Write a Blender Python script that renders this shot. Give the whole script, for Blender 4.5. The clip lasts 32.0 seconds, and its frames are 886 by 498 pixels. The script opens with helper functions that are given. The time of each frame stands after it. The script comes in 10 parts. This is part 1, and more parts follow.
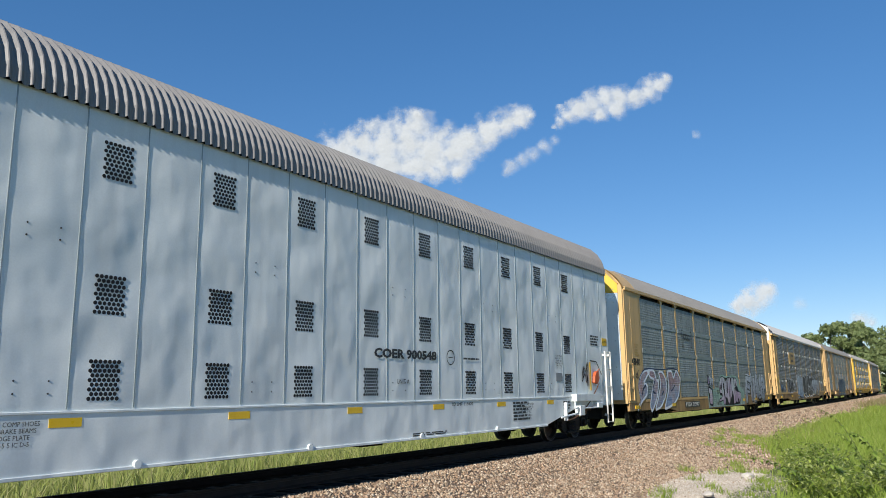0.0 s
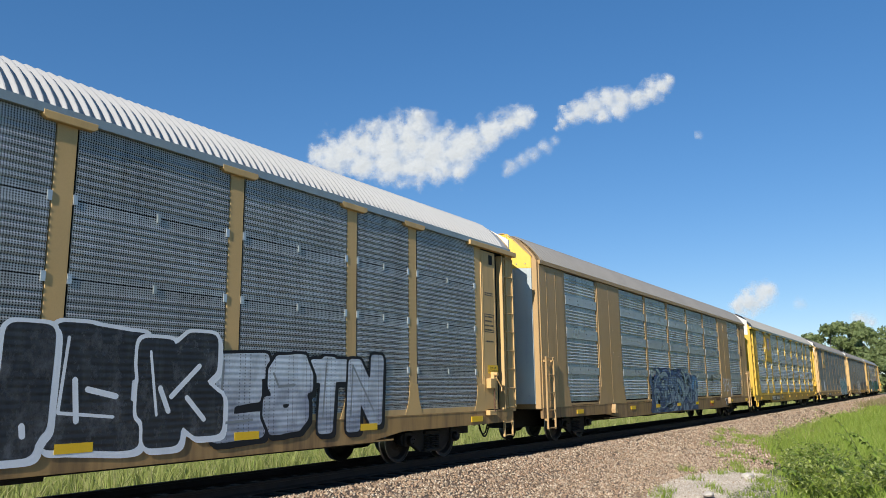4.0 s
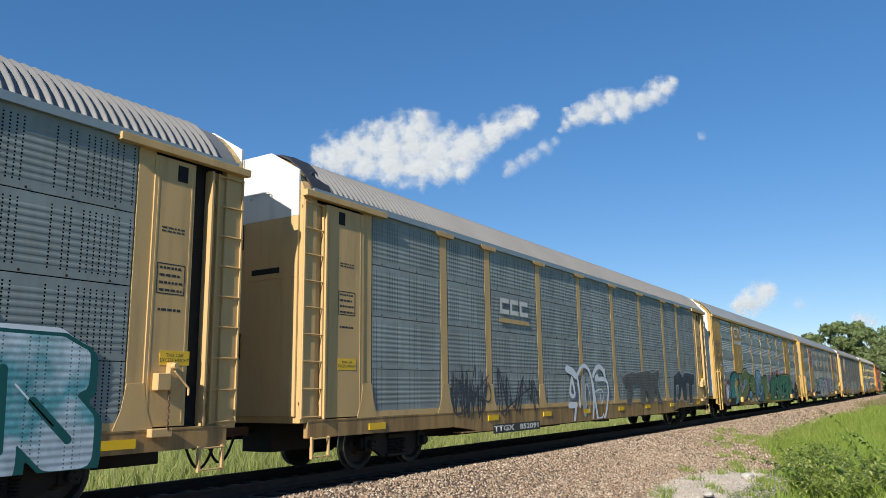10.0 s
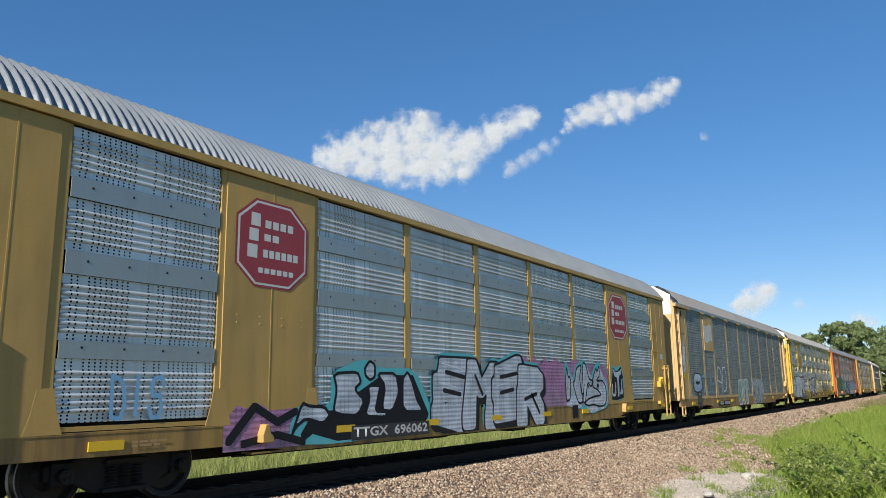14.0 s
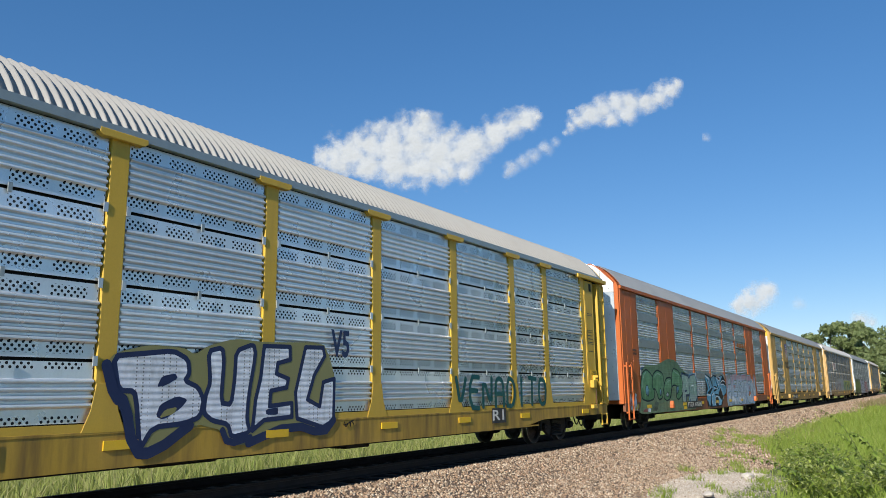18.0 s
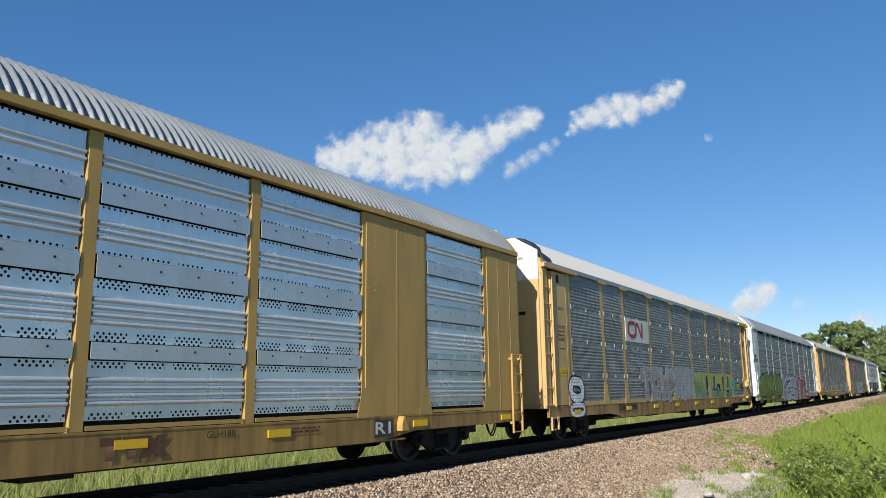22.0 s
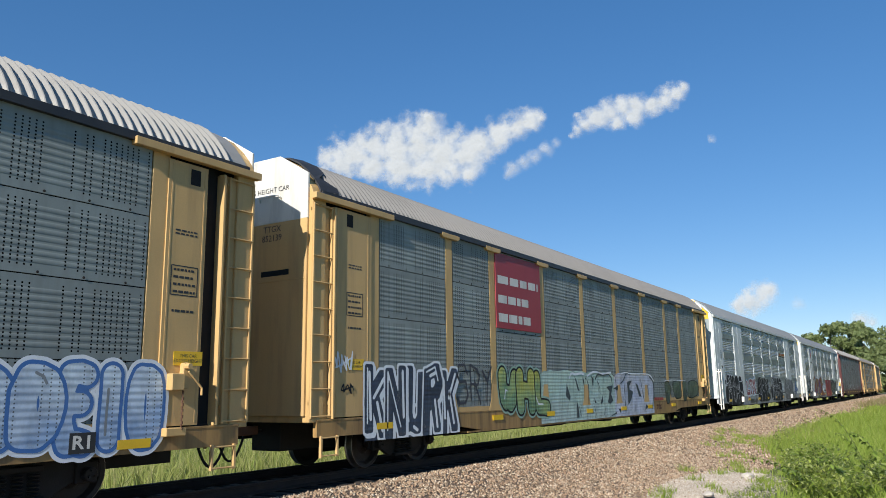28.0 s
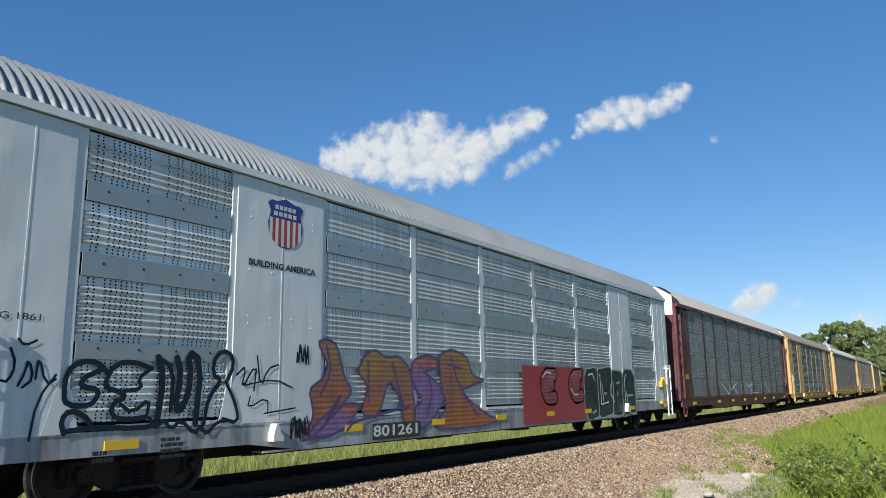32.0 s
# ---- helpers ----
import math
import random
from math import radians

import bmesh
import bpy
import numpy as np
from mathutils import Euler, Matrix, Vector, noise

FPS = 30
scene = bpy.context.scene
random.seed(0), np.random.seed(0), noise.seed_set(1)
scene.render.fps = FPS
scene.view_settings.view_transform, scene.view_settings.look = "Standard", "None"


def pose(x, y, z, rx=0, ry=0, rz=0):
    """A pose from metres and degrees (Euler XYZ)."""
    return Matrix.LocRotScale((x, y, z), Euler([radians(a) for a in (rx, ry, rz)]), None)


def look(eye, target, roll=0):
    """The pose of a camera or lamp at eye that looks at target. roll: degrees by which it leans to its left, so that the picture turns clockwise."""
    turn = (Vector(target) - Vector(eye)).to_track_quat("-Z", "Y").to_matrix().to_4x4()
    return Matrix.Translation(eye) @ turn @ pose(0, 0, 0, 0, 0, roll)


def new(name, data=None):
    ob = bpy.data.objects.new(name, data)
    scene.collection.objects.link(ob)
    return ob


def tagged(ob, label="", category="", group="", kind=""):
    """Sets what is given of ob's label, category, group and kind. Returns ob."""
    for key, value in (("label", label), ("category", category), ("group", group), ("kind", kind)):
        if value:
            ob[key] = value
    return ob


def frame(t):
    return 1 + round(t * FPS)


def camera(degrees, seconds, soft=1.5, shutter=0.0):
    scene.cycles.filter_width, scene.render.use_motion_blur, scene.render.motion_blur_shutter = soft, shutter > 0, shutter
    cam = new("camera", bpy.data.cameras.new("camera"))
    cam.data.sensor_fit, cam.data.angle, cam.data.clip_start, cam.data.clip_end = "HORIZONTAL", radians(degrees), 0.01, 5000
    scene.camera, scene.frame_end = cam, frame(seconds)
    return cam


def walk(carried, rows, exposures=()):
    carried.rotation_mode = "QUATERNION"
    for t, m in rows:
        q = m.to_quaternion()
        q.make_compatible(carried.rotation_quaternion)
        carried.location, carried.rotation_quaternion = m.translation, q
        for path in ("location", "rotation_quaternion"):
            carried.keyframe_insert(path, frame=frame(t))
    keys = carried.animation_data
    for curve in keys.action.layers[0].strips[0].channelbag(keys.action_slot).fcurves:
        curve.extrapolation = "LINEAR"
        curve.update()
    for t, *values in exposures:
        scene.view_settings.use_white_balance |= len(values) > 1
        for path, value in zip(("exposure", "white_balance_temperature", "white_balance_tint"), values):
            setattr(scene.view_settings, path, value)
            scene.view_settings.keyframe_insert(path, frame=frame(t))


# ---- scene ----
EYE = (0.0, 0.0, 1.4356)
cam = camera(60.38, 32.0, soft=0.65)
STILL = pose(*EYE, 90 + 10.633, 0.74, -57.361)
walk(cam, [(0.0, STILL), (32.0, STILL)], exposures=[(0.0, 0.33), (32.0, 0.33)])

# ---------------- world, sun ----------------
SUN_EL, SUN_SIDE = 28.5, 7.2          # height of the sun; how far it stands off the track's line, on the near side
sun_dir = Vector((-math.cos(radians(SUN_EL)) * math.cos(radians(SUN_SIDE)),
                  -math.cos(radians(SUN_EL)) * math.sin(radians(SUN_SIDE)), math.sin(radians(SUN_EL))))
world = bpy.data.worlds.new("sky")
scene.world = world
world.use_nodes = True
wn, wl = world.node_tree.nodes, world.node_tree.links
sky = wn.new("ShaderNodeTexSky")
sky.sky_type, sky.sun_disc = "NISHITA", False
sky.sun_elevation, sky.sun_rotation = radians(SUN_EL), math.atan2(sun_dir.x, sun_dir.y)
sky.altitude, sky.air_density, sky.dust_density, sky.ozone_density = 1000.0, 1.0, 0.0, 3.0
even = wn.new("ShaderNodeGamma")
even.inputs["Gamma"].default_value = 0.70
rich = wn.new("ShaderNodeHueSaturation")
rich.inputs["Saturation"].default_value = 1.45
wl.new(sky.outputs[0], even.inputs["Color"])
wl.new(even.outputs[0], rich.inputs["Color"])
deep = wn.new("ShaderNodeMix")
deep.data_type, deep.blend_type = "RGBA", "MULTIPLY"
deep.inputs[0].default_value, deep.inputs[7].default_value = 1.0, (0.91, 0.945, 1.06, 1)
wl.new(rich.outputs[0], deep.inputs[6])
wl.new(deep.outputs[2], wn["Background"].inputs["Color"])
wn["Background"].inputs["Strength"].default_value = 0.151
lamp = bpy.data.lights.new("sun", "SUN")
lamp.energy, lamp.angle, lamp.color = 5.0, radians(0.5), (1.0, 0.95, 0.87)
new("sun", lamp).matrix_world = look(sun_dir * 60, (0, 0, 0))

# ---------------- the track's line ----------------
TRACK_Y, STRAIGHT, RADIUS = 10.464, 150.0, 500.0


def on_track(s):
    """Place and heading on the track's centre line, s metres along it."""
    if s <= STRAIGHT:
        return s, TRACK_Y, 0.0
    a = (s - STRAIGHT) / RADIUS
    return STRAIGHT + RADIUS * math.sin(a), TRACK_Y + RADIUS * (1 - math.cos(a)), a


# ---------------- materials ----------------
def nodes_of(name):
    m = bpy.data.materials.new(name)
    m.use_nodes = True
    nt = m.node_tree
    return m, nt.nodes, nt.links, nt.nodes["Principled BSDF"]


def math_node(n, l, op, a, b=None, c=None):
    nd = n.new("ShaderNodeMath")
    nd.operation = op
    for k, v in enumerate((a, b, c)):
        if v is None:
            continue
        if isinstance(v, (int, float)):
            nd.inputs[k].default_value = v
        else:
            l.new(v, nd.inputs[k])
    return nd.outputs[0]


def mix_color(n, l, fac, a, b, blend="MIX"):
    nd = n.new("ShaderNodeMix")
    nd.data_type, nd.blend_type = "RGBA", blend
    for k, v in ((0, fac), (6, a), (7, b)):
        if isinstance(v, (int, float)):
            nd.inputs[k].default_value = v
        elif isinstance(v, tuple):
            nd.inputs[k].default_value = (*v, 1)
        else:
            l.new(v, nd.inputs[k])
    return nd.outputs[2]


def coords(n, l, scale=(1, 1, 1), shift=True):
    """Object coordinates, moved by the object's own random number."""
    tc = n.new("ShaderNodeTexCoord").outputs["Object"]
    mp = n.new("ShaderNodeMapping")
    mp.inputs["Scale"].default_value = scale
    l.new(tc, mp.inputs[0])
    if shift:
        info = n.new("ShaderNodeObjectInfo")
        cb = n.new("ShaderNodeCombineXYZ")
        r = math_node(n, l, "MULTIPLY", info.outputs["Random"], 37.0)
        l.new(r, cb.inputs[0]), l.new(r, cb.inputs[1]), l.new(r, cb.inputs[2])
        l.new(cb.outputs[0], mp.inputs["Location"])
    return mp.outputs[0]


def noise_of(n, l, vec, scale, detail=4.0, rough=0.55, lo=0.35, hi=0.65):
    t = n.new("ShaderNodeTexNoise")
    t.inputs["Scale"].default_value, t.inputs["Detail"].default_value, t.inputs["Roughness"].default_value = scale, detail, rough
    l.new(vec, t.inputs["Vector"])
    r = n.new("ShaderNodeMapRange")
    r.inputs[1].default_value, r.inputs[2].default_value = lo, hi
    l.new(t.outputs["Fac"], r.inputs[0])
    return r.outputs[0]


def painted(name, color, rough=0.5, metal=0.0, dirt=(0.10, 0.075, 0.05), amount=0.35, fade=0.25, bump=0.15, spec=0.5, runs_from=0.5, buckle=0.0):
    """Weathered paint: broad fading, streaks that run down, fine grain."""
    m, n, l, p = nodes_of(name)
    broad = noise_of(n, l, coords(n, l), 0.8, 5)
    runs = noise_of(n, l, coords(n, l, (2.6, 2.6, 0.3)), 1.5, 6, 0.6, runs_from, runs_from + 0.33)
    fine = noise_of(n, l, coords(n, l), 45, 3, 0.6)
    pale = tuple(min(1, c * 0.75 + 0.09) for c in color)
    c1 = mix_color(n, l, math_node(n, l, "MULTIPLY", broad, fade), color, pale)
    c2 = mix_color(n, l, math_node(n, l, "MULTIPLY", runs, amount * 0.8), c1, dirt)
    c3 = mix_color(n, l, math_node(n, l, "MULTIPLY", fine, 0.12), c2, tuple(c * 0.55 for c in color))
    l.new(c3, p.inputs["Base Color"])
    rr = math_node(n, l, "MULTIPLY_ADD", broad, 0.18, rough - 0.09)
    l.new(rr, p.inputs["Roughness"])
    p.inputs["Metallic"].default_value = metal
    p.inputs["Specular IOR Level"].default_value = spec
    b = n.new("ShaderNodeBump")
    b.inputs["Strength"].default_value, b.inputs["Distance"].default_value = bump, 0.004
    l.new(noise_of(n, l, coords(n, l), 3.0, 6, 0.6, 0.2, 0.8), b.inputs["Height"])
    if buckle:
        # broad dents of thin sheet
        d = n.new("ShaderNodeBump")
        d.inputs["Strength"].default_value, d.inputs["Distance"].default_value = 1.0, buckle
        l.new(noise_of(n, l, coords(n, l, (1, 1, 0.8)), 1.1, 2, 0.4, 0.2, 0.8), d.inputs["Height"])
        l.new(d.outputs[0], b.inputs["Normal"])
    l.new(b.outputs[0], p.inputs["Normal"])
    return m


def dots(n, l, x, z, px, pz, radius, stagger=False):
    """1 inside round holes on a grid of pitch px by pz."""
    row = math_node(n, l, "DIVIDE", z, pz)
    if stagger:
        half = math_node(n, l, "MULTIPLY", math_node(n, l, "FLOORED_MODULO", math_node(n, l, "FLOOR", row), 2.0), 0.5)
        col = math_node(n, l, "ADD", math_node(n, l, "DIVIDE", x, px), half)
    else:
        col = math_node(n, l, "DIVIDE", x, px)
    u = math_node(n, l, "MULTIPLY", math_node(n, l, "SUBTRACT", math_node(n, l, "FRACT", col), 0.5), px)
    v = math_node(n, l, "MULTIPLY", math_node(n, l, "SUBTRACT", math_node(n, l, "FRACT", row), 0.5), pz)
    d = math_node(n, l, "SQRT", math_node(n, l, "ADD", math_node(n, l, "MULTIPLY", u, u), math_node(n, l, "MULTIPLY", v, v)))
    return math_node(n, l, "LESS_THAN", d, radius)


def band(n, l, v, lo, hi):
    return math_node(n, l, "MULTIPLY", math_node(n, l, "GREATER_THAN", v, lo), math_node(n, l, "LESS_THAN", v, hi))


def sheet_metal(name, color, metal, rough, holes, tint=(0.16, 0.15, 0.13), amount=0.4):
    """Galvanised rack panel. holes, painted as near-black dots: 'fine' columns of small ones, 'bold' rows of large
    ones, 'mesh' an even screen.
    """
    m, n, l, p = nodes_of(name)
    tc = n.new("ShaderNodeTexCoord")
    sep = n.new("ShaderNodeSeparateXYZ")
    l.new(tc.outputs["Object"], sep.inputs[0])
    x, z = sep.outputs[0], sep.outputs[2]
    zz = math_node(n, l, "ABSOLUTE", z)
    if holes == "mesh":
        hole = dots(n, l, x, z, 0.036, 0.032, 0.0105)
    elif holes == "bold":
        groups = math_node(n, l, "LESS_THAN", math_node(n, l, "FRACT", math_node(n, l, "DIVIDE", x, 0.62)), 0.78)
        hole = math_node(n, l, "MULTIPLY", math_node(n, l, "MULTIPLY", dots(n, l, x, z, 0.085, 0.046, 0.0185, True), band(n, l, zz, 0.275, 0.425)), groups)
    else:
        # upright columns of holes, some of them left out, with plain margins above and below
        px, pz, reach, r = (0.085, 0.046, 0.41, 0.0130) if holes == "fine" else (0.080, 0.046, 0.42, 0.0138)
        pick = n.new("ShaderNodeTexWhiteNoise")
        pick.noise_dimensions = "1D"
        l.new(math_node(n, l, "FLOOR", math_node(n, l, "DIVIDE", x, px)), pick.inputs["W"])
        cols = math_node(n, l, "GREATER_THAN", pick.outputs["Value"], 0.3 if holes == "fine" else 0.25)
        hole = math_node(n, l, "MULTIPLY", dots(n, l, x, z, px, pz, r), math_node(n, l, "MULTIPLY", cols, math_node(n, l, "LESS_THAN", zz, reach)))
    broad = noise_of(n, l, coords(n, l), 1.1, 5)
    runs = noise_of(n, l, coords(n, l, (4, 4, 0.3)), 2.0, 6, 0.6, 0.45, 0.8)
    spangle = noise_of(n, l, coords(n, l), 60, 2, 0.5)
    info = n.new("ShaderNodeObjectInfo")
    dull = tuple(c * 0.62 for c in color)
    c0 = mix_color(n, l, math_node(n, l, "MULTIPLY", info.outputs["Random"], 0.45), color, dull)
    c1 = mix_color(n, l, math_node(n, l, "MULTIPLY", broad, 0.12 if holes == "bold" else 0.5), c0, dull)
    c2 = mix_color(n, l, math_node(n, l, "MULTIPLY", runs, amount), c1, tint)
    c3 = mix_color(n, l, math_node(n, l, "MULTIPLY", spangle, 0.15), c2, dull)
    # the sheet is unbroken: the holes' shade is painted near-black
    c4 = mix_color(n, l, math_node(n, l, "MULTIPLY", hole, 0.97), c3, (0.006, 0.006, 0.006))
    l.new(c4, p.inputs["Base Color"])
    solid = math_node(n, l, "SUBTRACT", 1.0, hole)
    l.new(math_node(n, l, "MULTIPLY", solid, metal), p.inputs["Metallic"])
    l.new(math_node(n, l, "MULTIPLY_ADD", broad, 0.15, rough), p.inputs["Roughness"])
    l.new(math_node(n, l, "MULTIPLY", solid, 0.15), p.inputs["Specular IOR Level"])
    return m


def plain(name, color, rough=0.6, metal=0.0, var=0.3, scale=6.0, bump=0.3, dist=0.006):
    m, n, l, p = nodes_of(name)
    f = noise_of(n, l, coords(n, l), scale, 5)
    g = noise_of(n, l, coords(n, l), scale * 9, 3)
    dark = tuple(c * (1 - var) for c in color)
    c = mix_color(n, l, f, color, dark)
    l.new(mix_color(n, l, math_node(n, l, "MULTIPLY", g, 0.3), c, tuple(k * 0.6 for k in color)), p.inputs["Base Color"])
    p.inputs["Roughness"].default_value, p.inputs["Metallic"].default_value = rough, metal
    b = n.new("ShaderNodeBump")
    b.inputs["Strength"].default_value, b.inputs["Distance"].default_value = bump, dist
    l.new(g, b.inputs["Height"])
    l.new(b.outputs[0], p.inputs["Normal"])
    return m


TAN = painted("faded_yellow_paint", (0.60, 0.39, 0.16), 0.52, amount=0.5, spec=0.3, buckle=0.015)
GOLD = painted("yellow_paint", (0.64, 0.405, 0.045), 0.5, amount=0.3, spec=0.35)
BROWNISH = painted("brownish_yellow_paint", (0.43, 0.275, 0.12), 0.5, amount=0.4, spec=0.3)
MUSTARD = painted("mustard_paint", (0.50, 0.31, 0.085), 0.52, amount=0.35, spec=0.3, buckle=0.02)
ORANGE = painted("orange_brown_paint", (0.50, 0.125, 0.028), 0.52, amount=0.3, spec=0.3, fade=0.08, buckle=0.015)
SILVER = painted("light_grey_paint", (0.74, 0.78, 0.77), 0.42, amount=0.2, spec=0.35, fade=0.3, buckle=0.05)
PALE = painted("pale_grey_paint", (0.68, 0.72, 0.71), 0.45, amount=0.35, spec=0.3, buckle=0.02)
MAROON = painted("maroon_paint", (0.10, 0.018, 0.02), 0.45, amount=0.3)
WHITE = painted("white_paint", (0.70, 0.68, 0.62), 0.55, amount=0.6)
BRIGHT = painted("bright_yellow_paint", (0.75, 0.46, 0.02), 0.45, amount=0.2)
SAFETY = painted("reflective_yellow", (0.85, 0.52, 0.01), 0.35, amount=0.12)
BLACK = painted("black_paint", (0.018, 0.018, 0.02), 0.5, dirt=(0.07, 0.06, 0.05), amount=0.3)
DARK = plain("grimy_steel", (0.022, 0.019, 0.017), 0.75, 0.2)
RUST = plain("rusty_steel", (0.14, 0.065, 0.035), 0.85, 0.0)
WHEEL = plain("wheel_steel", (0.05, 0.043, 0.04), 0.6, 0.5)
TREAD = plain("worn_steel", (0.45, 0.43, 0.41), 0.3, 0.9)
RUBBER = plain("black_rubber", (0.015, 0.015, 0.015), 0.8)
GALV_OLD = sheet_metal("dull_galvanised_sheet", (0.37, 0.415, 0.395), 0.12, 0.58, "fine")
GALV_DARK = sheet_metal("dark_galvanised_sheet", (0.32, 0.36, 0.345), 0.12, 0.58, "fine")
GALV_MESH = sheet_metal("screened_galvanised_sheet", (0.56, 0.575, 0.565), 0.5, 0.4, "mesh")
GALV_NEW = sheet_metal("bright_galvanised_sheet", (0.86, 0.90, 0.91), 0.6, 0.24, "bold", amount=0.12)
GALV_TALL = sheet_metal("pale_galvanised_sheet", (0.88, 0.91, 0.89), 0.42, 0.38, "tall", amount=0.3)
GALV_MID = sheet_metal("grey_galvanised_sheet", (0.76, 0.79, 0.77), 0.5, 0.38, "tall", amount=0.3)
FLAT_BAND = painted("plain_galvanised_strip", (0.33, 0.37, 0.365), 0.38, 0.35, (0.14, 0.13, 0.12), 0.35)
PALE_BAND = painted("pale_galvanised_strip", (0.52, 0.56, 0.57), 0.32, 0.45, (0.2, 0.19, 0.17), 0.35)
ROOF_GREY = painted("grey_roof_sheet", (0.195, 0.187, 0.175), 0.55, 0.1, (0.16, 0.13, 0.10), 0.35)
ROOF_PALE = painted("pale_roof_sheet", (0.31, 0.30, 0.275), 0.55, 0.05, (0.25, 0.2, 0.14), 0.3)
ROOF_WHITE = painted("white_roof_sheet", (0.37, 0.365, 0.355), 0.55, 0.0, (0.3, 0.27, 0.22), 0.25)
ROOF_STEEL = painted("galvanised_roof_sheet", (0.21, 0.228, 0.24), 0.45, 0.3, (0.2, 0.19, 0.18), 0.25)
ROOF_DARK = painted("brown_grey_roof_sheet", (0.21, 0.20, 0.19), 0.5, 0.15, (0.12, 0.10, 0.08), 0.35)
# near-black colour for the shade inside cars, vents, slots and holes
INSIDE = plain("shade_black", (0.012, 0.012, 0.013), 0.9)


SILL = {m: painted("grimy_" + m.name, c, 0.6, 0.0, (0.085, 0.05, 0.03), 1.05, 0.2, 0.3, 0.4, 0.40) for m, c in (
    (TAN, (0.40, 0.24, 0.085)), (GOLD, (0.50, 0.31, 0.04)), (BROWNISH, (0.30, 0.18, 0.07)), (MUSTARD, (0.39, 0.24, 0.06)), (ORANGE, (0.30, 0.10, 0.04)),
    (SILVER, (0.52, 0.57, 0.58)), (PALE, (0.40, 0.44, 0.45)), (MAROON, (0.09, 0.03, 0.025)))}
FLAP = plain("torn_black_roof_flap", (0.035, 0.037, 0.042), 0.6)


def paint_spray(name, color, rough=0.5):
    dark = max(color) < 0.12
    return painted(name, color, rough, 0.0, tuple(c * 0.35 + (0.008 if dark else 0.02) for c in color), 0.3, 0.06 if dark else 0.3, 0.1, 0.2 if dark else 0.4)


SPRAY = {k: paint_spray(k + "_spray_paint", c) for k, c in dict(
    white=(0.80, 0.83, 0.86), black=(0.012, 0.013, 0.016), blue=(0.05, 0.16, 0.42), sky=(0.20, 0.42, 0.62), navy=(0.025, 0.045, 0.11),
    green=(0.012, 0.14, 0.065), leaf=(0.13, 0.22, 0.05), olive=(0.17, 0.19, 0.05), teal=(0.03, 0.30, 0.32), purple=(0.13, 0.06, 0.19), pink=(0.48, 0.09, 0.28),
    red=(0.36, 0.035, 0.045), orange=(0.50, 0.17, 0.03), yellow=(0.62, 0.48, 0.05), lilac=(0.36, 0.34, 0.47), grey=(0.22, 0.24, 0.25),
    mint=(0.30, 0.46, 0.37), rose=(0.45, 0.22, 0.24), amber=(0.40, 0.22, 0.03), aqua=(0.10, 0.50, 0.52), royal=(0.02, 0.045, 0.24)).items()}

# ---------------- mesh tools ----------------
MESH = {}


class Build:
    """Collects faces for one mesh."""

    def __init__(self):
        self.v, self.f, self.m = [], [], []

    def add(self, verts, faces, mi=0):
        k = len(self.v)
        self.v += [tuple(p) for p in verts]
        self.f += [tuple(i + k for i in f) for f in faces]
        self.m += [mi] * len(faces)

    def box(self, x0, x1, y0, y1, z0, z1, mi=0):
        self.add([(x, y, z) for x in (x0, x1) for y in (y0, y1) for z in (z0, z1)],
                 [(0, 1, 3, 2), (4, 6, 7, 5), (0, 4, 5, 1), (2, 3, 7, 6), (0, 2, 6, 4), (1, 5, 7, 3)], mi)

    def prism(self, poly, y0, y1, mi=0):
        """A flat outline in x and z (anticlockwise as seen from -y), given thickness along y."""
        n = len(poly)
        vs = [(x, y0, z) for x, z in poly] + [(x, y1, z) for x, z in poly]
        self.add(vs, [tuple(range(n)), tuple(range(2 * n - 1, n - 1, -1))] + [(i, i + n, (i + 1) % n + n, (i + 1) % n) for i in range(n)], mi)

    def bar(self, a, b, r, sides=8, mi=0, r2=None):
        """A round bar from a to b."""
        a, b = Vector(a), Vector(b)
        q = (b - a).to_track_quat("Z", "Y")
        vs = []
        for c, rr in ((a, r), (b, r if r2 is None else r2)):
            vs += [c + q @ Vector((rr * math.cos(2 * math.pi * k / sides), rr * math.sin(2 * math.pi * k / sides), 0)) for k in range(sides)]
        self.add(vs, [tuple(range(sides - 1, -1, -1)), tuple(range(sides, 2 * sides))] +
                 [(k, (k + 1) % sides, (k + 1) % sides + sides, k + sides) for k in range(sides)], mi)

    def lathe(self, profile, c, axis="y", sides=28, mi=0):
        """A turned shape: profile of (along the axis, radius)."""
        vs = []
        for h, r in profile:
            for k in range(sides):
                u, w = r * math.cos(2 * math.pi * k / sides), r * math.sin(2 * math.pi * k / sides)
                vs.append((c[0] + u, c[1] + h, c[2] + w) if axis == "y" else (c[0] + u, c[1] + w, c[2] + h))
        fs = []
        for j in range(len(profile) - 1):
            for k in range(sides):
                a, b = j * sides + k, j * sides + (k + 1) % sides
                fs.append((a, b, b + sides, a + sides))
        self.add(vs, fs, mi)

    def mesh(self, name, bevel=0.0, smooth=False, slots=1):
        me = bpy.data.meshes.new(name)
        me.from_pydata(self.v, [], self.f)
        me.polygons.foreach_set("material_index", self.m)
        bm = bmesh.new()
        bm.from_mesh(me)
        bmesh.ops.recalc_face_normals(bm, faces=bm.faces)
        if bevel:
            bmesh.ops.bevel(bm, geom=[e for e in bm.edges if len(e.link_faces) == 2 and e.calc_face_angle(0) > 0.7], offset=bevel,
                            segments=1, affect="EDGES", clamp_overlap=True)
        bm.to_mesh(me)
        bm.free()
        if smooth:
            me.polygons.foreach_set("use_smooth", [True] * len(me.polygons))
        for _ in range(slots):
            me.materials.append(None)
        return me


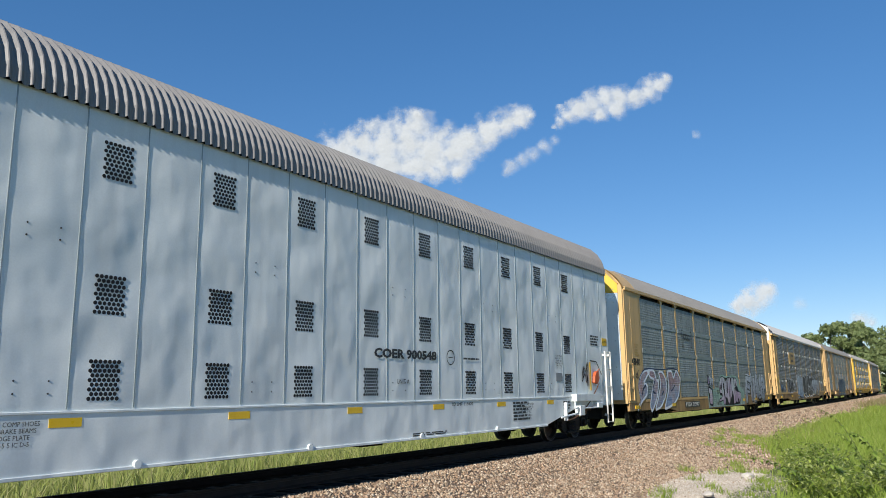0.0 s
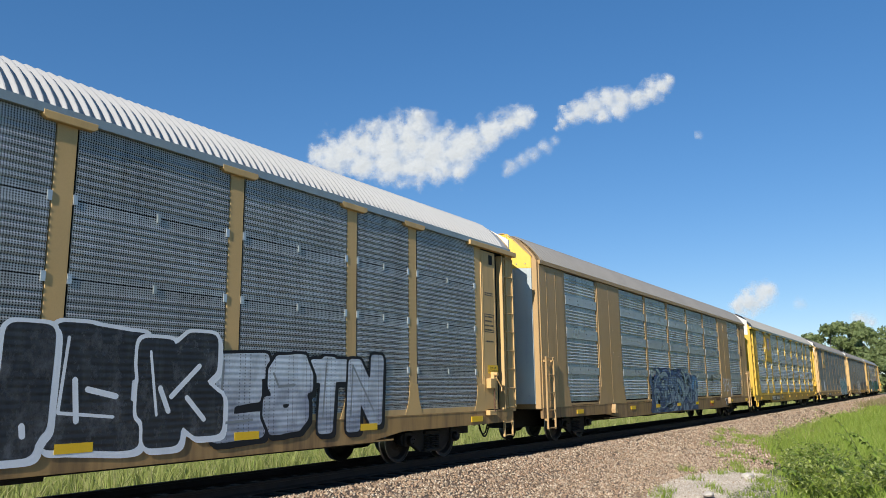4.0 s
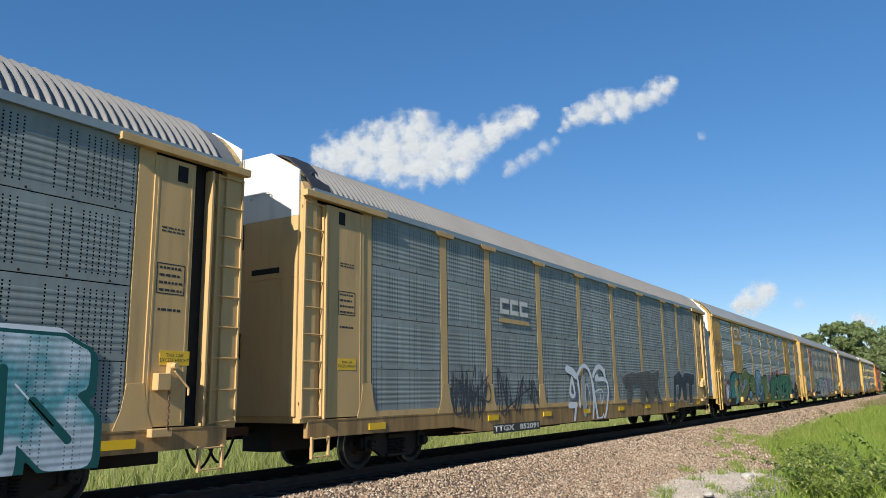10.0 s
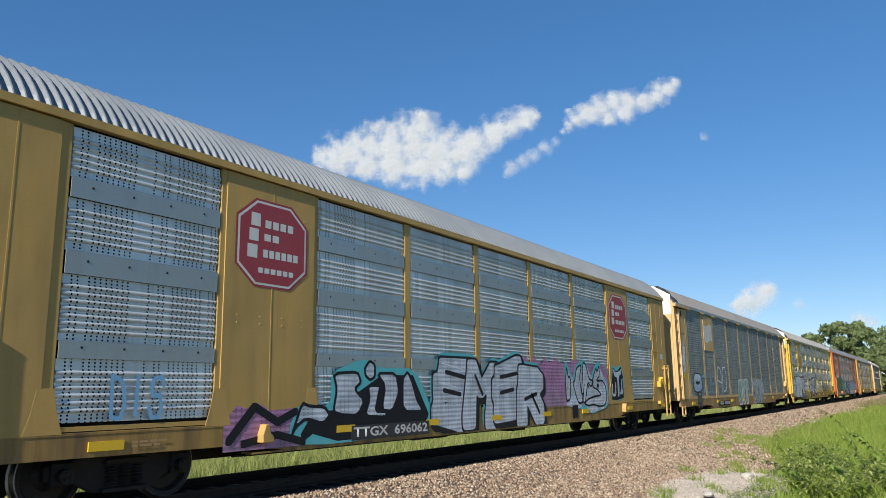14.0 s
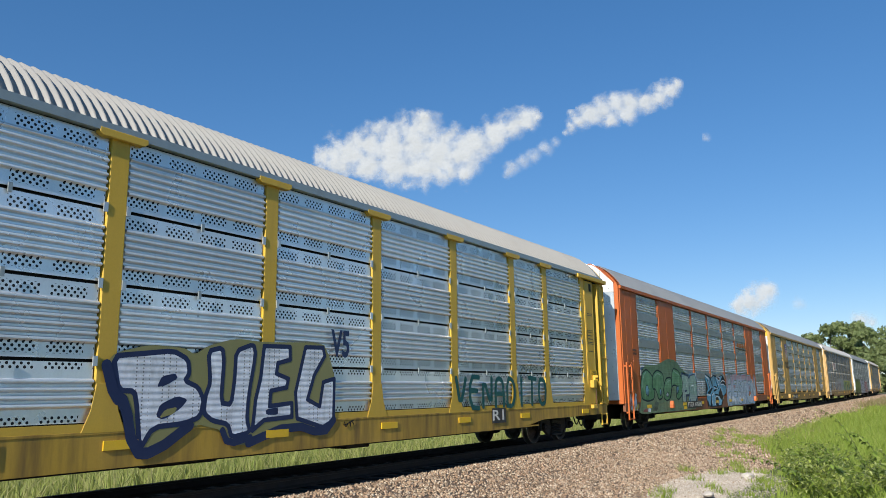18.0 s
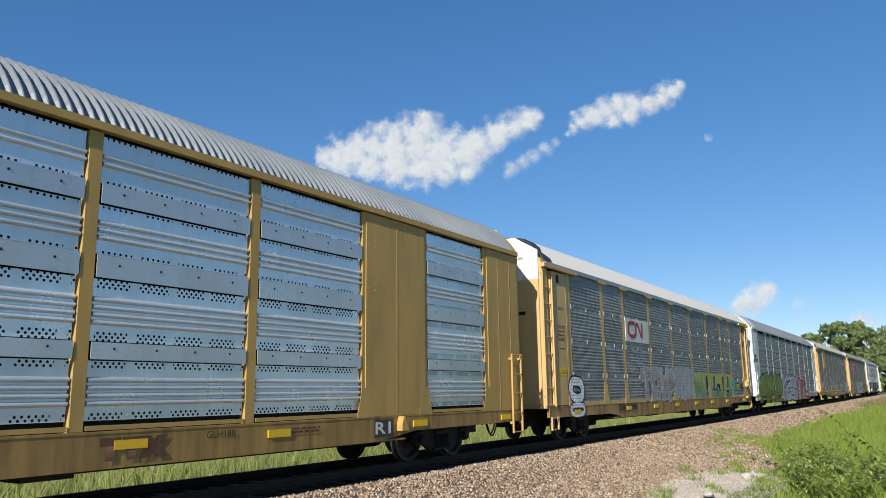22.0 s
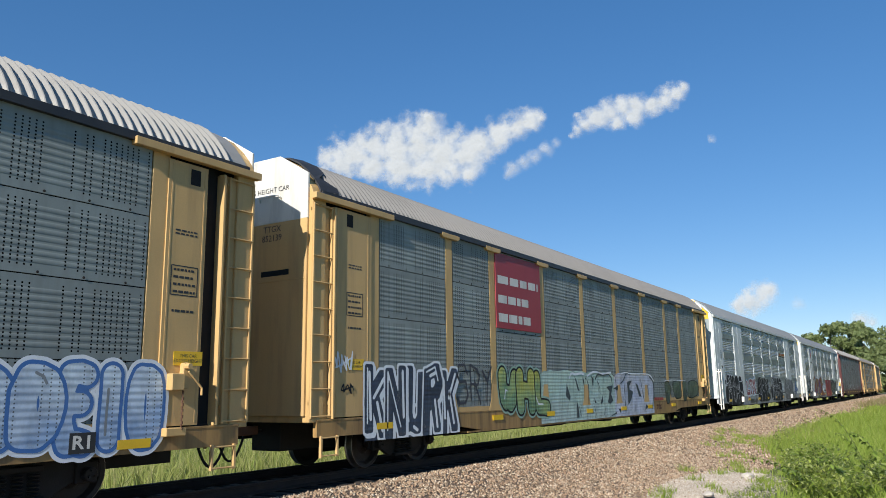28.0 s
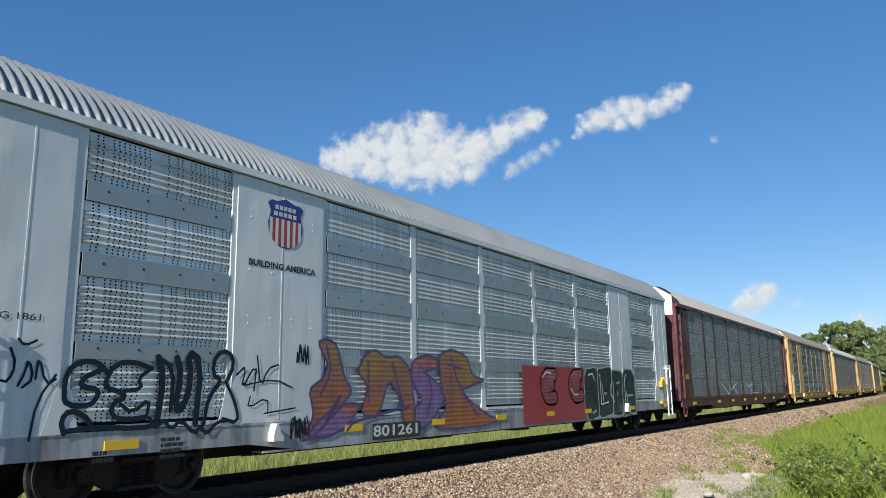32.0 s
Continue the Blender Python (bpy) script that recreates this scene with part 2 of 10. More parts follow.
def cached(key, make):
    if key not in MESH:
        MESH[key] = make()
    return MESH[key]


def part(name, me, mats, parent, loc=(0, 0, 0), label="", turn=0.0):
    """One mesh object under a thing or a part."""
    ob = new(name, me)
    ob.parent = parent
    ob.location = loc
    if turn:
        ob.rotation_euler = (0, 0, turn)
    mats = mats if isinstance(mats, (list, tuple)) else [mats]
    for k, m in enumerate(mats):
        ob.material_slots[k].link = "OBJECT"
        ob.material_slots[k].material = m
    if label:
        ob["label"] = label
    if name in ("bolt_row", "rivet_row"):
        ob["kind"] = "stuff"
    return ob

# ---------------- rail cars ----------------
W = 1.5
ROOF_LINE = [(-1.5, 4.985), (-1.44, 5.10), (-1.33, 5.25), (-1.17, 5.43), (-0.96, 5.61), (-0.72, 5.74), (-0.45, 5.785), (-0.15, 5.80)]
TALL_LINE = [(-1.56, 5.15), (-1.55, 5.36), (-1.48, 5.60), (-1.34, 5.83), (-1.12, 6.03), (-0.82, 6.17), (-0.48, 6.25), (-0.15, 6.28)]


def full_line(line):
    return line + [(-y, z) for y, z in reversed(line)]


def roof_mesh(length, pitch, depth, line, cap):
    """A roof sheet with ribs that run across it, and plain caps at both ends."""
    prof = full_line(line)
    n = len(prof)
    centre = Vector((0, 4.2))
    outs = []
    for y, z in prof:
        d = Vector((y, z)) - centre
        outs.append(d.normalized())
    xs = [(-length / 2, 0.0), (-length / 2 + cap, 0.0)]
    k = -length / 2 + cap
    while k < length / 2 - cap - pitch * 0.5:
        for u, h in ((0.0, 0.0), (0.12, 0.42), (0.24, 0.85), (0.33, 1.0), (0.42, 0.85), (0.54, 0.42), (0.66, 0.0), (0.83, -0.12)):
            xs.append((k + u * pitch, h * depth))
        k += pitch
    xs += [(length / 2 - cap, 0.0), (length / 2, 0.0)]
    vs = [(x, y + o[0] * h, z + o[1] * h) for x, h in xs for (y, z), o in zip(prof, outs)]
    fs = [(i * n + j, (i + 1) * n + j, (i + 1) * n + j + 1, i * n + j + 1) for i in range(len(xs) - 1) for j in range(n - 1)]
    me = bpy.data.meshes.new("roof")
    me.from_pydata(vs, [], fs)
    me.materials.append(None)
    me.flip_normals()
    return me


def panel_mesh(w, h, style):
    """A pressed sheet with ribs along it, seen from -y, centred on its own middle."""
    zs = []
    if style == "bold":
        inner, pitch, depth = h / 2 - 0.17, 0.098, 0.044
    elif style == "mesh":
        inner, pitch, depth = h / 2 - 0.05, 0.10, 0.012
    else:
        inner, pitch, depth = h / 2 - 0.09, 0.092, (0.030 if style == "ribbed" else 0.005)
    count = max(1, int(2 * inner / pitch))
    zs.append((-h / 2, 0.0))
    z = -count * pitch / 2
    for _ in range(count):
        zs += [(z, 0.0), (z + 0.14 * pitch, -depth * 0.7), (z + 0.3 * pitch, -depth), (z + 0.44 * pitch, -depth), (z + 0.6 * pitch, -depth * 0.7), (z + 0.74 * pitch, 0.0)]
        z += pitch
    zs += [(count * pitch / 2, 0.0), (h / 2, 0.0)]
    b = Build()
    vs, fs = [], []
    for zz, y in zs:
        vs += [(-w / 2, y, zz), (w / 2, y, zz)]
    for i in range(len(zs) - 1):
        fs.append((2 * i, 2 * i + 1, 2 * i + 3, 2 * i + 2))
    b.add(vs, fs)
    b.box(-w / 2, w / 2, 0.004, 0.016, -h / 2, h / 2)
    return b.mesh("panel")


def bogie_under(car, x):
    me = cached("bolster", lambda: bolster_mesh())
    bg = part("bogie", me, DARK, car, (x, 0, 0), "grimy three-piece bogie")
    sf = cached("side_frame", side_frame_mesh)
    part("side_frame", sf, DARK, bg, (0, -1.02, 0))
    part("side_frame", sf, DARK, bg, (0, 1.02, 0), turn=math.pi)
    for dx in (-0.885, 0.885):
        ws = part("wheelset", cached("wheelset", wheelset_mesh), [WHEEL, TREAD], bg, (dx, 0, WHEEL_R))
        WHEELS.append((ws, dx))
    return bg


WHEEL_R = 0.457
WHEELS = []


def bolster_mesh():
    b = Build()
    b.box(-0.2, 0.2, -1.0, 1.0, 0.42, 0.66)
    b.bar((0, 0, 0.62), (0, 0, 0.82), 0.24, 16)
    return b.mesh("bogie", 0.02)


def side_frame_mesh():
    b = Build()
    b.prism([(-1.1, 0.40), (-0.72, 0.36), (-0.42, 0.20), (0.42, 0.20), (0.72, 0.36), (1.1, 0.40), (1.1, 0.58), (0.62, 0.66), (0.36, 0.76),
             (-0.36, 0.76), (-0.62, 0.66), (-1.1, 0.58)], -0.05, 0.05)
    for x in (-0.885, 0.885):
        b.box(x - 0.15, x + 0.15, -0.10, 0.08, 0.34, 0.62)
        b.bar((x, -0.20, WHEEL_R), (x, -0.08, WHEEL_R), 0.095, 14)
    for x in (-0.2, 0.0, 0.2):
        for k in range(6):
            b.bar((x, -0.075, 0.27 + k * 0.045), (x, -0.075, 0.295 + k * 0.045), 0.075, 10)
    b.box(-0.34, 0.34, -0.13, 0.05, 0.19, 0.25)
    b.box(-0.30, 0.30, -0.12, 0.05, 0.55, 0.62)
    return b.mesh("side_frame", 0.012)


def wheelset_mesh():
    b = Build()
    r = WHEEL_R
    b.bar((0, -1.08, 0), (0, 1.08, 0), 0.08, 12)
    for s in (-1, 1):
        y = s * 0.78
        b.lathe([(y + s * 0.03, 0.0), (y + s * 0.03, 0.14), (y - s * 0.02, 0.2), (y - s * 0.03, 0.34), (y + s * 0.045, 0.385), (y + s * 0.055, r - 0.012)], (0, 0, 0))
        b.lathe([(y + s * 0.055, r - 0.012), (y + s * 0.05, r), (y - s * 0.07, r + 0.002), (y - s * 0.085, r + 0.026), (y - s * 0.10, r + 0.02)], (0, 0, 0), mi=1)
        b.lathe([(y - s * 0.10, r + 0.02), (y - s * 0.09, 0.38), (y - s * 0.03, 0.3), (y - s * 0.05, 0.0)], (0, 0, 0))
        for k in range(3):
            a = 2 * math.pi * k / 3
            b.bar((0.05 * math.cos(a), s * 1.08, 0.05 * math.sin(a)), (0.05 * math.cos(a), s * 1.25, 0.05 * math.sin(a)), 0.014, 6)
    return b.mesh("wheelset", 0, False, 2)


def coupler_mesh():
    b = Build()
    b.box(0.0, 0.62, -0.07, 0.07, 0.72, 0.88)
    b.prism([(0.58, 0.64), (0.80, 0.62), (0.86, 0.70), (0.86, 0.92), (0.78, 0.97), (0.58, 0.94)], -0.16, 0.15)
    b.bar((0.72, 0.02, 0.55), (0.72, 0.02, 1.02), 0.04, 8)
    return b.mesh("coupler", 0.015)


def hose_mesh():
    b = Build()
    pts = [Vector((0.30 + 0.62 * u, -0.42, 0.78 - 1.75 * u * (1 - u) - 0.1 * u)) for u in [k / 10 for k in range(11)]]
    for p, q in zip(pts, pts[1:]):
        b.bar(p, q, 0.022, 6)
    b.bar((-0.2, -0.42, 0.78), pts[0], 0.03, 6)
    return b.mesh("air_hose", 0, True)


def ladder_mesh(width, z0, z1, rungs, stand):
    """Two stiles and rungs, standing off the wall by their brackets."""
    b = Build()
    for x in (0, width):
        b.box(x - 0.018, x + 0.018, -stand - 0.02, -stand + 0.03, z0, z1)
        for z in (z0 + 0.25, z1 - 0.12):
            b.box(x - 0.03, x + 0.03, -stand + 0.02, 0.0, z - 0.03, z + 0.03)
    for k in range(rungs):
        z = z0 + (z1 - z0 - 0.06) * (k / (rungs - 1)) + 0.03
        b.bar((-0.02, -stand - 0.012, z), (width + 0.02, -stand - 0.012, z), 0.014, 6)
    return b.mesh("ladder", 0.004)


def sill_mesh(half):
    b = Build()
    out = [(-half, 0.70), (-8.7, 0.68), (-7.7, 0.555), (7.7, 0.555), (8.7, 0.68), (half, 0.70), (half, 1.0), (-half, 1.0)]
    b.prism(out, -W, -W + 0.09)
    b.box(-half, half, -W - 0.007, -W, 0.965, 1.0)
    b.prism([(-8.4, 0.53), (8.4, 0.53), (8.4, 0.56), (-8.4, 0.56)], -W + 0.0, -W + 0.25)
    return b.mesh("side_sill", 0.008)


def frame_mesh(half):
    b = Build()
    b.box(-half + 0.3, half - 0.3, -0.36, 0.36, 0.42, 0.92)
    b.box(-half, half, -W + 0.1, W, 0.92, 1.03)
    for k in range(-6, 7):
        b.prism([(k * 1.35 - 0.05, 0.60), (k * 1.35 + 0.05, 0.60), (k * 1.35 + 0.05, 0.92), (k * 1.35 - 0.05, 0.92)], -1.4, 1.45)
    b.bar((-3.2, -0.85, 0.62), (-1.9, -0.85, 0.62), 0.2, 14)
    b.box(1.0, 1.7, -1.1, -0.7, 0.42, 0.8)
    b.bar((-8.0, -0.6, 0.45), (8.0, -0.6, 0.45), 0.03, 6)
    b.bar((-8.3, -1.2, 0.50), (8.3, -1.2, 0.50), 0.022, 6)
    b.box(-half, half, W - 0.09, W, 0.56, 0.98)
    return b.mesh("underframe", 0.01)


def post_mesh(width, back):
    b = Build()
    b.box(-width / 2, width / 2, -W + back, -W + 0.12, 1.0, 4.88)
    return b.mesh("post", 0.008)


def gusset_mesh(top, bottom, height):
    b = Build()
    b.prism([(-bottom / 2, 0.985), (bottom / 2, 0.985), (top / 2 + 0.06, 0.985 + height * 0.45), (top / 2, 0.985 + height), (-top / 2, 0.985 + height),
             (-top / 2 - 0.06, 0.985 + height * 0.45)], -W - 0.009, -W)
    return b.mesh("gusset", 0.005)


def cap_mesh(width):
    b = Build()
    b.prism([(-width * 0.42, 4.83), (width * 0.42, 4.83), (width / 2, 4.87), (width / 2, 4.94), (-width / 2, 4.94), (-width / 2, 4.87)], -W - 0.06, -W + 0.05)
    return b.mesh("post_cap", 0.008)


def end_mesh(line, low, half_w):
    """An end wall with the roof's outline, its outer face at x = 0, looking towards -x."""
    prof = [(max(-half_w, min(half_w, y)), z - 0.03) for y, z in full_line(line)]
    poly = [(-half_w, low)] + prof + [(half_w, low)]
    n = len(poly)
    b = Build()
    b.add([(0.0, y, z) for y, z in poly] + [(0.35, y, z) for y, z in poly],
          [tuple(range(n)), tuple(range(2 * n - 1, n - 1, -1))] + [(i, (i + 1) % n, (i + 1) % n + n, i + n) for i in range(n)])
    return b.mesh("end_wall", 0.01)


def leaf_mesh(y0, y1, low, high):
    """One flat leaf of a pair of end doors; its top follows the roof's flat crown and slope."""
    def crown(y):
        return min(high, 5.75 - max(0.0, y - 0.70) * 0.60)
    ys = [y0, 0.70, y1] if y0 < 0.70 < y1 and high > 5.3 else [y0, y1]
    b = Build()
    poly = [(y0, low), (y1, low)] + [(y, crown(y)) for y in reversed(ys)]
    n = len(poly)
    b.add([(-0.05, y, z) for y, z in poly] + [(0.0, y, z) for y, z in poly],
          [tuple(range(n)), tuple(range(2 * n - 1, n - 1, -1))] + [(i, (i + 1) % n, (i + 1) % n + n, i + n) for i in range(n)])
    return b.mesh("door_leaf", 0.008)


FOLDS = [(-0.03, -1.34), (-0.27, -0.74), (-0.29, -0.37), (-0.30, -0.005)]


def crest(y):
    """Height of the folded doors' top edge, y from the middle."""
    return float(np.interp(abs(y), [0.0, 0.74, 1.36], [5.80, 5.77, 5.10]))


def fold_mesh(a, c, low, high):
    """One leaf of the folded doors between two folds, bent edges included; high None: up to the crest."""
    (xa, ya), (xb, yb) = a, c
    b = Build()
    vs = []
    for d in (0.0, 0.035):
        vs += [(xa + d, ya, low), (xb + d, yb, low), (xb + d, yb, high or crest(yb)), (xa + d, ya, high or crest(ya))]
    b.add(vs, [(0, 1, 2, 3), (7, 6, 5, 4), (0, 4, 5, 1), (1, 5, 6, 2), (2, 6, 7, 3), (3, 7, 4, 0)])
    return b.mesh("door_leaf", 0.006)


def end_cap_mesh():
    """The bent sheet that closes the roof over the folded doors."""
    b = Build()
    line = full_line(ROOF_LINE)
    front, back = [], []
    for y, z in line:
        f = y * 0.905
        front.append((float(np.interp(abs(f), [0, 0.74, 1.36], [-0.32, -0.29, -0.05])), f, crest(f) + 0.02))
        back.append((0.22, y * 1.01, z + 0.012))
    n = len(line)
    b.add(front + back, [(k, k + 1, n + k + 1, n + k) for k in range(n - 1)])
    b.add([(x, y, z - 0.025) for x, y, z in front] + [(x, y * 0.985, z - 0.03) for x, y, z in back], [(k, n + k, n + k + 1, k + 1) for k in range(n - 1)])
    b.add(front + [(x, y, z - 0.025) for x, y, z in front], [(k, n + k, n + k + 1, k + 1) for k in range(n - 1)])
    return b.mesh("end_cap")


def rod_mesh(low, high, r=0.02):
    b = Build()
    b.bar((-0.03, 0, low), (-0.03, 0, high), r, 8)
    for z in (1.5, 2.6, 3.7, 4.7):
        b.box(-0.045, 0.0, -0.045, 0.045, z - 0.03, z + 0.03)
    return b.mesh("lock_rod")


def bolts_up_mesh(count, low, high):
    """A column of round bolt heads on a leaf."""
    b = Build()
    for k in range(count):
        z = low + (high - low) * k / (count - 1)
        b.bar((0.0, 0, z), (-0.012, 0, z), 0.022, 8, 0, 0.014)
    return b.mesh("bolts")


def box_mesh(x0, x1, y0, y1, z0, z1, bevel=0.004):
    def make():
        b = Build()
        b.box(x0, x1, y0, y1, z0, z1)
        return b.mesh("box", bevel)
    return cached(("box", x0, x1, y0, y1, z0, z1), make)


def grab_mesh():
    b = Build()
    pts = [(-0.05, 0.22, 4.93), (-0.10, 0.24, 5.0), (-0.10, 0.74, 5.0), (-0.05, 0.76, 4.93)]
    for p, q in zip(pts, pts[1:]):
        b.bar(p, q, 0.014, 6)
    return b.mesh("grab_bar", 0, True)


def flat_sheet(x0, x1, z0, z1, y=-W, thick=0.05):
    """A plain steel sheet."""
    b = Build()
    c, m = (x0 + x1) / 2, (z0 + z1) / 2
    b.box(x0 - c, x1 - c, 0.0, thick, z0 - m, z1 - m)
    return b.mesh("sheet", 0.004), (c, y, m)


def seam_on(sheet, mat, xs, h):
    """Raised upright joints on a sheet, xs from its middle."""
    for x in xs:
        part("seam", rect_mesh(0.024, h, 0.004), mat, sheet, (x, 0, 0))


def rivets_mesh(cols, rows, dx, dz, r=0.013):
    b = Build()
    for i in range(cols):
        for j in range(rows):
            x, z = (i - (cols - 1) / 2) * dx, (j - (rows - 1) / 2) * dz
            b.bar((x, 0.0, z), (x, -0.008, z), r, 6, 0, r * 0.6)
    return b.mesh("rivets")


def rect_mesh(w, h, t=0.004):
    def make():
        b = Build()
        b.box(-w / 2, w / 2, -t, 0.0, -h / 2, h / 2)
        return b.mesh("plate")
    return cached(("rect", round(w, 3), round(h, 3), t), make)


def letters(body, height, bold=0.0, wide=1.0):
    """Raised letters, 2 mm thick, facing -y, centred."""
    def make():
        cu = bpy.data.curves.new("letters", "FONT")
        cu.body, cu.size, cu.align_x, cu.align_y, cu.resolution_u = body, height / 0.72, "CENTER", "CENTER", 2
        cu.offset, cu.fill_mode = bold, "FRONT"
        ob = bpy.data.objects.new("letters", cu)
        me = bpy.data.meshes.new_from_object(ob)
        bpy.data.objects.remove(ob)
        co = np.zeros(len(me.vertices) * 3)
        me.vertices.foreach_get("co", co)
        co = co.reshape(-1, 3)
        co = np.stack([co[:, 0] * wide, np.zeros(len(co)), co[:, 1]], 1)
        me.vertices.foreach_set("co", co.ravel())
        me.update()
        me.materials.clear()
        me.materials.append(None)
        me.name = "lettering"
        return me
    return cached(("text", body, height, bold, wide), make)


BAYS_A = [(-11.8, -9.08), (-9.08, -7.1), (-7.1, -4.26), (-4.26, -1.42), (-1.42, 1.42), (1.42, 4.26), (4.26, 7.1), (7.1, 9.08), (9.08, 11.8)]
ROWS_A = [(1.10, 1.877), (1.89, 2.877), (2.89, 3.882), (3.895, 4.895)]
BAYS_B = [(-11.75, -9.1), (-7.1, -4.26), (-4.26, -1.42), (-1.42, 1.42), (1.42, 4.26), (4.26, 7.1), (9.1, 11.75)]
ROWS_B = [(1.12, 1.90), (2.12, 2.95), (3.25, 3.93), (4.20, 4.86)]
PLAIN_B = [(-9.1, -7.1), (7.1, 9.1)]


def common_parts(car, body, roof, roof_key, half):
    part("side_sill", cached(("sill", half), lambda: sill_mesh(half)), SILL[body], car)
    part("underframe", cached(("frame", half), lambda: frame_mesh(half)), DARK, car)
    part("roof", cached(roof_key, lambda: roof_mesh(*roof_key[1:4], {"low": ROOF_LINE, "tall": TALL_LINE}[roof_key[4]], roof_key[5])), roof, car)
    part("inner_wall", cached(("inner", half), lambda: inner_mesh(half)), INSIDE, car, label="near-black box for the shade behind the panels")
    part("far_wall", cached(("far", half), lambda: far_mesh(half)), body, car)
    for x in (-10.33, 10.33):
        bogie_under(car, x)
    for s in (-1, 1):
        me = cached("coupler", coupler_mesh)
        part("coupler", me, RUST, car, (s * (half - 0.05), 0, 0), turn=0.0 if s > 0 else math.pi)
        part("air_hose", cached("hose", hose_mesh), RUBBER, car, (s * (half - 0.2), -0.3 * (s < 0), 0), turn=0.0 if s > 0 else math.pi)


def inner_mesh(half):
    # solid box that stands in for the shaded inside of the car
    b = Build()
    b.box(-half + 0.1, half - 0.1, -W + 0.13, W - 0.1, 1.03, 4.97)
    return b.mesh("inner_wall")


def far_mesh(half):
    b = Build()
    b.box(-half, half, W - 0.06, W, 1.0, 4.99)
    for k in range(-4, 5):
        b.box(k * 2.84 - 0.12, k * 2.84 + 0.12, W, W + 0.04, 1.0, 4.95)
    return b.mesh("far_wall", 0.01)


def flat_ends(car, body, door, top, x):
    """End walls closed by two broad leaves with a crease, slots and latches; top: paint over the crown."""
    for s in (-1, 1):
        e = part("end_wall", cached("end_wall", lambda: end_mesh(ROOF_LINE, 0.95, 1.485)), body, car, (s * x, 0, 0), turn=0.0 if s < 0 else math.pi)
        for side in (-1, 1):
            low = part("door_leaf", cached("leaf_low", lambda: leaf_mesh(0.012, 1.40, 1.06, 4.50)), door, e)
            high = part("door_leaf", cached("leaf_high", lambda: leaf_mesh(0.012, 1.40, 4.50, 5.75)), top, e, label="pale painted upper door leaf")
            crease = part("crease", box_mesh(-0.062, -0.05, 0.05, 1.36, 3.42, 3.435, 0.0), door, e)
            # thin near-black plate on the leaf paints the slot's shade
            slot = part("hand_slot", box_mesh(-0.054, -0.05, 0.30, 0.98, 3.52, 3.62, 0.0), INSIDE, e, label="near-black plate for the shade in a hand slot")
            bar = part("grab_bar", cached("grab", grab_mesh), top, e)
            latches = [part("latch", box_mesh(-0.075, -0.05, 0.03, 0.075, z, z + 0.46), DARK, e) for z in (2.05, 4.02)]
            if side < 0:
                for ob in [low, high, crease, slot, bar] + latches:
                    ob.scale = (1, -1, 1)


def folded_ends(car, body, door, top, x, facet):
    """End walls closed by folded doors that bulge outwards, with rods at the folds."""
    for s in (-1, 1):
        e = part("end_wall", cached("end_wall", lambda: end_mesh(ROOF_LINE, 0.95, 1.485)), body, car, (s * x, 0, 0), turn=0.0 if s < 0 else math.pi)
        for side in (1, -1):
            made = []
            for k, (a, c) in enumerate(zip(FOLDS, FOLDS[1:])):
                made.append(part("door_leaf", cached(("fold", k, 0), lambda: fold_mesh(a, c, 1.08, 4.78)), facet if k == 0 else door, e))
                made.append(part("door_leaf", cached(("fold", k, 1), lambda: fold_mesh(a, c, 4.78, None)), top, e, label="painted upper door leaf"))
                made.append(part("lock_rod", cached(("rod", k), lambda: rod_mesh(1.12, crest(c[1]) - 0.1)), RUST if k == 1 else facet, e, (c[0], c[1] + 0.03, 0)))
            made.append(part("bolts", cached("bolts_up", lambda: bolts_up_mesh(9, 1.3, 4.9)), FLAT_BAND, e, (-0.18, -0.96, 0)))
            made[-1]["kind"] = "stuff"
            made.append(part("bolts", cached("bolts_up", lambda: bolts_up_mesh(9, 1.3, 4.9)), FLAT_BAND, e, (-0.09, -1.19, 0)))
            made[-1]["kind"] = "stuff"
            if side * s > 0:
                for ob in made:
                    ob.scale = (1, -1, 1)
                    ob.location.y *= -1
        part("end_cap", cached("end_cap", end_cap_mesh), body, e, label="bent sheet over the end doors")


def reflectors(car, xs, z=0.82, w=0.5, h=0.12):
    for x in xs:
        part("reflector", rect_mesh(w, h, 0.018), SAFETY, car, (x, -W, z), "yellow reflective strip")


def bolts(n, w):
    return cached(("bolts", n, round(w, 2)), lambda: rivets_mesh(n, 1, w / n, 0.1, 0.02))


def stencil_mesh(w, h, lines, framed):
    """Lines of stencilled writing, too small to read, with a thin frame round a table of them."""
    b, rng = Build(), random.Random(lines)

    def bar(x0, x1, z0, z1):
        b.add([(x0, 0, z0), (x1, 0, z0), (x1, 0, z1), (x0, 0, z1)], [(0, 1, 2, 3)])
    if framed:
        for z in (-h / 2, h / 2):
            bar(-w / 2, w / 2, z - 0.008, z + 0.008)
        for x in (-w / 2, w / 2):
            bar(x - 0.008, x + 0.008, -h / 2, h / 2)
    for k in range(lines):
        z, x = h * (0.5 - (k + 0.7) / lines), -w * 0.42
        while x < w * 0.36:
            wide = rng.uniform(0.03, 0.09)
            bar(x, min(x + wide, w * 0.42), z, z + min(0.035, h / lines * 0.5))
            x += wide + 0.02
    return b.mesh("stencil")


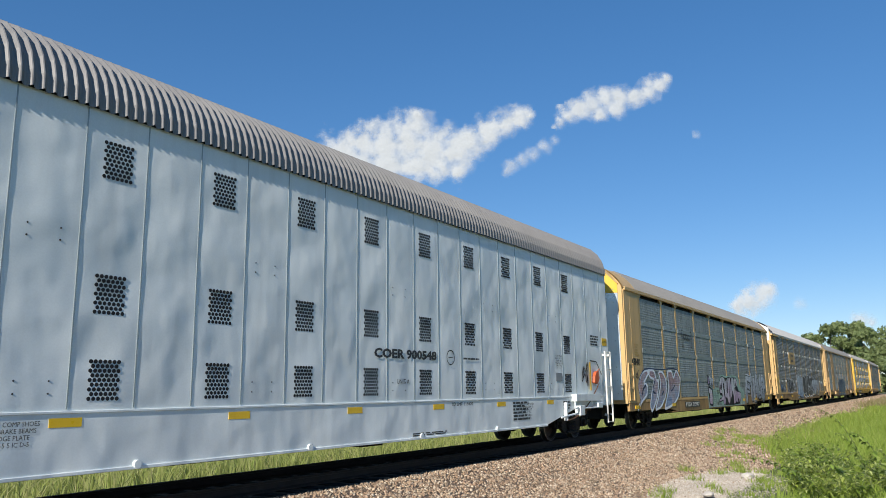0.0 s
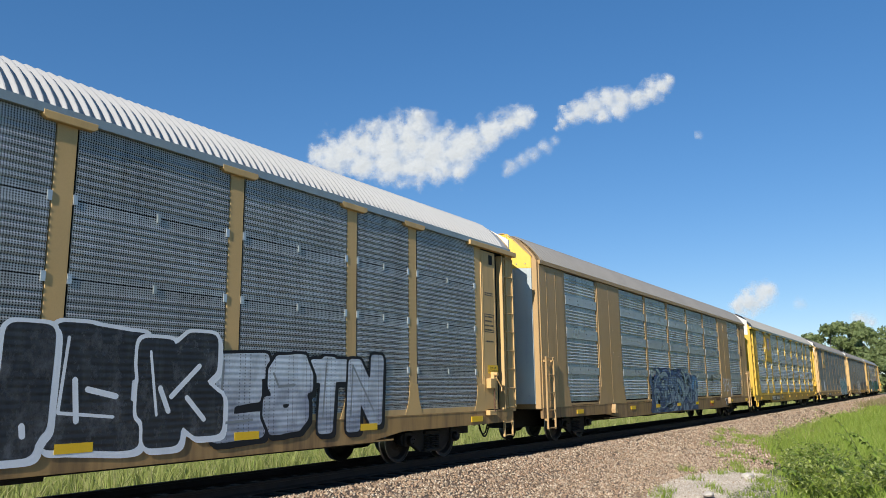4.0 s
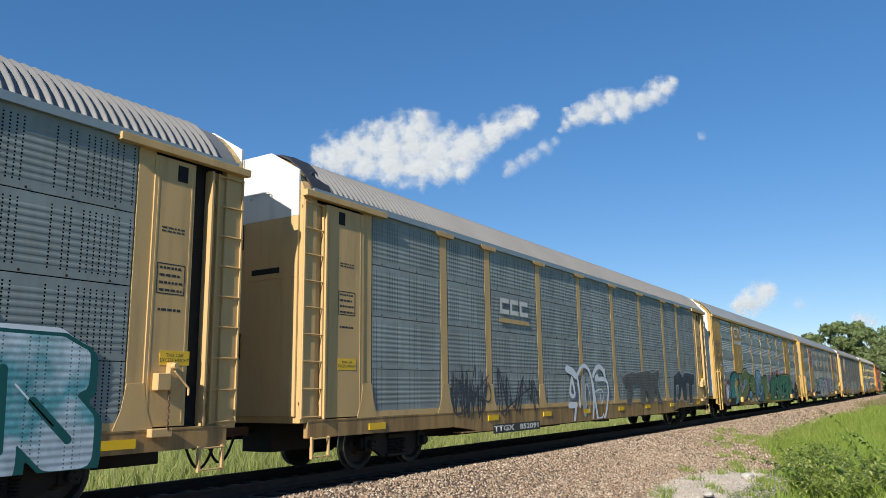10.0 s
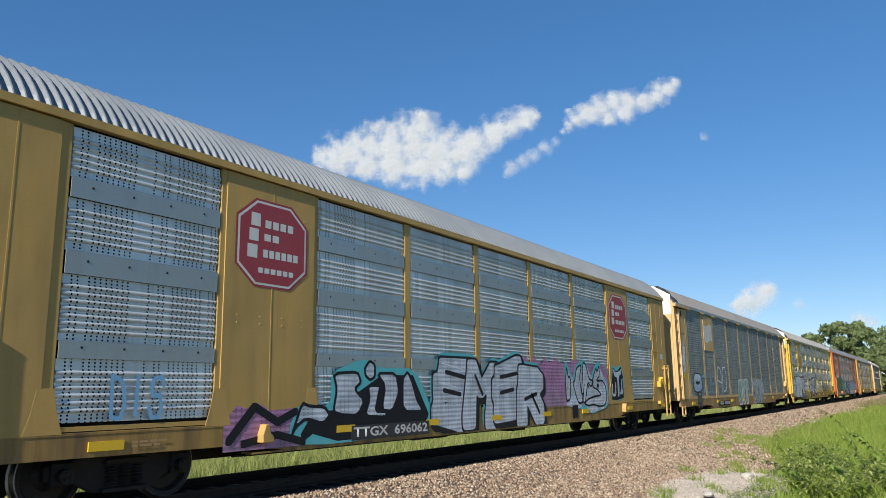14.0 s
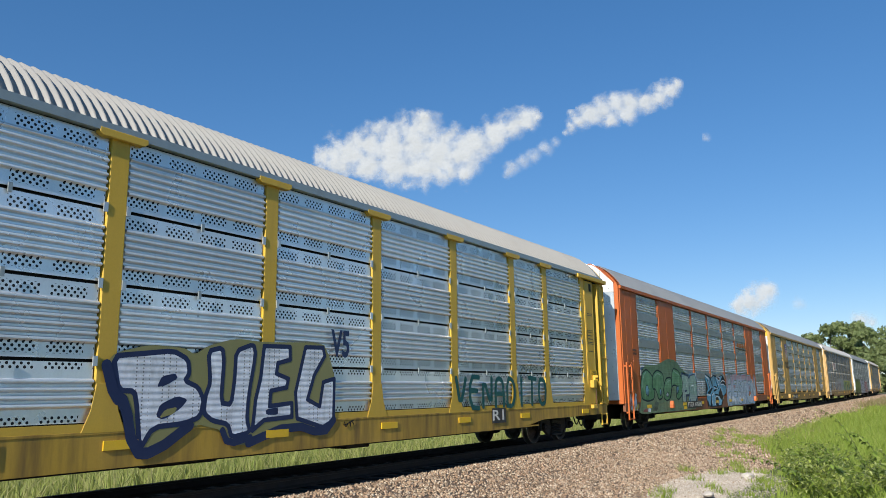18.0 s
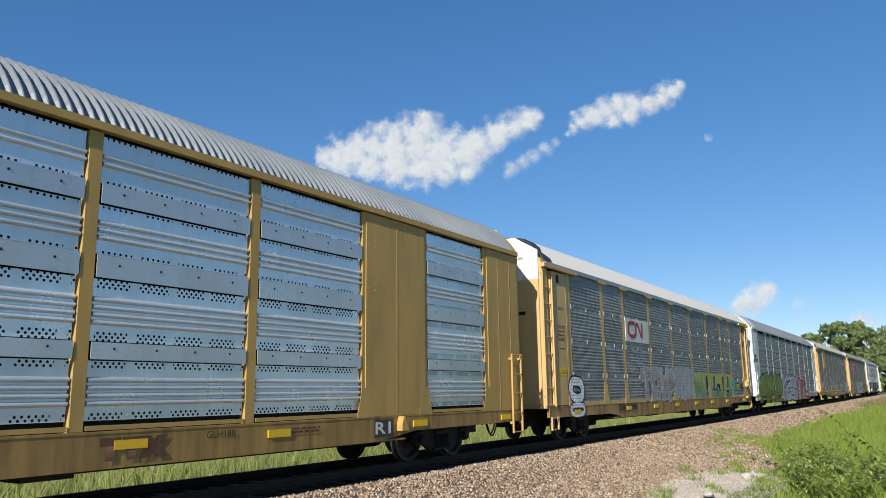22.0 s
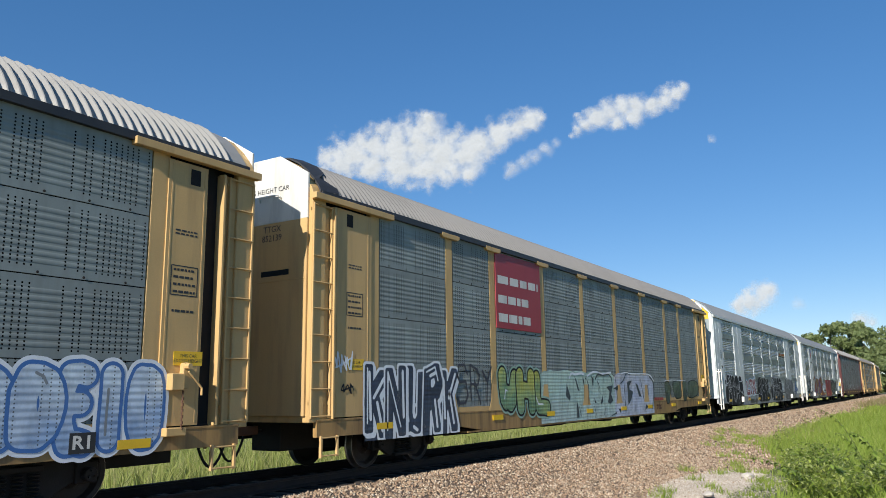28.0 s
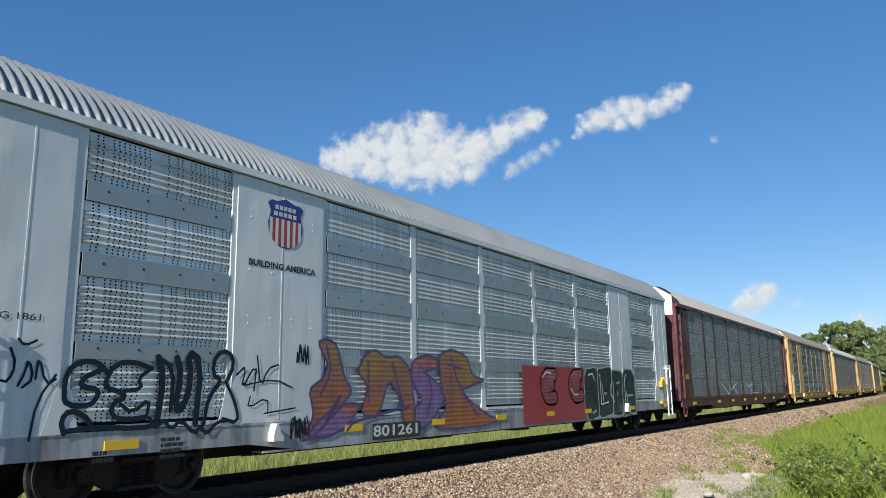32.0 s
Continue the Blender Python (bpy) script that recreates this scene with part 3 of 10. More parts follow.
def rack_a(car, spec):
    """Rack car with posts, caps and full-height end ladders."""
    body, panel, style = spec["body"], spec["panel"], spec.get("style", "fine")
    half = 13.4
    common_parts(car, body, spec["roof"], ("roof", 2 * half, 0.155, 0.052, "low", 0.3), half)
    part("eave_rail", rect_mesh(2 * half, 0.12, 0.125), spec.get("eave", FLAT_BAND), car, (0, -W + 0.07, 4.957))
    for k, (a, b) in enumerate(BAYS_A):
        w = b - a - 0.325
        part("kick_strip", rect_mesh(w, 0.10, 0.02), body, car, ((a + b) / 2, -W + 0.02, 1.05))
        for j, (z0, z1) in enumerate(ROWS_A):
            if (k, j) in spec.get("skip", ()):
                continue
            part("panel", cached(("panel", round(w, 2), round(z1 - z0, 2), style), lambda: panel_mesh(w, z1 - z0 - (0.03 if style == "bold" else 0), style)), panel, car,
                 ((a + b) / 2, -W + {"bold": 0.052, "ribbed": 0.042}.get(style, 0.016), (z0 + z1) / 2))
            if spec.get("clips") and j:
                part("clip", rect_mesh(0.05, 0.12, 0.02), FLAT_BAND, car, ((a + b) / 2, -W + 0.016, z0 - 0.015))
            elif j:
                part("bolt_row", bolts(3 if w < 2 else 4, w), DARK, car, ((a + b) / 2, -W + 0.010, z0 + 0.03))
    for x in sorted({x for ab in BAYS_A for x in ab}):
        p = part("post", cached("post_a", lambda: post_mesh(0.28, 0.013)), body, car, (x, 0, 0))
        part("gusset", cached("gusset_a", lambda: gusset_mesh(0.27, 0.62, 0.62)), body, p)
        if abs(x) < 11:
            part("post_cap", cached("cap_a", lambda: cap_mesh(0.74)), body, p)
        if spec.get("clips"):
            for z in (1.88, 2.88, 3.89):
                for side in (-0.17, 0.17):
                    part("bracket", rect_mesh(0.06, 0.13, 0.02), PALE_BAND, p, (side, -W + 0.02, z))
    for s in (-1, 1):
        inner = 12.62 if s > 0 else 13.0
        me, loc = cached(("adoor", s), lambda: flat_sheet(*sorted((s * 11.92, s * inner)), 1.02, 4.80))
        d = part("side_door", me, body, car, (loc[0], -W - 0.004, loc[2]), "plain steel end bay door")
        seam_on(d, body, (s * (inner - 11.92) * 0.42, -s * (inner - 11.92) * 0.40), 3.7)
        # no opening here: a near-black plate paints its shade
        part("peep_hole", box_mesh(-0.09, 0.09, -0.006, 0.0, -0.12, 0.12), INSIDE, d, (s * 0.12, 0, 1.70), "near-black plate for the shaded opening near the door's top")
        part("door_track", cached(("track", s), lambda: flat_sheet(*sorted((s * 11.3, s * 13.62)), 4.84, 4.95, thick=0.12)[0]), body, car,
             (s * 12.46, -W - 0.10, 4.895))
        me, loc = cached(("acorner", s), lambda: flat_sheet(*sorted((s * (12.92 if s > 0 else 13.05), s * 13.56)), 1.0, 4.80))
        part("corner_sheet", me, body, car, (loc[0], -W + 0.06, loc[2]))
        part("ladder", cached("ladder_a", lambda: ladder_mesh(0.48, 1.02, 4.78, 9, 0.05)), body, car, (s * 13.31 - 0.24, -W + 0.06, 0), "full-height ladder with thin rungs")
        part("ladder_flange", box_mesh(-0.02, 0.02, -W - 0.05, -W + 0.12, 1.0, 4.78), body, car, (s * (12.92 if s > 0 else 13.03), 0, 0), "deep steel flange beside the ladder")
        tx = s * 12.27 if s > 0 else -12.42
        for dz, dh, n in ((3.05, 0.42, 4), (2.62, 0.12, 1), (3.75, 0.10, 2)):
            part("stencil", cached(("stencil", dh, n), lambda: stencil_mesh(0.46, dh, n, dh > 0.3)), BLACK, car, (tx, -W - 0.0065, dz), "small stencilled lines")["kind"] = "stuff"
        part("sill_step", cached("step", lambda: ladder_mesh(0.42, 0.36, 0.72, 2, 0.02)), body, car, (s * 13.1 - 0.21, -W, 0))
        part("notice", rect_mesh(0.50, 0.20), SAFETY, car, (s * 12.4, -W - 0.006, 1.95), "yellow warning plate with black border")
        part("notice_text", letters("THIS CAR\nEXCESS HEIGHT", 0.05), BLACK, car, (s * 12.4, -W - 0.0115, 1.95))
    hand_brake(car, spec.get("brake", body))
    part("roof_flap", cached("flap", flap_mesh), FLAP, car, label="torn black weather flap over the roof's end")
    flat_ends(car, body, spec.get("door", body), spec.get("top", WHITE), 13.58)
    reflectors(car, [-11.5, -7.0, -4.0, -1.2, 1.8, 4.6, 7.6, 11.6])


def rack_b(car, spec):
    """Rack car with flush posts, plain bays and short ladders."""
    body, panel, style = spec["body"], spec["panel"], spec.get("style", "ribbed")
    half = 13.4
    common_parts(car, body, spec["roof"], ("roof", 2 * half, 0.155, 0.052, "low", 0.45 if spec.get("capped") else 0.12), half)
    part("eave_rail", rect_mesh(2 * half, 0.11, 0.125), body, car, (0, -W + 0.07, 4.95))
    for a, b in BAYS_B:
        w = b - a - 0.245
        part("kick_strip", rect_mesh(w, 0.06, 0.02), body, car, ((a + b) / 2, -W + 0.02, 1.045))
        for j, (z0, z1) in enumerate(ROWS_B):
            part("panel", cached(("panel", round(w, 2), round(z1 - z0, 2), style), lambda: panel_mesh(w, z1 - z0 - (0.03 if style == "bold" else 0), style)), panel, car,
                 ((a + b) / 2, -W + {"bold": 0.052, "ribbed": 0.042}.get(style, 0.016), (z0 + z1) / 2))
            if j:
                za = ROWS_B[j - 1][1]
                st = part("band", rect_mesh(w, z0 - za, 0.012), spec.get("band", FLAT_BAND), car, ((a + b) / 2, -W + 0.010, (za + z0) / 2))
                part("bolt_row", bolts(4, w), DARK, st, (0, -0.012, 0.03))
    for a, b in PLAIN_B:
        me, loc = cached(("plain", a), lambda: flat_sheet(a, b, 1.0, 4.88))
        s = part("plain_panel", me, body, car, (loc[0], -W - 0.008, loc[2]), "plain painted steel bay")
        seam_on(s, body, (0.0,), 3.8)
        for dz in (-0.35, 0.5, 1.35):
            part("rivet_row", cached("riv", lambda: rivets_mesh(4, 2, 0.48, 0.12)), body, s, (0, 0, dz))
    for x in sorted({x for ab in BAYS_B for x in ab}):
        p = part("post", cached("post_b", lambda: post_mesh(0.2, 0.006)), body, car, (x, 0, 0))
        if abs(x) in (9.1, 7.1, 11.75):
            part("gusset", cached("gusset_b", lambda: gusset_mesh(0.22, 0.5, 0.55)), body, p)
    for s in (-1, 1):
        me, loc = cached(("bend", s), lambda: flat_sheet(*sorted((s * 11.8, s * 13.4)), 0.98, 4.88))
        d = part("end_panel", me, body, car, (loc[0], -W - 0.008, loc[2]), "plain painted end panel")
        seam_on(d, body, (-s * 0.25, s * 0.35), 3.85)
        part("ladder", cached("ladder_b", lambda: ladder_mesh(0.48, 0.42, 2.35, 5, 0.09)), spec.get("ladder", body), car, (s * 13.08 - 0.24, -W, 0), "short ladder with grab rails")
        part("notice", rect_mesh(0.42, 0.2), SAFETY, car, (s * 12.2, -W + 0.004, 1.75), "yellow warning plate")
        part("notice_text", letters("THIS CAR\nEXCESS HEIGHT", 0.045), BLACK, car, (s * 12.2, -W - 0.003, 1.75))
        part("handle", cached("jack", lambda: jack_mesh()), spec.get("ladder", body), car, (s * 8.2, -W, 0.82), "jacking bracket on the sill")
    if spec.get("brake"):
        hand_brake(car, spec["brake"])
    for s in (-1, 1):
        part("roof_cap", cached(("cap", 0.32, s), lambda: cap_sheet(*sorted((s * 13.1, s * 13.42)))), body, car, label="painted cap at the roof's end")
    folded_ends(car, body, spec.get("door", body), spec.get("top", BRIGHT), 13.5, spec.get("facet", FLAT_BAND))
    reflectors(car, [-10.9, -6.2, -3.4, -0.6, 2.2, 4.9, 8.9, 12.6])


def cap_sheet(x0, x1):
    """A plain sheet bent over the roof."""
    prof = [(y * 1.012, z + 0.012) for y, z in full_line(ROOF_LINE)]
    n = len(prof)
    b = Build()
    b.add([(x, y, z) for x in (x0, x1) for y, z in prof], [(k, k + 1, n + k + 1, n + k) for k in range(n - 1)])
    b.add([(x, y * 0.99, z - 0.02) for x in (x0, x1) for y, z in prof], [(k, n + k, n + k + 1, k + 1) for k in range(n - 1)])
    return b.mesh("roof_cap", 0, True)


def flap_mesh():
    """A loose dark sheet over the front end of the roof, its edge torn."""
    prof = [(y * 1.02, z + 0.042) for y, z in full_line(ROOF_LINE)]
    n = len(prof)
    b = Build()
    edge_x = [-13.02 + 0.16 * math.sin(2.3 * k) + 0.1 * math.sin(5.1 * k + 1) for k in range(n)]
    b.add([(-13.42, y, z - 0.01) for y, z in prof] + [(edge_x[k], y, z + 0.025) for k, (y, z) in enumerate(prof)] +
          [(-13.42, y * 0.985, z - 0.04) for y, z in prof], [(k, k + 1, n + k + 1, n + k) for k in range(n - 1)] + [(k, 2 * n + k, 2 * n + k + 1, k + 1) for k in range(n - 1)])
    return b.mesh("roof_flap")


def hand_brake(car, mat):
    """Hand brake on the rear end bay: housing, lever, chain and bell crank."""
    h = part("hand_brake", cached("brake_box", brake_box_mesh), mat, car, (12.25, -W - 0.01, 1.62), "hand brake housing on the end bay")
    h.scale = (0.72, 0.8, 0.72)
    part("lever", cached("brake_lever", brake_lever_mesh), mat, h)
    part("chain", cached("brake_chain", brake_chain_mesh), RUST, h)


def brake_box_mesh():
    b = Build()
    b.prism([(-0.28, -0.16), (0.02, -0.16), (0.02, 0.16), (-0.28, 0.16)], -0.16, 0.0)
    b.prism([(-0.02, -0.12), (0.16, -0.14), (0.2, 0.1), (0.12, 0.38), (0.02, 0.36)], -0.12, 0.0)
    b.box(-0.34, 0.12, -0.14, 0.0, -1.02, -0.86)
    return b.mesh("hand_brake", 0.015)


def brake_lever_mesh():
    b = Build()
    b.bar((0.1, -0.15, 0.2), (0.42, -0.17, -0.12), 0.022, 8)
    b.bar((0.42, -0.17, -0.12), (0.42, -0.17, -0.26), 0.022, 8)
    b.bar((0.08, -0.10, 0.3), (0.08, -0.22, 0.3), 0.06, 10)
    return b.mesh("lever", 0.004)


def brake_chain_mesh():
    b = Build()
    for k in range(14):
        z = -0.12 - k * 0.056
        d = 0.016 if k % 2 else 0.0
        b.bar((0.0 + d, -0.13, z), (0.0 + d, -0.13, z - 0.062), 0.016 + 0.004 * (k % 2), 6)
    return b.mesh("chain")


def jack_mesh():
    b = Build()
    b.prism([(-0.12, -0.12), (0.12, -0.12), (0.12, -0.04), (0.05, 0.02), (0.0, 0.16), (-0.06, 0.16), (-0.12, 0.0)], -0.14, 0.0)
    return b.mesh("bracket", 0.01)


def rack_c(car, spec):
    """Rack car with capped posts and plain end panels."""
    body, panel = spec["body"], spec["panel"]
    half = 13.4
    common_parts(car, body, spec["roof"], ("roof", 2 * half, 0.155, 0.052, "low", 1.2), half)
    part("eave_rail", rect_mesh(2 * half, 0.11, 0.125), body, car, (0, -W + 0.07, 4.95))
    for a, b in BAYS_A:
        w = b - a - 0.245
        part("kick_strip", rect_mesh(w, 0.08, 0.02), body, car, ((a + b) / 2, -W + 0.02, 1.04))
        for j, (z0, z1) in enumerate(ROWS_A):
            h = z1 - z0 - 0.14
            part("panel", cached(("panel", round(w, 2), round(h, 2), "fine"), lambda: panel_mesh(w, h, "fine")), panel, car, ((a + b) / 2, -W + 0.013, z0 + h / 2))
            if j < 3:
                st = part("band", rect_mesh(w, 0.17, 0.012), spec.get("band", FLAT_BAND), car, ((a + b) / 2, -W + 0.010, z1 - 0.052))
                part("bolt_row", bolts(4, w), DARK, st, (0, -0.012, 0.03))
    for x in sorted({x for ab in BAYS_A for x in ab}):
        p = part("post", cached("post_c", lambda: post_mesh(0.2, 0.006)), body, car, (x, 0, 0))
        part("post_cap", cached("cap_c", lambda: gable_mesh()), body, p)
    for s in (-1, 1):
        me, loc = cached(("cend", s), lambda: flat_sheet(*sorted((s * 11.9, s * 13.45)), 0.98, 4.90))
        d = part("end_panel", me, body, car, (loc[0], -W - 0.008, loc[2]), "plain painted end panel")
        seam_on(d, body, (s * 0.175,), 3.85)
        part("ladder", cached("ladder_c", lambda: ladder_mesh(0.46, 1.05, 2.35, 4, 0.03)), body, car, (s * 13.15 - 0.23, -W + 0.01, 0))
        part("notice", rect_mesh(0.48, 0.2), SAFETY, car, (s * 12.35, -W + 0.004, 2.28), "yellow warning plate")
        part("notice_text", letters("THIS CAR\nEXCESS HEIGHT", 0.05), BLACK, car, (s * 12.35, -W - 0.003, 2.28))
    for s in (-1, 1):
        part("roof_cap", cached(("cap", 1.2, s), lambda: cap_sheet(*sorted((s * 12.2, s * 13.5)))), body, car, label="painted cap at the roof's end")
    folded_ends(car, body, spec.get("door", WHITE), spec.get("top", BRIGHT), 13.55, spec.get("facet", PALE_BAND))
    reflectors(car, [-12.6, -8.2, -5.0, 5.0, 8.2, 12.4])


def gable_mesh():
    b = Build()
    b.prism([(-0.09, 4.76), (0.09, 4.76), (0.22, 4.86), (0.22, 4.90), (-0.22, 4.90), (-0.22, 4.86)], -W - 0.015, -W + 0.05)
    return b.mesh("post_cap", 0.006)


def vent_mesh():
    # raised near-black discs stand in for the shade in the holes
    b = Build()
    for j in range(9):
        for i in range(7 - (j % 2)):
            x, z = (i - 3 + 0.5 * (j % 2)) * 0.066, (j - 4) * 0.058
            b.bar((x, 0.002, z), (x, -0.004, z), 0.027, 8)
    return b.mesh("vent_hole_shade")


def smooth_car(car, spec):
    """Tall smooth-sided car unit with perforated vents."""
    body = spec["body"]
    half = 13.28
    part("roof", cached("roof_tall", lambda: roof_mesh(2 * half, 0.145, 0.045, TALL_LINE, 0.12)), spec["roof"], car)
    # near-black box again, for the shade inside this car
    b = Build()
    b.box(-half + 0.1, half - 0.1, -W + 0.06, W - 0.06, 0.9, 5.15)
    part("inner_wall", b.mesh("inner_wall"), INSIDE, car)
    b = Build()
    b.box(-half, half, W - 0.06, W, 0.55, 5.18)
    part("far_wall", b.mesh("far_wall"), body, car)
    edges = [-half, -12.63 + 0.02] + [-11.69 + 0.925 * k for k in range(26)] + [12.63]
    edges = sorted(set(round(e, 3) for e in edges if -half <= e <= 12.64)) + [half]
    for k, (a, c) in enumerate(zip(edges, edges[1:])):
        me, loc = flat_sheet(a, c, 1.27, 5.17, thick=0.05)
        part("side_sheet", bow_sheet(c - a, 3.90), body, car, ((a + c) / 2, -W - 0.02, 3.22))
        part("seam", rect_mesh(0.016, 3.86, 0.010), FLAT_BAND, car, (a, -W - 0.018, 3.22))
    b = Build()
    b.prism([(-8.2, 0.53), (8.4, 0.53), (10.4, 0.92), (half, 0.98), (half, 1.27), (-half, 1.27), (-half, 0.98), (-10.4, 0.92)], -W - 0.035, -W + 0.06)
    b.box(-half, half, -W - 0.05, -W - 0.035, 1.235, 1.27)
    b.prism([(-8.2, 0.50), (8.4, 0.50), (8.4, 0.545), (-8.2, 0.545)], -W - 0.06, -W + 0.06)
    for x in (-4.2, -0.9, 2.4, 5.6):
        b.bar((x, -W - 0.075, 0.56), (x, -W - 0.03, 0.56), 0.06, 10)
    part("side_sill", b.mesh("side_sill", 0.006), body, car)
    part("underframe", cached(("frame", 13.4), lambda: frame_mesh(13.4)), DARK, car)
    for x in (-11.5, 11.0):
        bogie_under(car, x)
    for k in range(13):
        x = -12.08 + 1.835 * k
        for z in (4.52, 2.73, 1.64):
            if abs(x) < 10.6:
                part("vent", cached("vent", vent_mesh), INSIDE, car, (x, -W - 0.024, z), "vent of near-black discs painted for its shaded holes")
        if k % 2:
            for z in (3.42, 1.55):
                part("rivet_row", cached("riv4", lambda: rivets_mesh(2, 2, 0.42, 0.15, 0.014)), DARK, car, (x + 0.9, -W - 0.022, z))
    part("ladder", cached("ladder_s", lambda: ladder_mesh(0.44, 0.42, 2.65, 5, 0.10)), WHITE, car, (12.72, -W - 0.02, 0), "short white ladder")
    part("notice", rect_mesh(0.40, 0.24), SAFETY, car, (12.95, -W - 0.024, 2.95), "yellow warning plate")
    part("notice_text", letters("CAUTION", 0.06), BLACK, car, (12.95, -W - 0.03, 2.95))
    e = part("end_wall", cached(("end", "tall"), lambda: end_mesh(TALL_LINE, 0.95, 1.5)), body, car, (half, 0, 0), turn=math.pi)
    part("coupler", cached("coupler", coupler_mesh), RUST, car, (half - 0.05, 0, 0))
    part("air_hose", cached("hose", hose_mesh), RUBBER, car, (half - 0.2, 0, 0))
    for x in (-10.7, -8.0, -5.22, -2.46, 0.29, 3.07, 5.85, 8.65):
        part("reflector", rect_mesh(0.42, 0.11), SAFETY, car, (x, -W - 0.0352, 1.13), "yellow reflective strip")
    part("reflector", rect_mesh(0.10, 0.85), SAFETY, car, (11.55, -W - 0.06, 1.85), "upright yellow reflective strip")
    # winding gear of the hand brake and its tray, over the bogie
    b = Build()
    b.box(10.1, 12.0, -W - 0.20, -W - 0.03, 1.12, 1.32)
    b.box(10.3, 10.62, -W - 0.22, -W - 0.04, 0.72, 1.0)
    b.box(11.7, 12.05, -W - 0.22, -W - 0.04, 0.92, 1.06)
    b.bar((10.0, -W - 0.18, 0.92), (12.1, -W - 0.18, 0.92), 0.025, 8)
    b.bar((10.0, -W - 0.18, 0.92), (10.0, -W - 0.18, 1.12), 0.025, 8)
    b.bar((9.2, -W - 0.1, 0.70), (10.6, -W - 0.1, 0.80), 0.03, 8)
    b.box(9.55, 9.62, -W - 0.12, -W - 0.02, 0.6, 1.1)
    part("brake_rigging", b.mesh("brake_rigging", 0.005), PALE, car)
    b = Build()
    b.prism([(11.74, 1.66), (12.02, 1.62), (12.16, 1.80), (12.10, 2.02), (11.92, 1.99), (11.80, 1.86)], -W - 0.12, -W - 0.02)
    b.bar((12.0, -W - 0.1, 2.0), (12.22, -W - 0.1, 2.08), 0.018, 6)
    part("brake_lever", b.mesh("brake_lever", 0.01), painted("orange_red_paint", (0.55, 0.10, 0.02), 0.5), car, label="orange hand brake lever")
    b = Build()
    pts = [Vector((12.0 - 2.4 * u, -W - 0.14, 1.62 - 1.0 * u - 0.9 * u * (1 - u))) for u in [k / 26 for k in range(27)]]
    for p, q in zip(pts, pts[1:]):
        b.bar(p, q, 0.018, 5)
    part("chain", b.mesh("chain"), RUST, car)


def bow_sheet(w, h):
    """A thin sheet that buckles slightly between its seams."""
    def make():
        nx, nz = 5, 22
        b = Build()
        vs = [((i / nx - 0.5) * w, -0.006 * math.sin(math.pi * i / nx) * math.sin(j * 1.1) , (j / nz - 0.5) * h) for j in range(nz + 1) for i in range(nx + 1)]
        fs = [(j * (nx + 1) + i, j * (nx + 1) + i + 1, (j + 1) * (nx + 1) + i + 1, (j + 1) * (nx + 1) + i) for j in range(nz) for i in range(nx)]
        b.add(vs, fs)
        b.box(-w / 2, w / 2, 0.012, 0.05, -h / 2, h / 2)
        me = b.mesh("side_sheet")
        me.polygons.foreach_set("use_smooth", [True] * (nx * nz) + [False] * 6)
        return me
    return cached(("bow", round(w, 3), h), make)


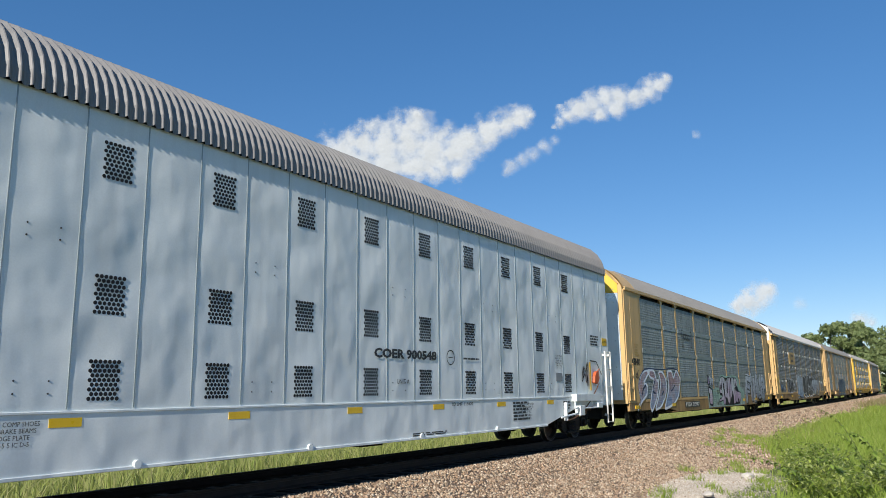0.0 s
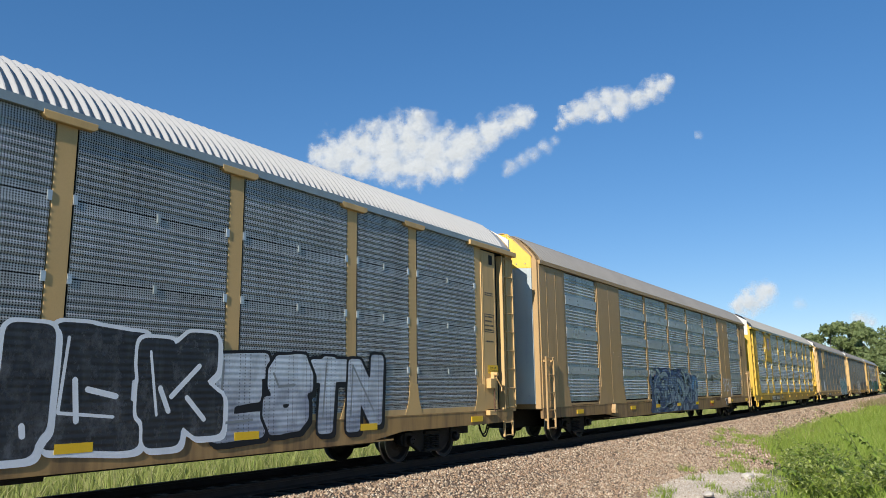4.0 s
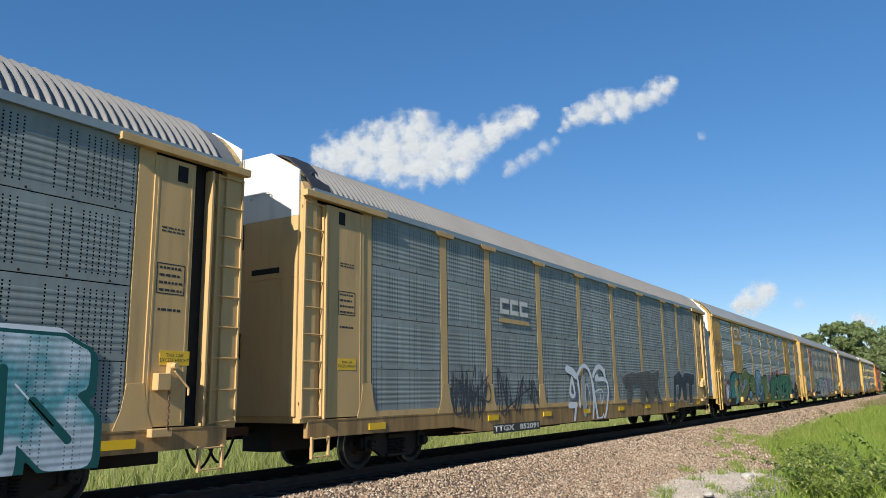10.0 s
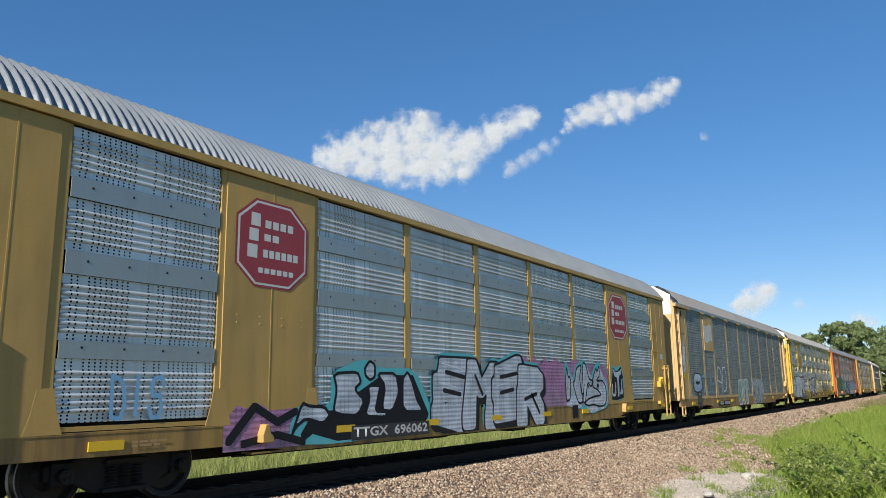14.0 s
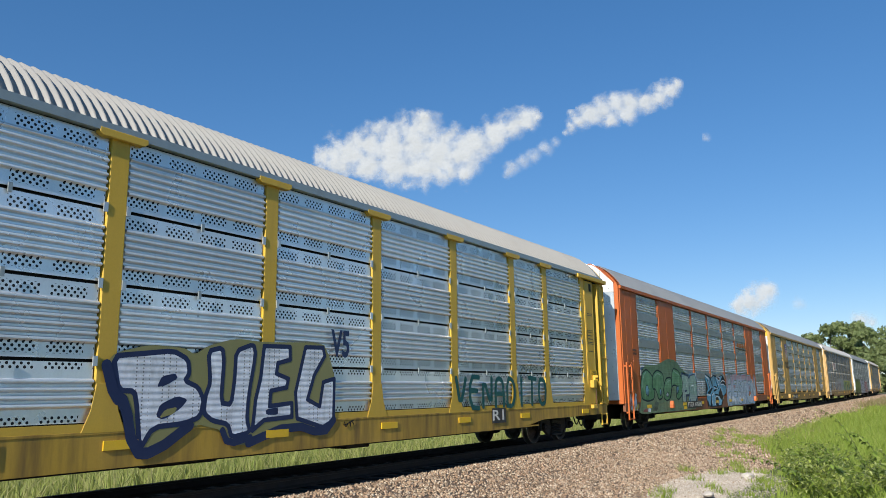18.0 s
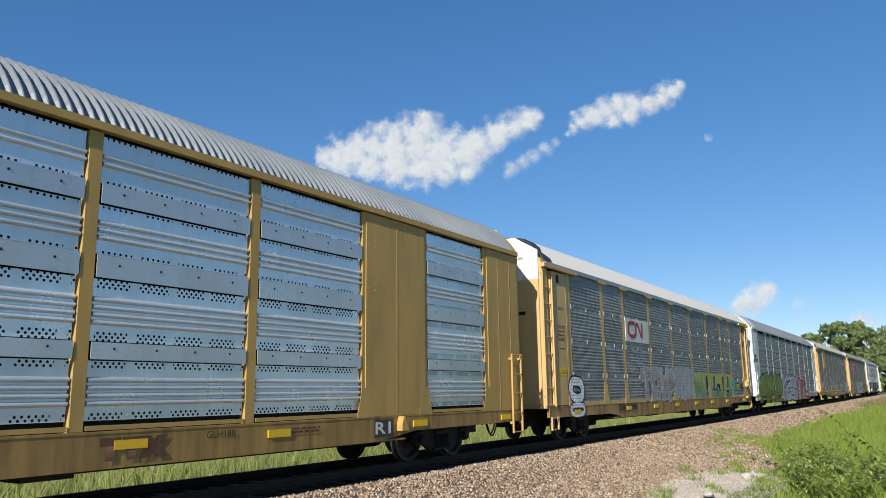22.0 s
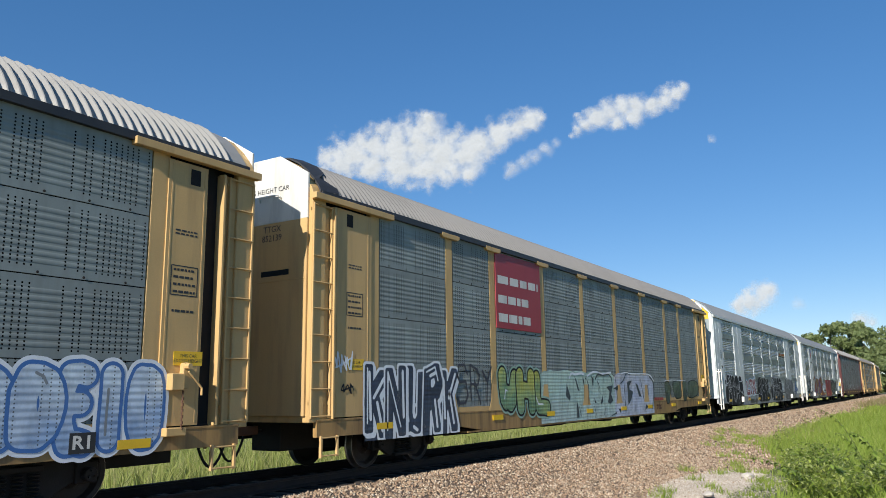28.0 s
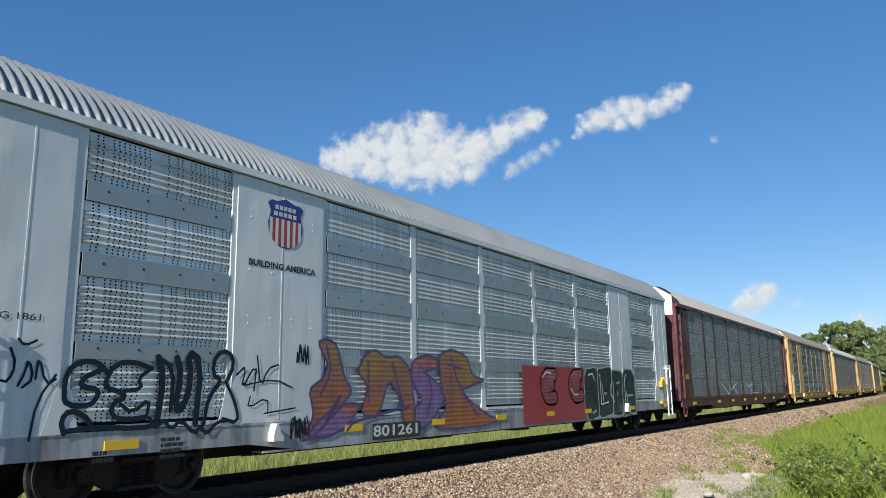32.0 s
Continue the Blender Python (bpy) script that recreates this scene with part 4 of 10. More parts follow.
SPECS = {
    1: dict(kind="S", body=SILVER, roof=ROOF_DARK, label="tall light grey smooth-sided auto carrier unit with perforated vents"),
    2: dict(kind="C", body=TAN, roof=ROOF_GREY, panel=GALV_OLD, door=WHITE, label="faded yellow auto carrier with grey panels and pastel graffiti"),
    3: dict(kind="A", body=TAN, roof=ROOF_WHITE, panel=GALV_MESH, style="mesh", clips=True, label="faded yellow auto carrier with screened grey panels, white roof"),
    4: dict(kind="B", body=BROWNISH, roof=ROOF_GREY, panel=GALV_MID, top=BRIGHT, band=PALE_BAND, label="brownish yellow auto carrier with grey panels, blue graffiti"),
    5: dict(kind="A", body=GOLD, roof=ROOF_PALE, panel=GALV_NEW, style="bold", clips=True, label="bright yellow auto carrier with shiny perforated panels"),
    6: dict(kind="A", body=TAN, roof=ROOF_GREY, panel=GALV_DARK, label="faded yellow auto carrier with dark grey panels, green flag emblem"),
    7: dict(kind="A", body=TAN, roof=ROOF_GREY, panel=GALV_OLD, label="faded yellow auto carrier with dull grey panels, outline graffiti"),
    8: dict(kind="B", body=MUSTARD, roof=ROOF_STEEL, panel=GALV_TALL, door=PALE, facet=WHITE, top=WHITE, band=PALE_BAND, label="mustard auto carrier with grey panels, long green graffiti"),
    9: dict(kind="B", brake=GOLD, body=MUSTARD, roof=ROOF_STEEL, panel=GALV_TALL, door=PALE, label="mustard auto carrier with bright grey panels, red octagon emblems"),
    10: dict(kind="A", body=TAN, roof=ROOF_GREY, panel=GALV_DARK, label="faded yellow auto carrier with dark grey panels, white square"),
    11: dict(kind="A", body=GOLD, roof=ROOF_PALE, panel=GALV_NEW, style="bold", clips=True, label="bright yellow auto carrier with shiny panels, white graffiti letters"),
    12: dict(kind="B", body=ORANGE, roof=ROOF_STEEL, panel=GALV_TALL, door=ORANGE, top=WHITE, facet=PALE_BAND, label="orange-brown auto carrier with grey panels, green and blue graffiti"),
    13: dict(kind="B", body=MUSTARD, roof=ROOF_STEEL, panel=GALV_NEW, style="bold", door=WHITE, facet=WHITE, band=PALE_BAND, label="mustard auto carrier with bright perforated panels, clean sides"),
    14: dict(kind="A", body=TAN, roof=ROOF_WHITE, panel=GALV_MESH, style="mesh", clips=True, label="faded yellow auto carrier with screened panels, red emblem"),
    15: dict(kind="C", body=PALE, roof=ROOF_STEEL, panel=GALV_OLD, door=PALE, label="pale grey auto carrier with banded grey panels, green graffiti"),
    16: dict(kind="A", eave=BLACK, body=TAN, roof=ROOF_PALE, panel=GALV_DARK, label="rusty faded yellow auto carrier with dark panels, torn emblem"),
    17: dict(kind="A", eave=BLACK, body=TAN, roof=ROOF_GREY, panel=GALV_DARK, label="faded yellow auto carrier with dark panels, red sign panel"),
    18: dict(kind="B", body=PALE, roof=ROOF_STEEL, panel=GALV_TALL, door=PALE, ladder=WHITE, label="pale grey auto carrier with black bubble letter graffiti"),
    19: dict(kind="B", brake=GOLD, body=PALE, roof=ROOF_STEEL, panel=GALV_TALL, door=PALE, ladder=WHITE, label="pale grey auto carrier with orange and purple graffiti"),
    20: dict(kind="A", body=MAROON, roof=ROOF_PALE, panel=GALV_DARK, eave=MAROON, label="maroon auto carrier with dark grey panels"),
    21: dict(kind="B", body=TAN, roof=ROOF_GREY, panel=GALV_OLD, label="faded yellow auto carrier with dull panels far down the line"),
    22: dict(kind="A", body=TAN, roof=ROOF_WHITE, panel=GALV_DARK, label="faded yellow auto carrier with white roof far down the line"),
    23: dict(kind="B", body=BROWNISH, roof=ROOF_GREY, panel=GALV_MID, label="brownish auto carrier with grey panels far down the line"),
    24: dict(kind="A", body=TAN, roof=ROOF_GREY, panel=GALV_DARK, label="faded yellow auto carrier far down the line"),
    25: dict(kind="B", body=MUSTARD, roof=ROOF_GREY, panel=GALV_MID, label="mustard auto carrier far down the line"),
    26: dict(kind="A", body=TAN, roof=ROOF_GREY, panel=GALV_OLD, label="last faded yellow auto carrier round the bend"),
}
SPEED, FIRST, PITCH = 15.855, -17.85, 28.547
CARS = {}
for number, spec in SPECS.items():
    car = new("auto_carrier_car")
    tagged(car, spec["label"], "rail car", "cars of the train")
    {"A": rack_a, "B": rack_b, "C": rack_c, "S": smooth_car}[spec["kind"]](car, spec)
    CARS[number] = car

# ---------------- markings, emblems and graffiti on the cars ----------------
FACE = -W - 0.0125


def spray_tones(name, top, middle, low):
    """Sprayed paint in three tones over ribbed, perforated sheet."""
    m, n, l, p = nodes_of(name + "_spray_tones")
    tc = n.new("ShaderNodeTexCoord")
    sep = n.new("ShaderNodeSeparateXYZ")
    l.new(tc.outputs["Generated"], sep.inputs[0])
    obj = n.new("ShaderNodeSeparateXYZ")
    l.new(tc.outputs["Object"], obj.inputs[0])
    soft = noise_of(n, l, coords(n, l), 1.5, 5, 0.6, 0.3, 0.7)
    h = math_node(n, l, "ADD", math_node(n, l, "MULTIPLY", soft, 0.9), math_node(n, l, "SUBTRACT", sep.outputs[2], 0.45))
    lo = n.new("ShaderNodeMapRange")
    lo.inputs[1].default_value, lo.inputs[2].default_value = 0.15, 0.5
    l.new(h, lo.inputs[0])
    hi = n.new("ShaderNodeMapRange")
    hi.inputs[1].default_value, hi.inputs[2].default_value = 0.55, 0.95
    l.new(h, hi.inputs[0])
    c = mix_color(n, l, hi.outputs[0], mix_color(n, l, lo.outputs[0], low, middle), top)
    wear = noise_of(n, l, coords(n, l, (3, 3, 0.6)), 2.2, 6, 0.65, 0.5, 0.85)
    c = mix_color(n, l, math_node(n, l, "MULTIPLY", wear, 0.35), c, (0.16, 0.17, 0.17))
    # near-black dots repeat the painted shade of the panel's holes
    hole = math_node(n, l, "MULTIPLY", dots(n, l, obj.outputs[0], obj.outputs[2], 0.105, 0.048, 0.011),
                     math_node(n, l, "LESS_THAN", math_node(n, l, "FRACT", math_node(n, l, "DIVIDE", obj.outputs[0], 0.49)), 0.6))
    l.new(mix_color(n, l, math_node(n, l, "MULTIPLY", hole, 0.75), c, (0.01, 0.01, 0.01)), p.inputs["Base Color"])
    p.inputs["Roughness"].default_value = 0.5
    thin = noise_of(n, l, coords(n, l, (1, 1, 0.7)), 3.0, 6, 0.7, 0.42, 0.75)
    l.new(math_node(n, l, "MULTIPLY_ADD", thin, -0.4, 1.0), p.inputs["Alpha"])
    b = n.new("ShaderNodeBump")
    b.inputs["Strength"].default_value, b.inputs["Distance"].default_value = 0.22, 0.01
    wave = math_node(n, l, "SINE", math_node(n, l, "MULTIPLY", obj.outputs[2], 2 * math.pi / 0.092))
    l.new(wave, b.inputs["Height"])
    l.new(b.outputs[0], p.inputs["Normal"])
    return m


TONES = {k: spray_tones(k, *v) for k, v in dict(
    pastel=((0.24, 0.17, 0.17), (0.27, 0.25, 0.30), (0.20, 0.27, 0.40)), silverish=((0.58, 0.64, 0.70), (0.46, 0.50, 0.56), (0.30, 0.33, 0.40)),
    blackfill=((0.018, 0.02, 0.025), (0.012, 0.013, 0.017), (0.02, 0.022, 0.027)), icy=((0.60, 0.70, 0.78), (0.50, 0.60, 0.72), (0.32, 0.45, 0.65)),
    bluefill=((0.05, 0.16, 0.34), (0.07, 0.24, 0.44), (0.03, 0.10, 0.26)), seablue=((0.045, 0.09, 0.20), (0.12, 0.19, 0.27), (0.03, 0.06, 0.14)),
    tealwhite=((0.55, 0.66, 0.70), (0.10, 0.36, 0.40), (0.50, 0.60, 0.65)), greyfill=((0.17, 0.18, 0.19), (0.12, 0.13, 0.14), (0.10, 0.10, 0.11)),
    purplefill=((0.20, 0.09, 0.20), (0.16, 0.07, 0.19), (0.10, 0.045, 0.13)), tealgreen=((0.015, 0.14, 0.13), (0.02, 0.17, 0.15), (0.012, 0.09, 0.07)),
    olivefill=((0.13, 0.18, 0.05), (0.17, 0.20, 0.055), (0.12, 0.15, 0.05)), greenfill=((0.012, 0.17, 0.08), (0.015, 0.21, 0.095), (0.008, 0.11, 0.06)),
    mintfill=((0.36, 0.50, 0.42), (0.26, 0.42, 0.34), (0.34, 0.44, 0.40)), snow=((0.84, 0.87, 0.92), (0.80, 0.84, 0.90), (0.76, 0.80, 0.87)),
    greenlit=((0.12, 0.33, 0.13), (0.05, 0.20, 0.07), (0.03, 0.13, 0.07)), bluelit=((0.26, 0.50, 0.66), (0.12, 0.34, 0.50), (0.05, 0.14, 0.22)),
    candy=((0.60, 0.66, 0.66), (0.60, 0.52, 0.60), (0.48, 0.34, 0.48)), rosy=((0.46, 0.20, 0.38), (0.42, 0.20, 0.34), (0.40, 0.24, 0.36)), dusk=((0.42, 0.27, 0.27), (0.40, 0.38, 0.44), (0.22, 0.32, 0.48)),
    chrome=((0.62, 0.66, 0.70), (0.50, 0.54, 0.59), (0.64, 0.68, 0.73)),
    rosewhite=((0.45, 0.45, 0.46), (0.33, 0.24, 0.22), (0.36, 0.33, 0.32)), yellowgreen=((0.50, 0.50, 0.10), (0.32, 0.42, 0.16), (0.18, 0.32, 0.18)),
    olivelit=((0.18, 0.25, 0.05), (0.23, 0.30, 0.05), (0.13, 0.17, 0.04)), lilacwhite=((0.48, 0.50, 0.62), (0.44, 0.48, 0.58), (0.52, 0.55, 0.62)),
    redfill=((0.36, 0.10, 0.12), (0.30, 0.06, 0.075), (0.26, 0.05, 0.06)), navyfill=((0.03, 0.045, 0.085), (0.02, 0.03, 0.06), (0.03, 0.05, 0.09)),
    darkgreen=((0.07, 0.11, 0.08), (0.10, 0.15, 0.10), (0.04, 0.06, 0.05)), palefill=((0.42, 0.45, 0.47), (0.38, 0.41, 0.43), (0.42, 0.44, 0.46)),
    tealwash=((0.30, 0.38, 0.36), (0.22, 0.30, 0.33), (0.14, 0.20, 0.28)), sunset=((0.33, 0.19, 0.05), (0.30, 0.12, 0.08), (0.38, 0.13, 0.04))).items()}
SPRAY["mist"] = paint_spray("misty_blue_spray_paint", (0.26, 0.33, 0.38))
SPRAY["grey2"] = paint_spray("dim_spray_paint", (0.055, 0.06, 0.075))
SPRAY["silver2"] = paint_spray("dull_silver_spray_paint", (0.38, 0.41, 0.42))
SKELETON = {k: v.split(",") for k, v in dict(
    A="00 07 29 69 97 90,04 94", B="00 09 79 97 56 05,56 92 70 00", C="97 79 29 07 02 20 70 92", D="00 09 69 96 93 60 00", E="90 00 09 99,05 75",
    F="00 09 99,05 75", G="97 79 29 07 02 20 70 92 95 55", H="00 09,90 99,05 95", I="40 49", J="99 92 70 30 02", K="00 09,04 99,36 90", L="09 00 90",
    M="00 09 45 99 90", N="00 09 90 99", O="29 07 02 20 70 92 97 79 29", P="00 09 79 97 75 04", R="00 09 79 97 75 04,45 90", S="97 79 29 07 25 75 92 70 20 02",
    T="40 49,09 99", U="09 02 20 70 92 99", V="09 40 99", W="09 20 46 70 99", X="00 99,09 90", Y="09 45 99,45 40", Z="09 99 00 90",
    n="00 06 46 94 90").items()}
SKELETON["8"] = "29 07 25 75 92 70 20 02 25,75 97 79 29".split(",")
SKELETON["o"] = SKELETON["O"]


def round_path(pts):
    """Cuts the corners of an open line once."""
    out = [pts[0]]
    for p, q in zip(pts, pts[1:]):
        out += [(p[0] * 0.72 + q[0] * 0.28, p[1] * 0.72 + q[1] * 0.28), (p[0] * 0.28 + q[0] * 0.72, p[1] * 0.28 + q[1] * 0.72)]
    return out + [pts[-1]]


def blob(b, paths, radius, y, mi, step, square=2.0, floor=0.565, flare=0.0, extra=0.0, hollow=0.0):
    """The flat area within radius of the paths, with a smooth edge; flare swells the ends of strokes, hollow leaves a band of that width."""
    pts = [p for path in paths for p in path]
    reach = radius * (1 + flare) + extra
    x0, x1 = min(p[0] for p in pts) - reach - step, max(p[0] for p in pts) + reach + step
    z0, z1 = max(floor, min(p[1] for p in pts) - reach - step), max(p[1] for p in pts) + reach + step
    nx, nz = max(2, int((x1 - x0) / step) + 2), max(2, int((z1 - z0) / step) + 2)
    gx, gz = np.meshgrid(x0 + step * np.arange(nx), z0 + step * np.arange(nz))
    f = np.full(gx.shape, -9.0)
    for path in paths:
        last = len(path) - 1
        width = [radius * (1 + flare * (1.0 if i in (0, last) else (-0.55, 0.25)[i % 2])) + extra for i in range(last + 1)]
        for i, (p, q) in enumerate(zip(path, path[1:])):
            ex, ez = q[0] - p[0], q[1] - p[1]
            t = np.clip(((gx - p[0]) * ex + (gz - p[1]) * ez) / max(ex * ex + ez * ez, 1e-9), 0, 1)
            ux, uz = np.abs(gx - p[0] - t * ex), np.abs(gz - p[1] - t * ez)
            f = np.maximum(f, width[i] + (width[i + 1] - width[i]) * t - (ux ** square + uz ** square) ** (1 / square))
    if hollow:
        f = np.minimum(f, hollow - f)
    ins = f > 0
    full = ins[:-1, :-1] & ins[1:, :-1] & ins[:-1, 1:] & ins[1:, 1:]
    some = (ins[:-1, :-1] | ins[1:, :-1] | ins[:-1, 1:] | ins[1:, 1:]) & ~full
    for j in range(nz - 1):
        i = 0
        za, zb = z0 + j * step, z0 + (j + 1) * step
        while i < nx - 1:
            if full[j, i]:
                k = i
                while k < nx - 1 and full[j, k]:
                    k += 1
                b.add([(x0 + i * step, y, za), (x0 + k * step, y, za), (x0 + k * step, y, zb), (x0 + i * step, y, zb)], [(0, 1, 2, 3)], mi)
                i = k
                continue
            if some[j, i]:
                ring_pts = []
                corners = [(i, j), (i + 1, j), (i + 1, j + 1), (i, j + 1)]
                for c, e in zip(corners, corners[1:] + corners[:1]):
                    fc, fe = f[c[1], c[0]], f[e[1], e[0]]
                    if fc > 0:
                        ring_pts.append((x0 + c[0] * step, y, z0 + c[1] * step))
                    if (fc > 0) != (fe > 0):
                        u = fc / (fc - fe)
                        ring_pts.append((x0 + (c[0] + (e[0] - c[0]) * u) * step, y, z0 + (c[1] + (e[1] - c[1]) * u) * step))
                if len(ring_pts) > 2:
                    b.add(ring_pts, [tuple(range(len(ring_pts)))], mi)
            i += 1


def piece(car, word, x0, x1, z0, z1, colours, wild):
    """A sprayed word of swollen letters: halo, outline and fill. colours: fill, outline, halo."""
    fill, line, halo = colours
    z0 = max(z0, 0.60)
    rng = random.Random(word + str(round(x0)))
    h, cell = z1 - z0, (x1 - x0) / len(word)
    rim = min(0.05, 0.045 * h + 0.012)
    fat = (0.20 if fill in ("blackfill", "icy", "pastel", "mintfill", "lilacwhite", "tealgreen", "olivefill", "greenfill", "seablue") else 0.16) * min(h, cell * 1.25)
    radius = fat if fill else 0.028
    step, square = max(0.03, min(h, cell) / 26), (2.0 if wild < 0.4 else 5.0)
    mats = [SPRAY[halo or line], SPRAY[line], TONES[fill] if fill else SPRAY[line], SPRAY["white"] if fill not in ("snow", "palefill", "silverish", "icy") else SPRAY["grey"]]
    for k, ch in enumerate(word):
        b = Build()
        lean, tilt = rng.uniform(-0.25, 0.3) * wild, rng.uniform(-0.22, 0.22) * wild
        up, grow = rng.uniform(-0.08, 0.08) * wild, 1 + rng.uniform(-0.12, 0.15) * wild
        phase, swell = rng.uniform(0, 6.28), 0.10 * wild
        cx, cz = x0 + cell * (k + 0.5), (z0 + z1) / 2
        wx, wz = cell * (1.06 if fill else 0.86) - 2 * radius, h - 2 * radius - (rim if fill else 0)
        paths = []
        for run in SKELETON[ch]:
            path = [(int(c[0]) / 9 - 0.5, int(c[1]) / 9 - 0.5) for c in run.split()]
            path = round_path(path) if wild < 0.4 else path
            out = []
            for u, w in path:
                u, w = u + lean * w + swell * math.sin(5 * w + phase), w * grow + swell * math.sin(5.5 * u + phase) + up
                u, w = u * math.cos(tilt) - w * math.sin(tilt), u * math.sin(tilt) + w * math.cos(tilt)
                out.append((cx + wx * u, min(max(cz + wz * w, z0 + radius * 0.6), z1 - radius * 0.5)))
            paths.append(out)
        y = FACE - 0.0024 - 0.0016 * (k % 2)
        if halo:
            blob(b, paths, radius + rim + 0.05, FACE - 0.0004 * (k % 3), 0, step, square)
        if not fill:
            blob(b, paths, radius, y, 1, step, square)
            flat(b, "graffiti", mats, car, "sprayed graffiti letter")
            continue
        if wild >= 0.4:
            blob(b, [[(px + 0.05, pz - 0.05) for px, pz in path] for path in paths], radius + rim * 0.8, y + 0.0006, 1, step, square)
        blob(b, paths, radius + rim, y, 1, step, square)
        blob(b, paths, radius, y - 0.0008, 2, step, square)
        if wild >= 0.4 and fill not in ("snow", "silverish", "palefill", "lilacwhite"):
            # dark cuts along the strokes
            for path in paths:
                i = rng.randrange(0, max(1, len(path) - 1))
                (ax, az), (ex, ez) = path[i], path[min(i + 1, len(path) - 1)]
                u0, u1 = rng.uniform(0.0, 0.35), rng.uniform(0.6, 1.1)
                cut = [(ax + (ex - ax) * u0 + radius * 0.4, az + (ez - az) * u0 - radius * 0.3), (ax + (ex - ax) * u1 + radius * 0.1, az + (ez - az) * u1 - radius * 0.4)]
                blob(b, [cut], 0.02 + 0.012 * h, y - 0.0012, 1, 0.026)
        # a bright line along one stroke, towards its upper edge
        path = max(paths, key=len)
        i = rng.randrange(0, max(1, len(path) - 3))
        shine = [(px - radius * 0.35, pz + radius * 0.4) for px, pz in path[i:i + 3]]
        if rng.random() < 0.85:
            blob(b, [shine], 0.012 + 0.006 * h, y - 0.0015, 3, 0.022)
        flat(b, "graffiti", mats, car, "sprayed graffiti letter")


def mass(car, x0, x1, z0, z1, fills, line, rim, crown, seed, count):
    """A large sprayed piece: a spiky field of colour with bent bands and lines in it."""
    rng = random.Random(seed)
    z0 = max(z0, 0.60)
    h = z1 - z0
    n = max(6, int((x1 - x0) / 0.32))
    spikes = [(x0 + (x1 - x0) * k / n, rng.random()) for k in range(n + 1)]
    mats = [TONES[f] for f in fills] + [SPRAY[line], SPRAY[rim], SPRAY["mist"]] + ([SPRAY[crown]] if crown else [])

    def field(lift, sway, mi, y):
        b = Build()
        for (xa, ra), (xb, rb) in zip(spikes, spikes[1:]):
            pa, pb = (max(0.0, min(1.0, (q - x0) / 0.9, (x1 - q) / 0.9)) ** 0.5 for q in (xa, xb))
            ta, tb = z1 - h * (0.06 + 0.22 * ra * ra) + lift * (0.4 + ra), z1 - h * (0.06 + 0.22 * rb * rb) + lift * (0.4 + rb)
            ta, tb = 0.7 + (ta - 0.7) * pa, 0.7 + (tb - 0.7) * pb
            b.add([(xa, y, 0.565), (xb, y, 0.565), (xb + sway, y, tb), ((xa + xb) / 2 + sway, y, max(ta, tb) + lift * 0.9 * rng.random()), (xa + sway, y, ta)], [(0, 1, 2, 3, 4)], mi)
        return b

    whole = Build()
    for b in ([field(0.26, 0.05, len(mats) - 1, FACE + 0.004)] if crown else []) + [field(0.06, 0, 4, FACE + 0.003), field(0.0, 0, 0, FACE + 0.002)]:
        k = len(whole.v)
        whole.v += b.v
        whole.f += [tuple(i + k for i in f) for f in b.f]
        whole.m += b.m

    def bow(cx, cz, r, a0, a1, thick, mi, y):
        m = 9
        outer, inner = [], []
        for k in range(m + 1):
            u = k / m
            a, t = a0 + (a1 - a0) * u, thick * (0.25 + math.sin(math.pi * u))
            for lst, rr in ((outer, r + t / 2), (inner, r - t / 2)):
                lst.append((min(max(cx + rr * math.cos(a) * 1.3, x0 - 0.15), x1 + 0.15), y, min(max(cz + rr * math.sin(a), 0.57), z1)))
        whole.add(outer + inner, [(k, k + 1, m + 2 + k, m + 1 + k) for k in range(m)], mi)
    for j in range(count):
        cx, cz, r = rng.uniform(x0 + 0.3 * h, x1 - 0.3 * h), rng.uniform(z0, z1 - 0.2 * h), h * rng.uniform(0.18, 0.5)
        a0 = rng.uniform(0, 6.28)
        a1, t, y = a0 + rng.uniform(1.0, 2.4), h * rng.uniform(0.06, 0.2), FACE - 0.0004 * (j % 9)
        if j % 3 < 2:
            bow(cx, cz, r, a0, a1, t + 0.05, 3, y)
            bow(cx, cz, r, a0 + 0.06, a1 - 0.06, t, rng.choice((0, 1, 1, 2)), y - 0.0002)
            bow(cx, cz, r + t * 0.28, a0 + 0.3, a1 - 0.3, 0.02, 5, y - 0.0003)
        else:
            bow(cx, cz, r, a0, a1, 0.05, rng.choice((3, 3, 5)), y - 0.0003)
    flat(whole, "graffiti", mats, car, "large sprayed graffiti piece")


def ribbon(b, pts, width, mi=0, y=FACE - 0.004):
    for (xa, za), (xb, zb) in zip(pts, pts[1:]):
        d = math.hypot(xb - xa, zb - za) or 1
        nx, nz = -(zb - za) / d * width / 2, (xb - xa) / d * width / 2
        ex, ez = (xb - xa) / d * width * 0.3, (zb - za) / d * width * 0.3
        b.add([(xa - nx - ex, y, za - nz - ez), (xb - nx + ex, y, zb - nz + ez), (xb + nx + ex, y, zb + nz + ez), (xa + nx - ex, y, za + nz - ez)], [(0, 1, 2, 3)], mi)


def flat(b, name, mats, car, label=""):
    me = bpy.data.meshes.new(name)
    me.from_pydata(b.v, [], b.f)
    me.polygons.foreach_set("material_index", b.m)
    for _ in mats:
        me.materials.append(None)
    return part(name, me, mats, car, label=label)


